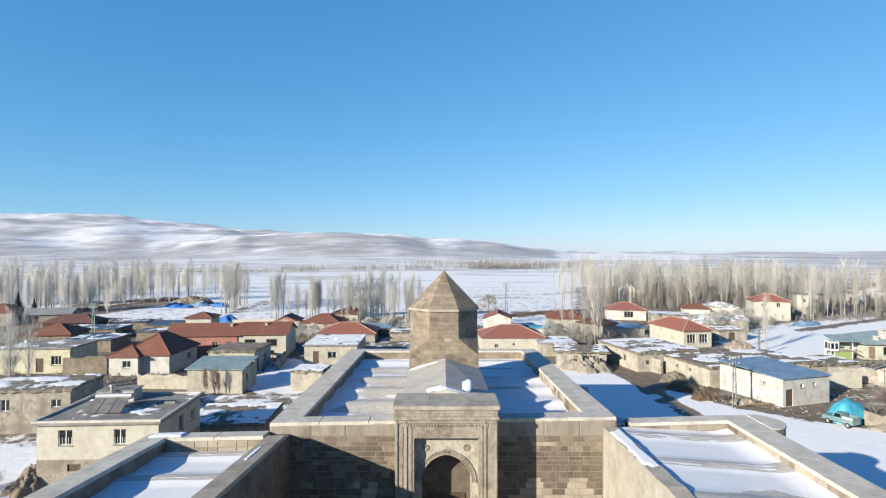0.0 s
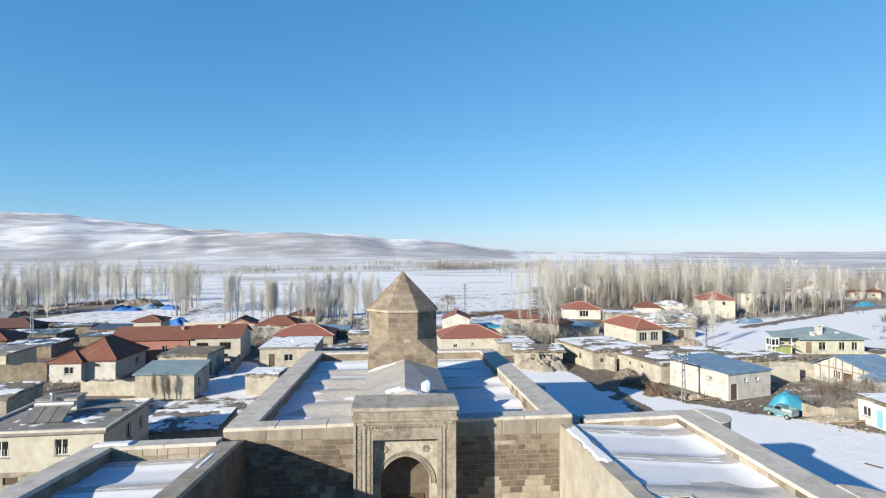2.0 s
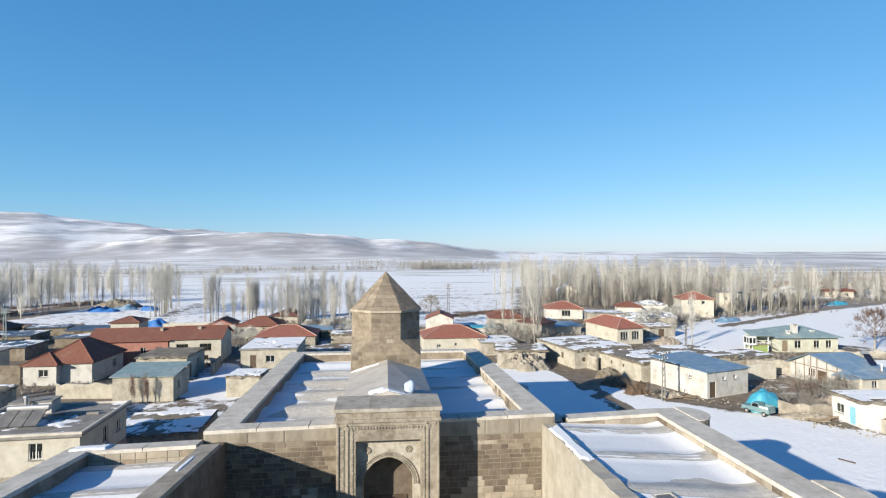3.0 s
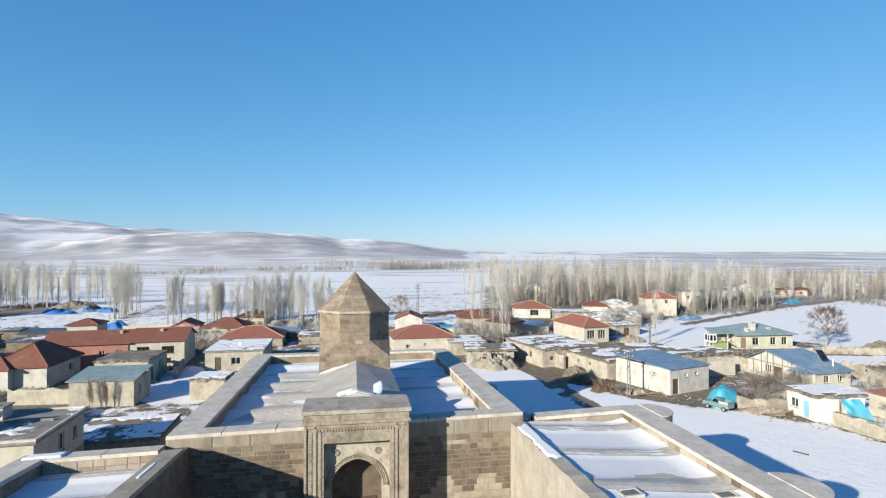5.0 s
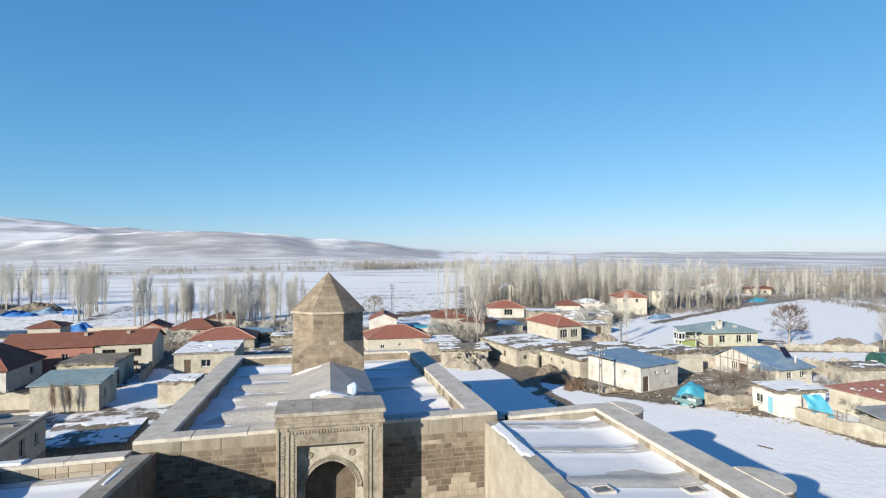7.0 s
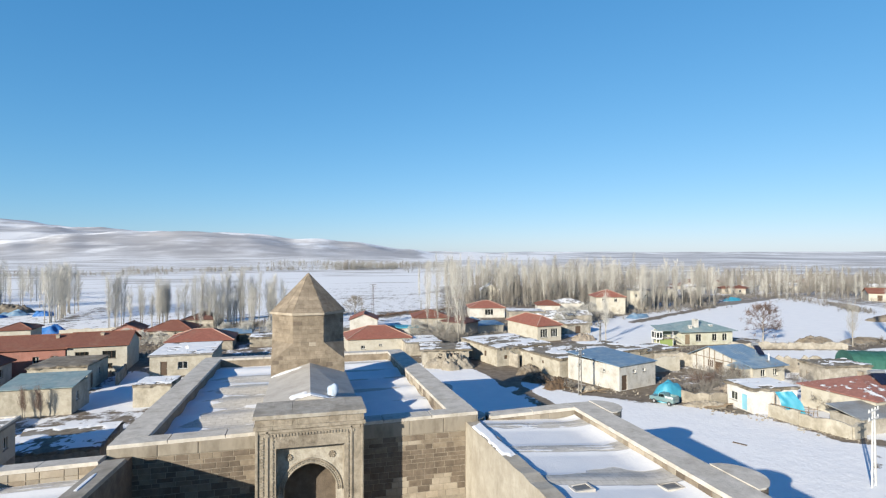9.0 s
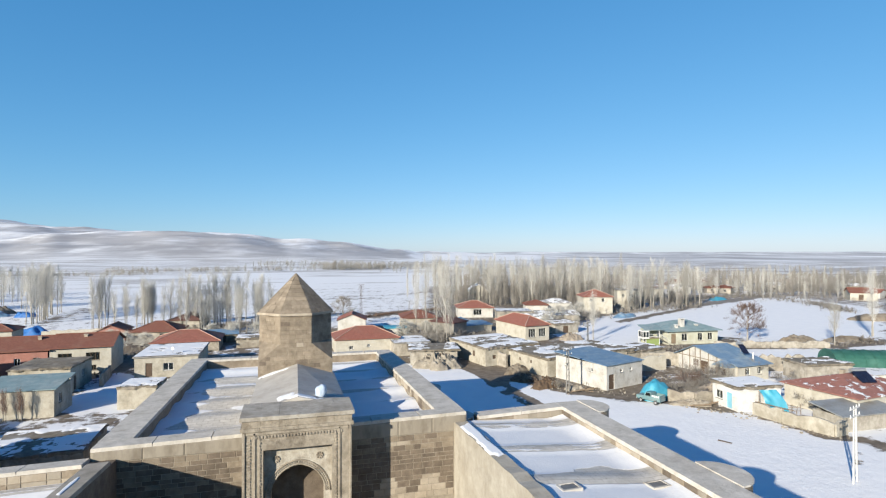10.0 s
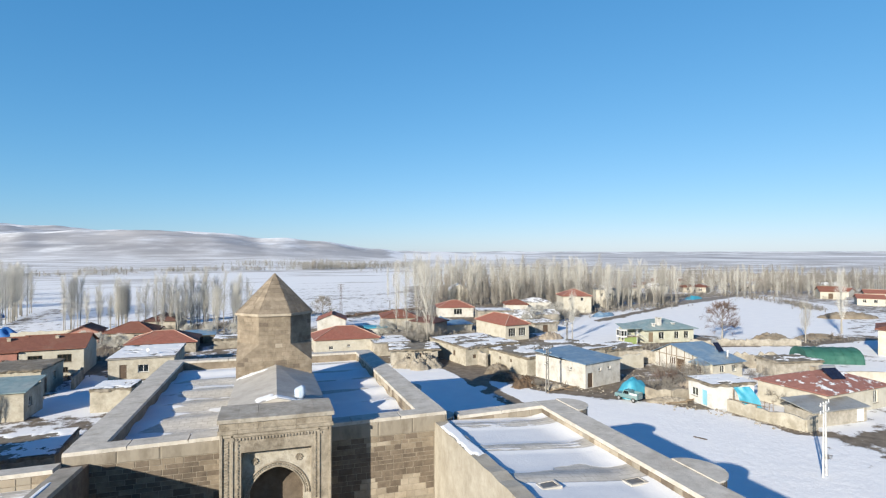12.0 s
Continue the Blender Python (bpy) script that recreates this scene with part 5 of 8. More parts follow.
house("house", "pale green house with a grey-teal sheet roof", (78.9, 100.9), -4, 12.4, 9.0, 2.95, GREEN_PALE, "hip", TEAL_METAL, 1.9, 0.75,
      openings=[("front", "door", 0.8, 0.2, 1.2, 2.2), ("front", W, 3.4, 0.8, 1.4, 1.6), ("front", W, 7.4, 0.8, 1.2, 1.6), ("front", W, 9.9, 0.8, 1.2, 1.6)], seed=28)
roof_stack(83.4, 102.2, 3.4, 1.0, 2.2)
roof_stack(81.6, 101.6, 3.2, 0.6, 1.1)
roof_stack(87.2, 102.0, 3.2, 0.6, 1.0)
def blue_roof_house(x, y, yaw):
    """A house under one lopsided blue sheet roof: a broad timbered gable to the west, a small second gable beside it, a rendered south wall."""
    ob = thing("house", "white timber-framed house with a bright blue sheet roof", "house", pose(x, y, 0, 0, 0, yaw))
    w, d, h, ridge, top, th = 6.6, 12.4, 2.45, 8.4, 4.35, 0.3
    for name, at_y, mat, holes in (("south_wall", 0.0, CREAM, [(1.6, 0.9, 2.6, 2.0), (4.2, 0.9, 5.1, 2.0)]), ("north_wall", d - th, CREAM, [])):
        bm = bmesh.new()
        panel(bm, (0, at_y, 0), (1, 0, 0), (0, -1, 0), w, h, th, holes)
        part(name, bm, mat, ob)
    for name, x0, mat in (("west_gable", 0.0, WHITE), ("east_gable", w - th, CREAM)):
        prof = [(th, 0), (d - th, 0), (d - th, h), (ridge, top - 0.05), (th, h)]
        bm = bmesh.new()
        prism(bm, [(x0, v, z) for v, z in prof], [(x0 + th, v, z) for v, z in prof])
        part(name, bm, mat, ob)
    for u in (1.6, 4.2):
        window(ob, pose(u, 0, 0.9), 1.0 if u < 3 else 0.9, 1.1, FRAME_WHITE)
    # dark posts and rails of the west gable, a window band and a door
    for v in (2.2, 3.9, 5.6, 7.3, 8.4, 9.6, 11.2):
        z1 = h + (top - h) * (v / ridge if v < ridge else (d - v) / (d - ridge)) - 0.15
        bm = bmesh.new()
        box(bm, -0.06, v - 0.06, 0, 0.005, v + 0.06, z1)
        part("timber_post", bm, WOOD, ob)
    for z, v0, v1 in ((2.4, 0.4, d - 0.4), (1.1, 2.2, 7.3)):
        bm = bmesh.new()
        box(bm, -0.07, v0, z, 0.004, v1, z + 0.1)
        part("timber_rail", bm, WOOD, ob)
    for v, z, ww, hh in ((8.2, 1.0, 1.3, 1.1), (3.6, 1.2, 1.2, 1.1), (1.9, 1.2, 1.2, 1.1)):
        bm = bmesh.new()
        box(bm, -0.05, v - ww / 2, z, 0.003, v + ww / 2, z + hh)
        pane = part("window", bm, DARK_WOOD, ob, "dark window with white bars")
        for k in range(4):
            bm = bmesh.new()
            box(bm, -0.075, v - ww / 2 + k * (ww - 0.08) / 3, z, -0.052, v - ww / 2 + 0.08 + k * (ww - 0.08) / 3, z + hh)
            part("window_bar", bm, FRAME_WHITE, pane)
    # no opening: a dark panel paints the shade inside the doorway
    bm = bmesh.new()
    box(bm, -0.05, 5.75, 0.05, 0.003, 7.15, 2.1)
    part("doorway", bm, DARK_WOOD, ob, "dark panel in place of an open doorway's shade")
    e = 0.5
    for ya, za, yb, zb in ((-e, h - 0.05, ridge, top), (ridge, top, d + e, h - 0.15)):
        bm = bmesh.new()
        prism(bm, [(-e, ya, za), (w + e, ya, za), (w + e, yb, zb), (-e, yb, zb)], [(-e, ya, za + 0.07), (w + e, ya, za + 0.07), (w + e, yb, zb + 0.07), (-e, yb, zb + 0.07)])
        slab = part("roof_slope", bm, BLUE_METAL, ob, "bright blue sheet roofing")
        k = 0
        while -e + 0.1 + k * 0.75 < w + e:
            u = -e + 0.1 + k * 0.75
            bm = bmesh.new()
            rod(bm, (u, ya, za + 0.08), (u, yb, zb + 0.08), 0.025, 0.025, 4)
            part("roof_seam", bm, BLUE_METAL, slab)
            k += 1
    bm = bmesh.new()
    prism(bm, [(-1.6, 0.3, 2.2), (-1.6, 3.6, 2.2), (-1.6, 1.95, 3.1)], [(2.4, 0.3, 2.2), (2.4, 3.6, 2.2), (2.4, 1.95, 3.1)])
    part("porch_gable", bm, BLUE_METAL, ob)
    bm = bmesh.new()
    prism(bm, [(-1.4, 0.4, 0), (-1.4, 3.5, 0), (-1.4, 3.5, 2.2), (-1.4, 1.95, 3.0), (-1.4, 0.4, 2.2)], [(-0.01, 0.4, 0), (-0.01, 3.5, 0), (-0.01, 3.5, 2.2), (-0.01, 1.95, 3.0), (-0.01, 0.4, 2.2)])
    part("porch_wall", bm, CREAM, ob)
    for v in (1.0, 2.2):
        bm = bmesh.new()
        box(bm, -1.45, v, 0.9, -1.402, v + 0.8, 1.9)
        part("porch_window", bm, DARK_WOOD, ob)
    bm = bmesh.new()
    rod(bm, (5.2, 1.6, 2.6), (5.2, 1.6, 4.0), 0.13, 0.13, 8)
    part("flue", bm, FRAME_WHITE, ob)


blue_roof_house(66.6, 68.9, 5)
house("house", "small whitewashed house with blue door and snowy roof", (54.0, 55.9), -4, 6.4, 4.6, 2.95, WHITEWASH, "flat", EARTH_ROOF, eave=0.25,
      openings=[("left", "door", 2.6, 0.1, 1.0, 2.0), ("left", W, 0.6, 0.9, 1.3, 1.1)], frame_mat=DOOR_BLUE, snow=0.9, seed=30)
house("house", "cream house with a rusty red tile roof", (64.2, 48.6), 6, 12.4, 9.0, 2.8, CREAM, "hip", TILE_SNOW, 1.7, 0.4, openings=[("front", W, 9.4, 0.8, 1.0, 1.6)], chimneys=[(5.4, 5.0, 0.3)], seed=31)
house("shed", "low shed with a grey sheet roof", (59.0, 46.3), 0, 8.6, 3.6, 1.75, ADOBE, "shed", GREY_METAL, 0.7, 0.3, openings=[("front", "door", 7.0, 0.05, 1.3, 1.6)], frame_mat=FRAME_WHITE, seed=32, category="shed")
house("house", "cream house with a brown tile roof", (113.6, 75.6), -57, 12.0, 10.0, 5.0, CREAM, "hip", TILE_BROWN, 1.6, 0.5, openings=[("front", W, 2.4, 2.8, 1.6, 1.3)], seed=33)
house("house", "low white house with a red roof", (75.2, 168.2), -17, 7.5, 7.0, 2.6, WHITE, "hip", TILE_BROWN, 1.5, 0.4, seed=34)


# ---- trees ----
def poplar_meshes(height, seed, spread=1.0, twig=None):
    """Trunk and crown of a bare upright poplar."""
    rnd = random.Random(seed)
    bm = bmesh.new()
    top = Vector((rnd.uniform(-0.3, 0.3), rnd.uniform(-0.3, 0.3), height))
    rod(bm, (0, 0, -0.2), top * 0.5, 0.13, 0.07, 6)
    rod(bm, top * 0.5, top, 0.07, 0.012, 5)
    trunk = mesh_of(bm, "trunk", BARK)
    verts, faces = [], []

    def blade(p, q, w):
        d = (q - p).normalized()
        u = d.orthogonal().normalized()
        v = d.cross(u)
        a = rnd.uniform(0, 6.28)
        k = len(verts)
        for i in range(3):
            b = a + 2.094 * i
            verts.append(tuple(p + (u * math.cos(b) + v * math.sin(b)) * w))
        verts.append(tuple(q))
        faces.extend(((k, k + 1, k + 3), (k + 1, k + 2, k + 3), (k + 2, k, k + 3)))
    for i in range(84):
        z = height * (0.19 + 0.77 * (i / 84) ** 0.95)
        base = top * (z / height)
        a = rnd.uniform(0, 6.28)
        env = math.sin(math.pi * min(1.0, max(0.04, (z / height - 0.02) * 0.97))) ** 0.7
        reach = spread * (0.25 + 1.5 * env) * rnd.uniform(0.3, 1.15)
        lift = rnd.uniform(1.8, 3.4) * (1.12 - 0.55 * z / height)
        tip = base + Vector((math.cos(a) * reach, math.sin(a) * reach, lift))
        blade(base, tip, 0.02)
        for _ in range(5):
            f = rnd.uniform(0.25, 1.0)
            p = base.lerp(tip, f)
            q = p + Vector((rnd.gauss(0, 0.22) + 0.14 * math.cos(a), rnd.gauss(0, 0.22) + 0.14 * math.sin(a), rnd.uniform(1.0, 2.3)))
            blade(p, q, 0.0125)
    crown = bpy.data.meshes.new("crown")
    crown.from_pydata(verts, [], faces)
    crown.materials.append(twig or TWIG)
    return trunk, crown


POPLARS = []
for s in range(6):
    hh = (9, 11, 13, 15, 17, 19)[s]
    POPLARS.append((hh, *poplar_meshes(hh, 50 + s, (0.7, 0.8, 0.85, 0.9, 0.95, 1.0)[s])))
GREY_POPLARS = []
for s in range(4):
    hh = (10, 13, 16, 19)[s]
    GREY_POPLARS.append((hh, *poplar_meshes(hh, 70 + s, (0.9, 1.0, 1.05, 1.1)[s], TWIG_DULL)))
SAPLINGS = [(9, *poplar_meshes(9.0, 90, 0.6, TWIG_RED))]
tree_rnd = random.Random(11)


def poplar(x, y, height):
    dull = height < 4 or (x > 45 and tree_rnd.random() < 0.65)
    hh, trunk, crown = min(SAPLINGS if height < 4 else GREY_POPLARS if dull else POPLARS, key=lambda p: abs(p[0] - height + tree_rnd.uniform(-1, 1)))
    k = height / hh
    ob = thing("poplar_tree", "grey-brown bare poplar with upright branches" if dull else "pale bare poplar with upright branches", "tree", group="poplars round the village")
    ob.matrix_basis = pose(x, y, 0, tree_rnd.uniform(-1.5, 1.5), tree_rnd.uniform(-1.5, 1.5), tree_rnd.uniform(0, 360)) @ Matrix.Diagonal((k * tree_rnd.uniform(0.8, 1.35), k * tree_rnd.uniform(0.8, 1.35), k, 1))
    for name, me in (("trunk", trunk), ("crown", crown)):
        o = new(name, me)
        o.parent = ob


def poplar_row(x0, y0, x1, y1, count, h0, h1, off=2.0):
    for i in range(count):
        f = (i + tree_rnd.uniform(0.1, 0.9)) / count
        poplar(x0 + (x1 - x0) * f + tree_rnd.uniform(-off, off), y0 + (y1 - y0) * f + tree_rnd.uniform(-off, off), tree_rnd.uniform(h0, h1))


poplar_row(-172, 140, -112, 192, 36, 11, 17)
poplar_row(-185, 190, -112, 222, 40, 13, 18)
poplar_row(-210, 235, -105, 262, 34, 13, 18)
poplar_row(-112, 222, -93, 230, 8, 11, 15)
poplar_row(-72, 176, -78, 212, 28, 13, 16.5, 1.6)
poplar_row(-50.5, 158, -49, 163, 8, 12, 15, 0.9)
poplar_row(-44, 158, -36, 160, 9, 8, 11.5)
poplar_row(-38.5, 155, -37, 160, 6, 10, 13, 0.7)
poplar_row(-31, 150, -8, 162, 32, 9, 15.5)
poplar_row(-26, 142, -6, 150, 12, 7, 11)
for x, y, hh in ((29.6, 122.8, 19), (31.2, 118.6, 19.5), (33.2, 117.4, 18), (28.0, 126.0, 17), (34.5, 119.0, 12), (66.7, 111.3, 9.6), (64.4, 114.6, 7.5), (113.6, 90.8, 8.5),
                 (133.9, 97.7, 15.5), (135.6, 98.6, 13.5), (-58.6, 73.0, 11.0), (-56.6, 73.6, 12.0), (-59.9, 74.4, 9.5), (-33.4, 75.6, 3.3), (-33.0, 75.4, 2.9), (-31.9, 75.6, 3.4), (-31.5, 75.5, 2.8)):
    poplar(x, y, hh)
poplar_row(54, 205, 118, 186, 30, 11, 18, 4)
poplar_row(58, 240, 135, 218, 34, 12, 19, 5)
poplar_row(72, 290, 165, 255, 36, 12, 20, 6)
poplar_row(106, 160, 152, 178, 20, 11, 17.5, 2)
for x, y, hh in ((40.5, 180.0, 16.5), (43.6, 181.5, 14.0), (46.0, 178.0, 16.0), (50.5, 186.0, 15.0)):
    poplar(x, y, hh)


# ---- far woods and round trees ----
def conifer(x, y, h):
    """A dark evergreen: whorls of drooping needle sprays."""
    ob = thing("conifer_tree", "dark green conifer among bare trees", "tree", pose(x, y, 0))
    bm = bmesh.new()
    rod(bm, (0, 0, -0.2), (0, 0, h), 0.18, 0.02, 6)
    part("trunk", bm, BARK, ob)
    rnd = random.Random(5)
    verts, faces = [], []
    for i in range(900):
        z = h * (0.12 + 0.86 * rnd.random())
        a, r = rnd.uniform(0, 6.28), (h - z) * 0.32 * rnd.uniform(0.3, 1.0)
        p = Vector((math.cos(a) * r * 0.5, math.sin(a) * r * 0.5, z + 0.1))
        q = Vector((math.cos(a) * r, math.sin(a) * r, z - 0.25))
        k = len(verts)
        w = 0.16
        verts.extend((tuple(p), tuple(q + Vector((w * math.sin(a), -w * math.cos(a), 0))), tuple(q - Vector((w * math.sin(a), -w * math.cos(a), 0.15)))))
        faces.append((k, k + 1, k + 2))
    me = bpy.data.meshes.new("crown")
    me.from_pydata(verts, [], faces)
    me.materials.append(NEEDLES)
    c = new("crown", me)
    c.parent = ob


conifer(-131.0, 166.0, 8.4)
conifer(-127.5, 168.0, 6.0)


def far_woods(name, label, bands, count, seed, w0=0.06, w1=0.17, material=None, twigs=110):
    """Many bare trees far off, joined into one object."""
    rnd = random.Random(seed)
    verts, faces = [], []
    for _ in range(count):
        x0, y0, x1, y1, off, h0, h1 = rnd.choice(bands)
        f = rnd.random()
        x, y = x0 + (x1 - x0) * f + rnd.gauss(0, off), y0 + (y1 - y0) * f + rnd.gauss(0, off)
        z0 = ground_height(x, y)
        h = rnd.uniform(h0, h1)
        w = h * rnd.uniform(w0, w1)
        broad = rnd.random() < 0.35
        for i in range(twigs):
            g = (i / twigs) if i else 0.0
            if broad:
                g = 0.15 + 0.62 * g
            p = Vector((x, y, z0 + h * 0.8 * g))
            a = rnd.uniform(0, 6.28)
            if broad:
                r = w * 1.9 * math.sin(math.pi * min(0.95, g)) ** 0.6 * rnd.uniform(0.1, 1.0)
                p += Vector((math.cos(a) * r * 0.55, math.sin(a) * r * 0.55, 0.0))
            else:
                r = w * (1 - 0.5 * g) * rnd.uniform(0.2, 1.1)
            q = p + Vector((math.cos(a) * r * (0.5 if broad else 1.0), math.sin(a) * r * (0.5 if broad else 1.0), h * rnd.uniform(0.12, 0.26)))
            b = 0.05 if i else 0.11
            if i == 0:
                p, q = Vector((x, y, z0 - 0.1)), Vector((x, y, z0 + h))
            k = len(verts)
            verts.extend(((p.x - b, p.y, p.z), (p.x + b, p.y, p.z), (p.x, p.y + b, p.z), tuple(q)))
            faces.extend(((k, k + 1, k + 3), (k + 1, k + 2, k + 3), (k + 2, k, k + 3)))
    me = bpy.data.meshes.new(name)
    me.from_pydata(verts, [], faces)
    me.materials.append(material or TWIG)
    return tagged(new(name, me), label, "trees", kind="stuff")


far_woods("far_trees", "hazy grove of bare poplars beyond the village", [
    (84, 330, 190, 290, 12, 11, 18), (150, 330, 330, 250, 22, 8, 16), (250, 330, 420, 240, 25, 8, 14), (230, 230, 330, 170, 16, 6, 12), (180, 250, 300, 190, 12, 6, 11), (-260, 270, -120, 300, 14, 11, 16), (-240, 200, -125, 262, 18, 11, 17), (82, 250, 150, 215, 12, 11, 18), (-176, 148, -118, 188, 6, 10, 15), (-186, 192, -114, 224, 7, 11, 16), (150, 250, 260, 190, 14, 8, 14), (260, 240, 380, 180, 16, 6, 12)], 620, 5, 0.08, 0.24)
far_woods("far_trees", "grey-brown wood of bare broad trees beyond the village", [
    (62, 202, 120, 186, 5, 5, 10), (70, 232, 138, 212, 6, 6, 12), (110, 168, 152, 182, 4, 4, 8), (92, 300, 190, 262, 12, 8, 15), (150, 330, 330, 250, 20, 8, 14), (240, 340, 420, 250, 25, 8, 13), (230, 235, 330, 180, 16, 6, 10), (84, 236, 150, 205, 8, 7, 13), (150, 250, 260, 200, 12, 7, 12), (260, 250, 380, 190, 16, 6, 11), (200, 262, 300, 205, 12, 8, 14), (232, 240, 340, 165, 14, 7, 13), (250, 262, 380, 190, 20, 8, 14)], 980, 25, 0.12, 0.3, TWIG_GREY)
far_woods("far_trees", "line of low bare trees across the snowy plain", [
    (-190, 640, 20, 655, 6, 4, 8), (30, 690, 190, 740, 14, 7, 13), (30, 670, 120, 690, 7, 6, 11), (-300, 520, -120, 560, 5, 3, 7), (120, 600, 420, 470, 40, 4, 9), (200, 420, 480, 300, 30, 4, 9), (-60, 900, 120, 930, 12, 6, 12), (250, 620, 640, 420, 60, 5, 9)], 900, 6, 0.4, 1.0, TWIG_DULL)
far_woods("far_trees", "two tall bare trees on the snowy plain", [(44, 668, 52, 668, 2, 13, 16)], 6, 8, 0.3, 0.5, TWIG_GREY)
HEDGE = [(-125, 176, -124.5, 196, 0.7, 0.6, 1.5), (-124.5, 196, -115, 233, 0.7, 0.6, 1.5), (-139, 203, -119, 236, 0.8, 0.6, 1.4), (21, 170, 36, 182, 0.5, 0.4, 1.0), (36, 182, 50, 186, 0.6, 0.4, 1.1), (-112, 158, -84, 157, 1.0, 0.4, 1.2)]
far_woods("hedge", "dark brown hedge banks between the snowy fields", HEDGE, 620, 41, 0.5, 1.2, TWIG_RED, 30)


far_woods("undergrowth", "low brown undergrowth at the foot of the groves", [
    (60, 202, 118, 186, 3, 1.0, 2.6), (68, 236, 135, 218, 5, 1.0, 3.0), (84, 284, 165, 255, 6, 1.0, 3.0), (106, 158, 152, 176, 3, 0.8, 2.2), (-172, 140, -112, 192, 2, 0.6, 1.5),
    (24, 118, 36, 124, 3, 1.0, 3.0), (64, 132, 94, 156, 3, 1.0, 3.0), (-31, 148, -8, 158, 3, 0.8, 2.4), (120, 210, 240, 230, 14, 1.0, 3.0),
    (143, 181, 180, 203, 3, 0.8, 2.6), (180, 203, 212, 208, 4, 0.8, 2.4), (212, 206, 198, 166, 4, 0.5, 2.0), (198, 166, 181, 139, 2, 0.8, 2.0), (215, 215, 290, 190, 14, 1.5, 4.5), (225, 190, 260, 150, 10, 1.0, 3.0)], 2600, 9, 0.5, 1.6, TWIG_GREY, 36)


def round_tree(x, y, height, width, seed, material, label, trunk_share=0.24, name="tree", depth=3, fine=1.0):
    """A bare broad tree: forked limbs, branches and many fine twigs."""
    rnd = random.Random(seed)
    ob = thing(name, label, "tree", pose(x, y, 0))
    tb = bmesh.new()
    rod(tb, (0, 0, -0.2), (0.05, 0, height * trunk_share), 0.20 * height / 9, 0.14 * height / 9, 7)
    verts, faces = [], []

    def blade(p, q, w):
        k = len(verts)
        verts.extend(((p.x - w, p.y, p.z), (p.x + w, p.y, p.z - w * 0.5), (p.x, p.y + w, p.z), tuple(q)))
        faces.extend(((k, k + 1, k + 3), (k + 1, k + 2, k + 3), (k + 2, k, k + 3)))

    def grow(p, d, length, depth):
        q = p + d * length
        blade(p, q, (0.035 * length if depth > 1 else 0.028) * fine)
        if depth == 0:
            for _ in range(5):
                blade(p.lerp(q, rnd.random()), q + Vector((rnd.gauss(0, 0.35), rnd.gauss(0, 0.35), rnd.gauss(0.15, 0.3))), 0.018 * fine)
            return
        for _ in range(4 if depth > 1 else 5):
            dd = (d + Vector((rnd.gauss(0, 0.55), rnd.gauss(0, 0.55), rnd.gauss(0.05, 0.35)))).normalized()
            grow(p.lerp(q, rnd.uniform(0.45, 1.0)), dd, length * rnd.uniform(0.55, 0.75), depth - 1)
    if depth == 3:
        rod(tb, (0.05, 0, height * trunk_share), (0.12, 0.05, height * 0.78), 0.14 * height / 9, 0.03, 6)
        for i in range(26):
            f = i / 25
            a = 2.4 * i + rnd.uniform(-0.4, 0.4)
            z = height * (trunk_share + (0.74 - trunk_share) * f)
            reach = width * 0.5 * math.sin(math.pi * (0.3 + 0.6 * f)) * rnd.uniform(0.75, 1.05)
            rise = 0.25 + 1.3 * f * f + rnd.uniform(-0.1, 0.25)
            grow(Vector((0.08, 0.02, z)), Vector((math.cos(a), math.sin(a), rise)).normalized(), reach * 0.62, 2)
    else:
        base = Vector((0.03, 0, height * trunk_share * 0.9))
        for i in range(9):
            a = 6.28 * i / 9 + rnd.uniform(-0.4, 0.4)
            grow(base, Vector((math.cos(a) * width / height, math.sin(a) * width / height, rnd.uniform(0.25, 1.2))).normalized(), height * 0.42, depth)
    part("trunk", tb, BARK, ob)
    me = bpy.data.meshes.new("crown")
    me.from_pydata(verts, [], faces)
    me.materials.append(material)
    c = new("crown", me)
    c.parent = ob
    return ob


round_tree(101.0, 101.6, 9.4, 9.8, 3, TWIG_RED, "broad bare tree with reddish-brown twigs in the snow", 0.17, fine=1.7)
round_tree(12.6, 150.0, 9.5, 8.0, 4, TWIG_GREY, "broad bare grey tree behind the tower")
for k, (x, y, hh, ww) in enumerate(((-35.0, 128.0, 3.6, 4.2), (-31.0, 127.0, 3.2, 4.0), (-38.5, 131.0, 3.8, 4.0), (-19.0, 136.0, 3.6, 4.6), (-14.0, 134.0, 4.0, 5.0), (-9.0, 136.0, 3.6, 4.6), (27.0, 128.5, 3.4, 4.0), (30.5, 127.0, 3.8, 4.2), (33.5, 124.6, 3.2, 3.6), (63.0, 128.0, 4.5, 5.0), (68.0, 136.0, 5.5, 6.0), (73.0, 140.0, 5.5, 6.5), (79.0, 145.0, 5.0, 6.0), (24.5, 124.0, 5.0, 5.0), (85.0, 150.0, 5.0, 6.0))):
    round_tree(x, y, hh, ww, 20 + k, TWIG, "dense bare bush behind the houses", 0.08, "bush")
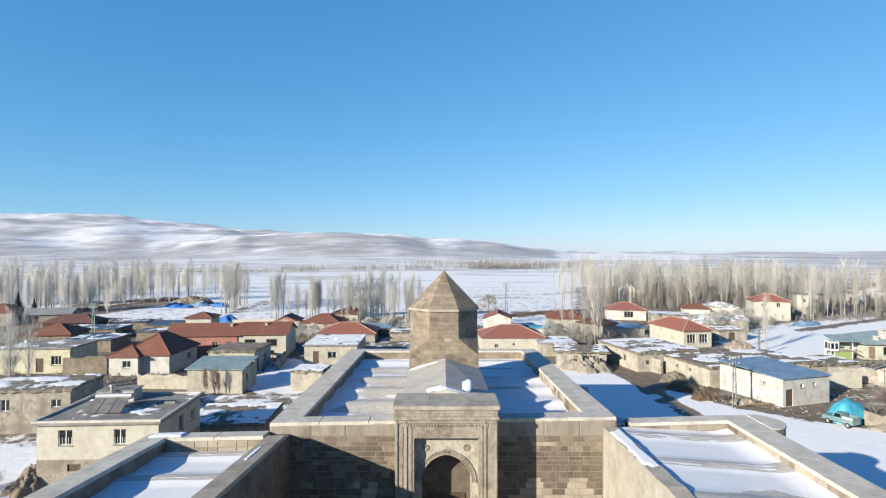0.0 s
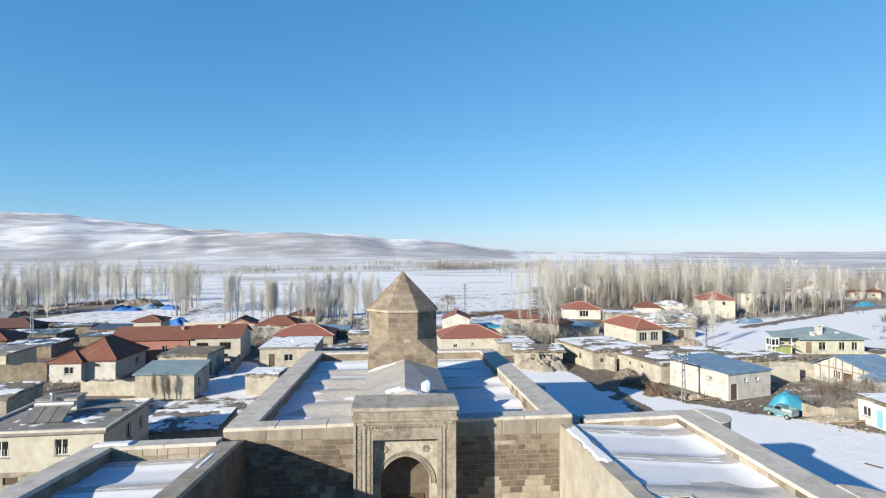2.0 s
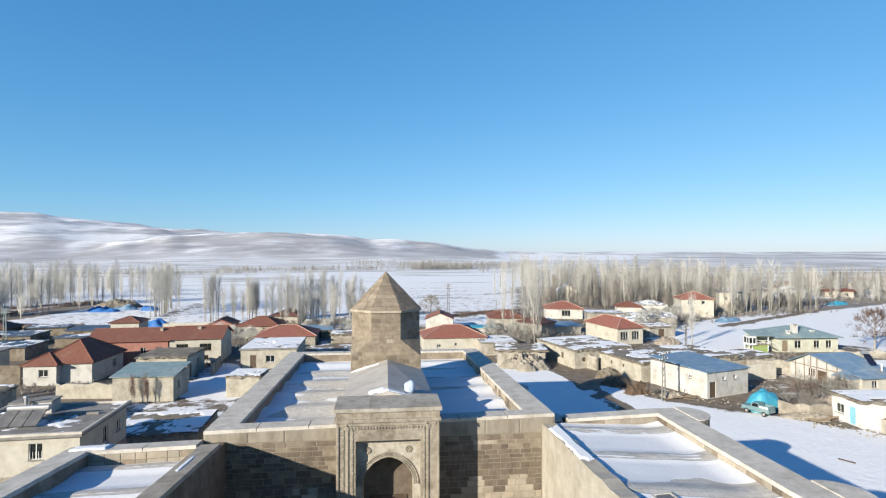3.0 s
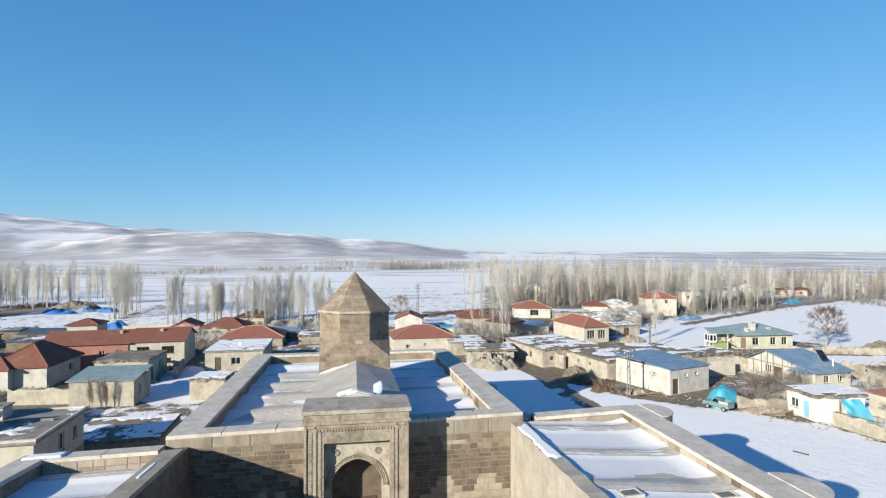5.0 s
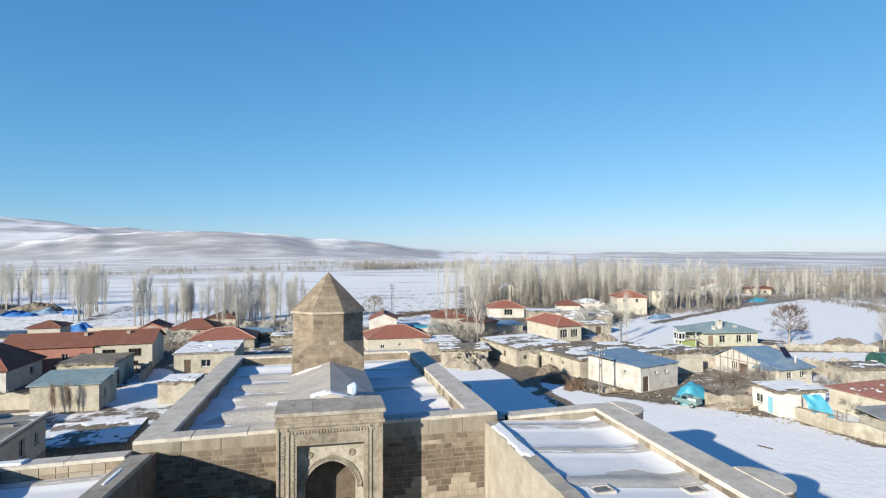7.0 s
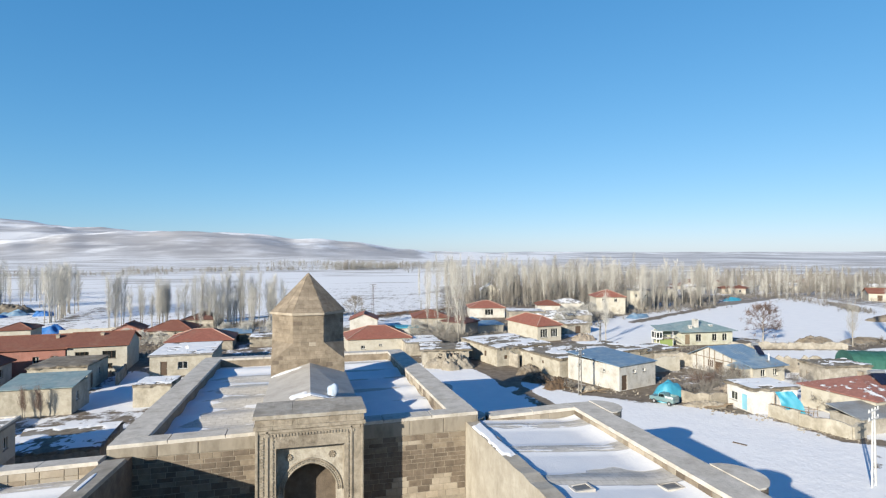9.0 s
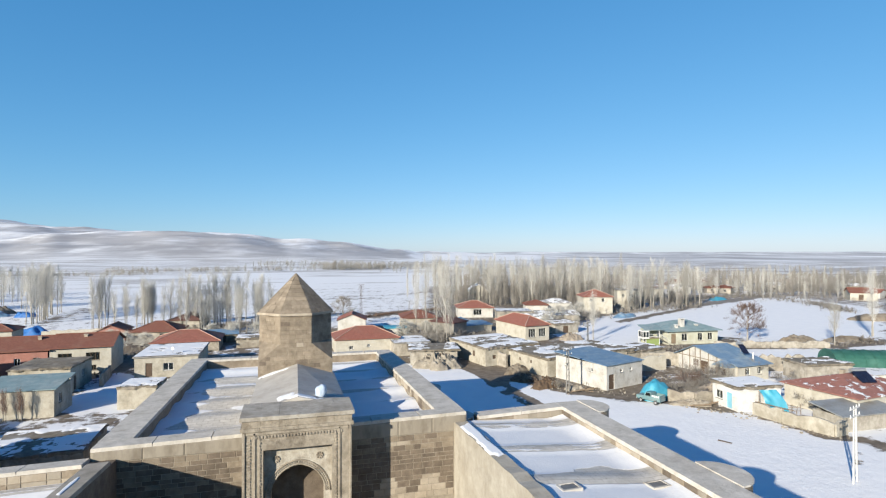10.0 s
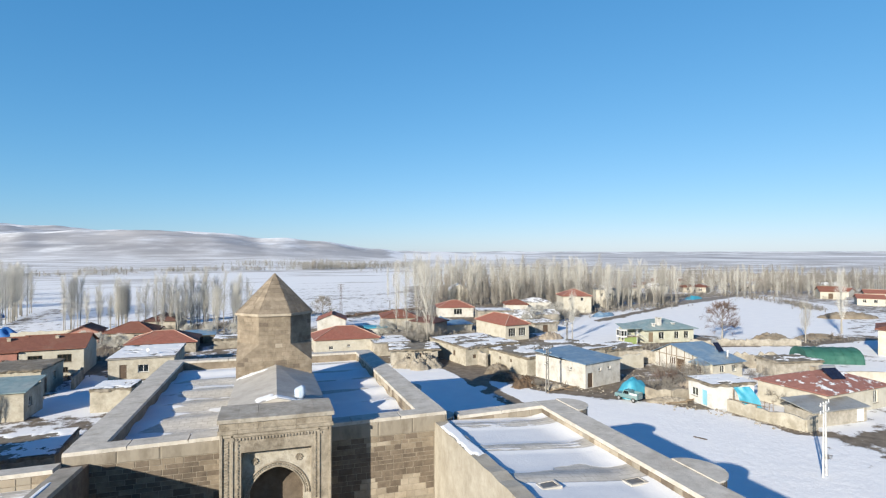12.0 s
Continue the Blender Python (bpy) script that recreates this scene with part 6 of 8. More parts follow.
for k, (x, y, hh, ww) in enumerate(((56.0, 66.0, 2.6, 3.2), (59.5, 66.5, 3.0, 3.4), (62.0, 64.0, 2.6, 3.0), (63.5, 52.6, 2.6, 3.0), (73.0, 66.0, 3.0, 3.0), (124.0, 92.0, 2.4, 2.6), (-75.0, 84.0, 2.0, 2.4), (-68.0, 84.5, 2.2, 2.6))):
    round_tree(x, y, hh, ww, 40 + k, TWIG_GREY if k < 5 else BRUSH, "tangle of brown brushwood and bare shrubs", 0.05, "shrub", 2, 0.8)


# ---- yard walls, heaps, sheds ----
def yard_wall(pts, h, label, material=RUBBLE, thick=0.45, seed=1, snow=False, wear=0.18):
    """A rubble yard wall with an uneven top along a line of points."""
    ob = thing("yard_wall", label, "wall")
    bm = bmesh.new()
    rnd = random.Random(seed)
    top_line = []
    for (x0, y0), (x1, y1) in zip(pts, pts[1:]):
        d = Vector((x1 - x0, y1 - y0, 0))
        n = max(2, int(d.length / 0.7))
        nr = Vector((-d.y, d.x, 0)).normalized() * (thick / 2)
        prev = None
        for i in range(n + 1):
            p = Vector((x0, y0, 0)) + d * (i / n)
            z = h + rnd.uniform(-wear, wear) + 0.3 * wear * math.sin(i * 0.6 + seed)
            row = [bm.verts.new((p - nr * 1.1).to_tuple()[:2] + (-0.1,)), bm.verts.new((p - nr * 0.8).to_tuple()[:2] + (z,)),
                   bm.verts.new((p + nr * 0.8).to_tuple()[:2] + (z + rnd.uniform(-0.05, 0.05),)), bm.verts.new((p + nr * 1.1).to_tuple()[:2] + (-0.1,))]
            top_line.append((p, z))
            if prev:
                for q in range(3):
                    bm.faces.new((prev[q], prev[q + 1], row[q + 1], row[q]))
            else:
                bm.faces.new(row)
            prev = row
        bm.faces.new(prev)
    part("masonry", bm, material, ob)
    return ob


yard_wall([(-45.0, 79.6), (-36.6, 79.0)], 2.0, "low tan mud wall of a yard", TAN, seed=2)
yard_wall([(-62.0, 88.0), (-55.2, 88.6)], 2.9, "dark mud wall beside the yellow house", MUD, seed=3)
yard_wall([(-57.2, 146.5), (-43.0, 146.5)], 2.0, "long low cream wall by the snowy field", CREAM, seed=4)
yard_wall([(55.2, 54.6), (55.6, 50.8), (57.0, 45.6), (59.0, 45.9)], 1.5, "yellowish stone wall along the lane", TAN, seed=5)
yard_wall([(49.0, 62.8), (51.5, 60.6), (54.1, 60.4)], 1.5, "cream stone wall with rubble at its foot", RUBBLE, seed=6, wear=0.3)
yard_wall([(86.3, 95.6), (98.0, 92.0), (109.5, 88.6)], 1.3, "low old wall beside the snowy field", ADOBE, seed=7, wear=0.25)
yard_wall([(36.0, 88.6), (34.6, 92.8)], 2.4, "crumbling mud wall", ADOBE, seed=8)
yard_wall([(-29.2, 99.5), (-28.2, 92.0)], 1.8, "low wall beside the lane", RUBBLE, seed=9)
yard_wall([(60.0, 84.0), (66.0, 82.6), (66.5, 79.0)], 2.2, "mud wall of a yard", ADOBE, seed=10)
yard_wall([(62.0, 80.0), (55.0, 79.6), (52.0, 80.2)], 2.4, "pale mud wall with a small opening", CREAM, seed=12)
yard_wall([(76.0, 60.6), (88.0, 56.5), (100.0, 52.0)], 2.4, "long cream yard wall", CREAM, seed=13, wear=0.05)
yard_wall([(76.5, 74.5), (84.0, 72.5)], 2.6, "ruined mud wall", ADOBE, seed=14, wear=0.5)


yard_wall([(-108.0, 143.0), (-92.0, 148.0), (-78.0, 150.0)], 1.5, "dark mud wall of a farmyard", MUD, seed=21, wear=0.3)
yard_wall([(-80.0, 128.0), (-66.0, 131.0)], 1.6, "dark mud wall of a farmyard", MUD, seed=22, wear=0.3)
yard_wall([(-92.0, 121.0), (-80.0, 119.5), (-72.0, 117.0)], 1.8, "dark mud wall of a farmyard", MUD, seed=23, wear=0.3)
yard_wall([(-62.0, 118.0), (-56.0, 112.0)], 2.2, "dark mud wall of a farmyard", MUD, seed=24, wear=0.3)


def mound(name, label, x, y, rx, ry, h, material, seed, yaw=0.0, rough=0.35):
    bm = bmesh.new()
    heap(bm, rx, ry, h, seed, rough=rough)
    ob = tagged(part(name, bm, material, None, m=pose(x, y, 0, 0, 0, yaw), smooth=True), label, "heap")
    return ob


mound("dung_mound", "dark brown heap of dung and straw", 36.8, 75.0, 3.2, 2.0, 1.1, DUNG, 1, 40, 0.6)
mound("dung_mound", "dark brown heap of dung and straw", 35.0, 79.0, 2.4, 1.8, 0.8, DUNG, 2, 10, 0.6)
mound("straw_mound", "grey-brown heap of straw", 36.4, 84.8, 2.8, 1.8, 1.0, MUD, 3, 20, 0.6)
mound("rubble_mound", "brown heap of fallen mud wall", 24.2, 91.6, 4.4, 2.4, 2.0, RUBBLE, 4, -18, 0.75)
mound("earth_mound", "low brown heap of earth by the field", 110.5, 97.0, 5.0, 2.2, 1.3, MUD, 5)
mound("earth_mound", "low brown heap of earth by the field", 122.0, 95.0, 6.0, 2.0, 1.0, MUD, 6)
mound("earth_mound", "dark mound in the snowy field", 169.0, 121.0, 9.0, 3.5, 1.8, MUD, 7, -20)
mound("haystack", "greyish stack of hay beside blue tarpaulins", -98.0, 212.0, 9.0, 3.0, 2.7, STRAW, 8, 0, 0.4)
mound("rubble_mound", "stones and rubbish at the foot of a wall", 51.0, 60.0, 2.4, 0.9, 0.7, RUBBLE, 9, -20, 0.7)
mound("wood_heap", "heap of brushwood in a yard", 57.5, 63.4, 3.6, 2.2, 1.4, BRUSH, 10, 0, 0.7)
mound("rubble_mound", "stones scattered by the barn", 40.2, 71.4, 1.6, 0.9, 0.6, RUBBLE, 11, 0, 0.7)
mound("haystack", "round bush-like haystack by the field", 62.0, 113.4, 2.6, 2.0, 1.4, BRUSH, 13, 0, 0.7)


def tarp_mound(label, x, y, rx, ry, h, material, seed, yaw=0.0, crumple=1.1):
    """A load under a tarpaulin: creased dome with a hem on the ground."""
    bm = bmesh.new()
    rnd = random.Random(seed)
    rings, seg = 14, 48
    rows = []
    for i in range(1, rings + 1):
        f = i / rings
        row = []
        for j in range(seg):
            a = 2 * math.pi * j / seg
            sq = (abs(math.cos(a)) ** 3 + abs(math.sin(a)) ** 3) ** (-1 / 3)
            fold = 1 + 0.035 * math.sin(j * 2.1 + seed) * f * f
            lump = noise.noise(Vector((math.cos(a) * f * 2.2, math.sin(a) * f * 2.2, seed * 3.7)))
            z = h * (1 - f ** 3.2) * (1 + crumple * lump) + 0.05 * math.sin(a * 5 + i)
            row.append(bm.verts.new((rx * f * sq * fold * math.cos(a), ry * f * sq * fold * math.sin(a), max(z, 0.0) if i < rings else -0.05)))
        rows.append(row)
    for r0, r1 in zip(rows, rows[1:]):
        for j in range(seg):
            bm.faces.new((r0[j], r1[j], r1[(j + 1) % seg], r0[(j + 1) % seg]))
    bm.faces.new(rows[0])
    return tagged(part("tarpaulin", bm, material, None, m=pose(x, y, 0, 0, 0, yaw), smooth=True), label, "tarpaulin")


tarp_mound("bright blue tarpaulin over a rounded load", 48.2, 64.3, 2.4, 1.6, 2.4, TARP_TEAL, 1, 10, 0.25)
tarp_mound("blue tarpaulins over stacked hay", -96.0, 197.0, 4.8, 2.2, 1.0, TARP_BLUE, 2)
tarp_mound("faded blue tarpaulins over stacked hay", -92.0, 203.0, 4.4, 2.5, 1.2, TARP_PALE, 12, 10)
tarp_mound("blue tarpaulins over stacked hay", -101.0, 203.0, 3.6, 2.2, 1.0, TARP_BLUE, 3, 20)
tarp_mound("blue tarpaulin over stacked hay", -82.5, 200.0, 3.0, 2.2, 1.1, TARP_BLUE, 4)
tarp_mound("blue tarpaulins over a load behind the hut", -60.5, 150.0, 4.6, 3.0, 2.2, TARP_BLUE, 21, -20, 0.6)
tarp_mound("blue tarpaulin by the trees", 100.4, 149.0, 5.0, 2.2, 1.0, TARP_PALE, 5, 25)
tarp_mound("turquoise tarpaulin beyond the field", 176.0, 193.0, 5.5, 2.4, 1.0, TARP_TEAL, 6, 20)
# added sheet: its blue imitates the shadow on the ground here
tarp_mound("low blue sheet standing in for ground shadow beside the red roof", 46.0, 152.0, 4.0, 3.0, 0.9, TARP_PALE, 8)


def draped_tarp():
    """A tarpaulin hung over a slanting frame in a yard, with poles."""
    ob = thing("tarpaulin_shelter", "turquoise tarpaulin hung over a pole frame", "shelter")
    n, m = 12, 10
    bm = bmesh.new()
    a, b, c, d = Vector((55.8, 54.4, 3.0)), Vector((57.6, 53.6, 3.15)), Vector((56.2, 53.6, 0.7)), Vector((58.5, 52.3, 0.25))
    g = []
    for j in range(m + 1):
        row = []
        for i in range(n + 1):
            u, v = i / n, j / m
            p = a.lerp(b, u).lerp(c.lerp(d, u), v)
            p += Vector((0.12 * math.sin(v * 9 + u * 4) * v, -0.3 * math.sin(v * 3.1) - 0.25 * noise.noise(Vector((u * 3.1, v * 2.3, 4))), 0.3 * noise.noise(Vector((u * 2.7, v * 2.9, 8))) * v))
            row.append(bm.verts.new(p))
        g.append(row)
    for j in range(m):
        for i in range(n):
            bm.faces.new((g[j][i], g[j][i + 1], g[j + 1][i + 1], g[j + 1][i]))
    part("tarpaulin", bm, TARP_TEAL, ob, smooth=True)
    for p, q in (((55.8, 54.4, 0), (55.8, 54.4, 3.0)), ((57.6, 53.6, 0), (57.6, 53.6, 3.15)), ((54.4, 53.6, 1.9), (58.3, 51.6, 1.0))):
        bm = bmesh.new()
        rod(bm, p, q, 0.06, 0.05, 6)
        part("pole", bm, WOOD, ob)


draped_tarp()


def green_tent():
    ob = thing("tunnel_shed", "dark green tarpaulin tunnel shed", "shed", pose(92.4, 73.4, 0, 0, 0, -24))
    bm = bmesh.new()
    prof = [(-3.2 * math.cos(math.pi * i / 12), 2.6 * math.sin(math.pi * i / 12) ** 0.8) for i in range(13)]
    for k in range(6):
        x0, x1 = k * 1.6, (k + 1) * 1.6
        for (y0, z0), (y1, z1) in zip(prof, prof[1:]):
            s0, s1 = (1 - 0.03 * (k % 2)), (1 - 0.03 * ((k + 1) % 2))
            bm.faces.new([bm.verts.new(p) for p in ((x0, 3.2 + y0, z0 * s0), (x1, 3.2 + y0, z0 * s1), (x1, 3.2 + y1, z1 * s1), (x0, 3.2 + y1, z1 * s0))])
    for x in (0.0, 9.6):
        bm.faces.new([bm.verts.new((x, 3.2 + y, z)) for y, z in prof])
    bmesh.ops.remove_doubles(bm, verts=bm.verts, dist=1e-3)
    part("cover", bm, TARP_GREEN, ob)
    for k in range(7):
        bm = bmesh.new()
        for (y0, z0), (y1, z1) in zip(prof, prof[1:]):
            rod(bm, (k * 1.6, 3.2 + y0 * 1.01, z0 * 1.01), (k * 1.6, 3.2 + y1 * 1.01, z1 * 1.01), 0.04, 0.04, 4)
        part("hoop", bm, TARP_GREEN, ob)


green_tent()

house("shed", "half-collapsed mud shed with a patchy snowy roof", (20.0, 94.6), -10, 8.4, 6.5, 2.7, ADOBE, "flat", EARTH_ROOF, eave=0.5, snow=0.35, openings=[("front", "dark", 4.0, 0.1, 2.6, 2.0)], seed=41, category="shed")
house("shed", "low shed with a snowy flat roof", (18.8, 104.0), 0, 7.0, 8.0, 2.4, ADOBE, "flat", CONCRETE, eave=0.2, snow=0.8, seed=42, category="shed")
house("shed", "low shed with a turquoise roof", (20.6, 126.0), -4, 5.0, 4.0, 2.4, WHITE, "flat", TARP_TEAL, eave=0.2, seed=43, category="shed")
house("house", "low house with a rusty red roof", (-127.0, 146.0), 10, 9.0, 9.0, 3.6, ADOBE, "hip", TILE_BROWN, 2.2, 0.4, seed=44)
house("house", "low house with a grey sheet roof", (-117.5, 150.0), 14, 12.0, 8.0, 2.6, CONCRETE, "gable", GREY_METAL, 1.5, 0.5, openings=[("front", "dark", 3.0, 0.2, 1.2, 2.0)], seed=45)
house("shed", "ramshackle dark shed with a rusty roof", (-99.0, 133.0), 6, 12.0, 7.0, 2.6, DARK_WOOD, "hip", TILE_DARK, 1.9, 0.5, openings=[("front", "dark", 3.0, 0.1, 2.4, 2.0)], seed=145, category="shed")
# farmyard sheds whose dark roof colour stands in for shade over this area
house("shed", "dark lean-to with a snowy, shade-dark roof", (-86.0, 139.0), 8, 9.0, 5.0, 2.0, MUD, "flat", SHADE_ROOF, eave=0.3, snow=0.3, openings=[("front", "dark", 2.0, 0.1, 2.2, 1.7)], seed=146, category="shed")
house("shed", "dark lean-to with a shade-dark roof in a yard", (-74.0, 134.0), -4, 8.0, 5.0, 2.0, MUD, "shed", SHADE_ROOF, 0.6, 0.3, openings=[("front", "dark", 2.0, 0.1, 2.2, 1.7)], seed=147, category="shed")
house("shed", "low dark byre with a patchy roof", (-70.0, 123.0), 4, 8.0, 5.0, 1.9, MUD, "flat", SHADE_ROOF, eave=0.3, snow=0.25, seed=148, category="shed")
house("shed", "low barn with a shade-dark roof", (-90.0, 124.0), 4, 14.0, 8.0, 2.2, MUD, "flat", SHADE_ROOF, eave=0.3, snow=0.35, seed=46, category="shed")
house("shed", "low barn with a dark flat roof", (-76.0, 108.0), 4, 9.0, 8.0, 2.4, MUD, "flat", SHADE_ROOF, eave=0.3, snow=0.35, seed=47, category="shed")
house("shed", "flat mud-roofed shed between the houses", (57.0, 84.0), 12, 10.0, 6.0, 2.4, ADOBE, "flat", EARTH_ROOF, eave=0.2, snow=0.45, seed=48, category="shed")
house("shed", "long low shed with a snowy roof", (66.0, 140.0), -14, 12.0, 7.0, 2.6, ADOBE, "gable", GREY_SNOW, 1.0, 0.3, seed=49, category="shed")
house("shed", "low shed with a snowy roof", (58.0, 150.0), -14, 10.0, 7.0, 2.8, ADOBE, "flat", CONCRETE, eave=0.3, snow=0.8, seed=50, category="shed")
house("house", "low house with a red roof among the trees", (84.0, 172.0), -17, 9.0, 8.0, 2.8, WHITE, "hip", GREY_SNOW, 1.5, 0.4, seed=51)
house("house", "far house with a rusty red roof", (229.0, 176.0), -38, 9.5, 8.0, 3.2, CREAM, "gable", TILE_BROWN, 2.0, 0.5, openings=[("front", "dark", 3.0, 0.1, 1.8, 2.4)], seed=52)
house("house", "far white house beyond the field", (244.0, 158.0), -40, 10.0, 8.0, 3.0, WHITE, "flat", CONCRETE, eave=0.3, snow=0.7, seed=53)
house("house", "far cream house beyond the field", (150.0, 208.0), -35, 8.0, 8.0, 4.2, CREAM, "flat", CONCRETE, eave=0.3, seed=54)
house("house", "far white house among trees", (205.0, 262.0), -35, 9.0, 8.0, 3.8, WHITE, "hip", TILE_BROWN, 1.5, 0.4, seed=55)
house("house", "far white house among trees", (236.0, 290.0), -35, 9.0, 8.0, 3.8, WHITE, "hip", TILE_RED, 1.5, 0.4, seed=56)
house("house", "pinkish two-storey house among the poplars", (113.0, 172.0), -25, 7.5, 8.0, 6.6, CREAM, "flat", CONCRETE, eave=0.3, openings=[("front", W, 1.5, 4.2, 1.0, 1.2), ("front", W, 4.5, 4.2, 1.0, 1.2)], seed=57)
house("shed", "low mud shed with a snowy top", (77.0, 66.0), -8, 8.0, 5.0, 2.6, ADOBE, "flat", EARTH_ROOF, eave=0.2, snow=0.2, seed=58, category="shed")


# ---- poles, vehicle, roof gear ----
def lattice_pole(x, y, h, material, label, w=0.45, yaw=0.0, arms=2):
    ob = thing("power_pole", label, "pole", pose(x, y, 0, 0, 0, yaw))
    for s in (-1, 1):
        bm = bmesh.new()
        prism(bm, [(s * w - 0.07, -0.07, -0.3), (s * w + 0.07, -0.07, -0.3), (s * w + 0.07, 0.07, -0.3), (s * w - 0.07, 0.07, -0.3)],
              [(s * w * 0.55 - 0.05, -0.05, h), (s * w * 0.55 + 0.05, -0.05, h), (s * w * 0.55 + 0.05, 0.05, h), (s * w * 0.55 - 0.05, 0.05, h)])
        part("post", bm, material, ob)
    k = int(h / 0.8)
    for i in range(k):
        z0, z1 = h * (i + 0.5) / k, h * (i + 1) / k
        wa, wb = w * (1 - 0.45 * z0 / h), w * (1 - 0.45 * z1 / h)
        bm = bmesh.new()
        rod(bm, (-wa, 0, z0), (wb, 0, z1), 0.03, 0.03, 4)
        part("brace", bm, material, ob)
    for i in range(arms):
        z = h - 0.15 - i * 0.7
        bm = bmesh.new()
        box(bm, -1.1, -0.05, z, 1.1, 0.05, z + 0.1)
        arm = part("crossarm", bm, material, ob)
        for s in (-1.0, -0.35, 0.35, 1.0):
            bm = bmesh.new()
            rod(bm, (s, 0, z + 0.1), (s, 0, z + 0.3), 0.05, 0.035, 6)
            part("insulator", bm, FRAME_WHITE, arm)


lattice_pole(47.3, 36.0, 6.6, POLE_PALE, "pale concrete lattice power pole in the snow", 0.42, 20)
lattice_pole(38.0, 70.3, 6.2, CONCRETE, "weathered lattice power pole beside the barn", 0.4, 30)
lattice_pole(20.7, 176.0, 10.0, DARK_WOOD, "dark power pole with crossarms in the snowy field", 0.34, 0, 3)
lattice_pole(35.2, 168.6, 5.0, CONCRETE, "small distant power pole", 0.2, 0, 1)
lattice_pole(-78.3, 120.6, 8.6, TEAL_METAL, "greenish lattice power pole", 0.35, 0, 2)
lattice_pole(61.0, 104.0, 5.2, CONCRETE, "weathered lattice power pole by the field", 0.3, 30, 2)


def pickup(x, y, yaw):
    """An old pickup truck: body, cab with windows, bed sides, wheels."""
    ob = thing("pickup_truck", "old pale turquoise pickup truck parked in the mud", "truck", pose(x, y, 0, 0, 0, yaw) @ Matrix.Diagonal((0.8, 0.86, 0.9, 1)))
    bm = bmesh.new()
    side = [(-2.1, 0.55), (-2.1, 0.95), (-1.95, 1.05), (2.0, 1.05), (2.1, 0.95), (2.1, 0.5)]
    prism(bm, [(u, -0.85, z) for u, z in side], [(u, 0.85, z) for u, z in side])
    part("body", bm, CAR_PAINT, ob)
    bm = bmesh.new()
    cab = [(-0.75, 1.05), (-0.5, 1.62), (0.45, 1.65), (0.6, 1.05)]
    prism(bm, [(u, -0.8 + (z - 1.05) * 0.16, z) for u, z in cab], [(u, 0.8 - (z - 1.05) * 0.16, z) for u, z in cab])
    cabin = part("cab", bm, CAR_PAINT, ob)
    for s in (-1, 1):
        bm = bmesh.new()
        q = [(-0.55, 1.12), (-0.38, 1.54), (0.36, 1.56), (0.46, 1.12)]
        prism(bm, [(u, s * (0.805 - (z - 1.05) * 0.16), z) for u, z in q], [(u, s * (0.815 - (z - 1.05) * 0.16), z) for u, z in q])
        part("side_window", bm, GLASS, cabin)
    for s in (-1, 1):
        bm = bmesh.new()
        box(bm, 0.62, s * 0.82 - 0.03, 1.05, 2.08, s * 0.82 + 0.03, 1.42)
        bed = part("bed_side", bm, CAR_PAINT, ob)
        for k in range(4):
            bm = bmesh.new()
            box(bm, 0.72 + k * 0.34, s * 0.865 - 0.012, 1.12, 0.96 + k * 0.34, s * 0.865 + 0.012, 1.36)
            part("bed_panel", bm, FRAME_WHITE, bed)
    bm = bmesh.new()
    box(bm, 2.02, -0.78, 1.05, 2.08, 0.78, 1.42)
    part("tailgate", bm, CAR_PAINT, ob)
    bm = bmesh.new()
    box(bm, -2.22, -0.8, 0.42, -2.08, 0.8, 0.58, 0.03)
    part("bumper", bm, STEEL, ob)
    for s in (-1, 1):
        bm = bmesh.new()
        rod(bm, (-2.14, s * 0.6, 0.8), (-2.09, s * 0.6, 0.8), 0.11, 0.11, 10)
        part("headlight", bm, GLASS, ob)
        for u in (-1.3, 1.35):
            bm = bmesh.new()
            rod(bm, (u, s * 0.66, 0.34), (u, s * 0.9, 0.34), 0.34, 0.34, 16)
            wheel = part("wheel", bm, RUBBER, ob)
            bm = bmesh.new()
            rod(bm, (u, s * 0.9, 0.34), (u, s * 0.915, 0.34), 0.19, 0.17, 12)
            part("rim", bm, STEEL, wheel)


pickup(46.2, 62.6, -66)


def solar_heater(x, y, z, yaw, panels, tilt, label):
    """A solar water heater: collectors on a tilted stand, with a tank."""
    ob = thing("solar_water_heater", label, "solar heater", pose(x, y, z, 0, 0, yaw))
    for k in range(panels):
        bm = bmesh.new()
        u = k * 1.05
        c, s = math.cos(radians(tilt)) * 1.9, math.sin(radians(tilt)) * 1.9
        prism(bm, [(u, 0, 0.12), (u + 0.98, 0, 0.12), (u + 0.98, c, 0.12 + s), (u, c, 0.12 + s)], [(u, -0.05, 0.2), (u + 0.98, -0.05, 0.2), (u + 0.98, c - 0.05, 0.2 + s), (u, c - 0.05, 0.2 + s)])
        pan = part("collector", bm, SOLAR if x > 0 else DUSTY, ob)
        bm = bmesh.new()
        rod(bm, (u + 0.5, c, 0), (u + 0.5, c, 0.12 + s), 0.03, 0.03, 5)
        part("stand_leg", bm, STEEL, pan)
    bm = bmesh.new()
    rod(bm, (0, c + 0.25, s + 0.25), (panels * 1.05, c + 0.25, s + 0.25), 0.27, 0.27, 12)
    part("tank", bm, STEEL, ob)


solar_heater(-31.6, 47.5, 5.66, 4, 3, 28, "solar water heater with dark collectors on the flat roof")
solar_heater(70.7, 71.9, 3.55, -8, 1, 40, "small solar water heater on the blue roof")
solar_heater(68.6, 51.2, 3.7, -8, 2, 34, "solar water heater on the rusty tile roof")


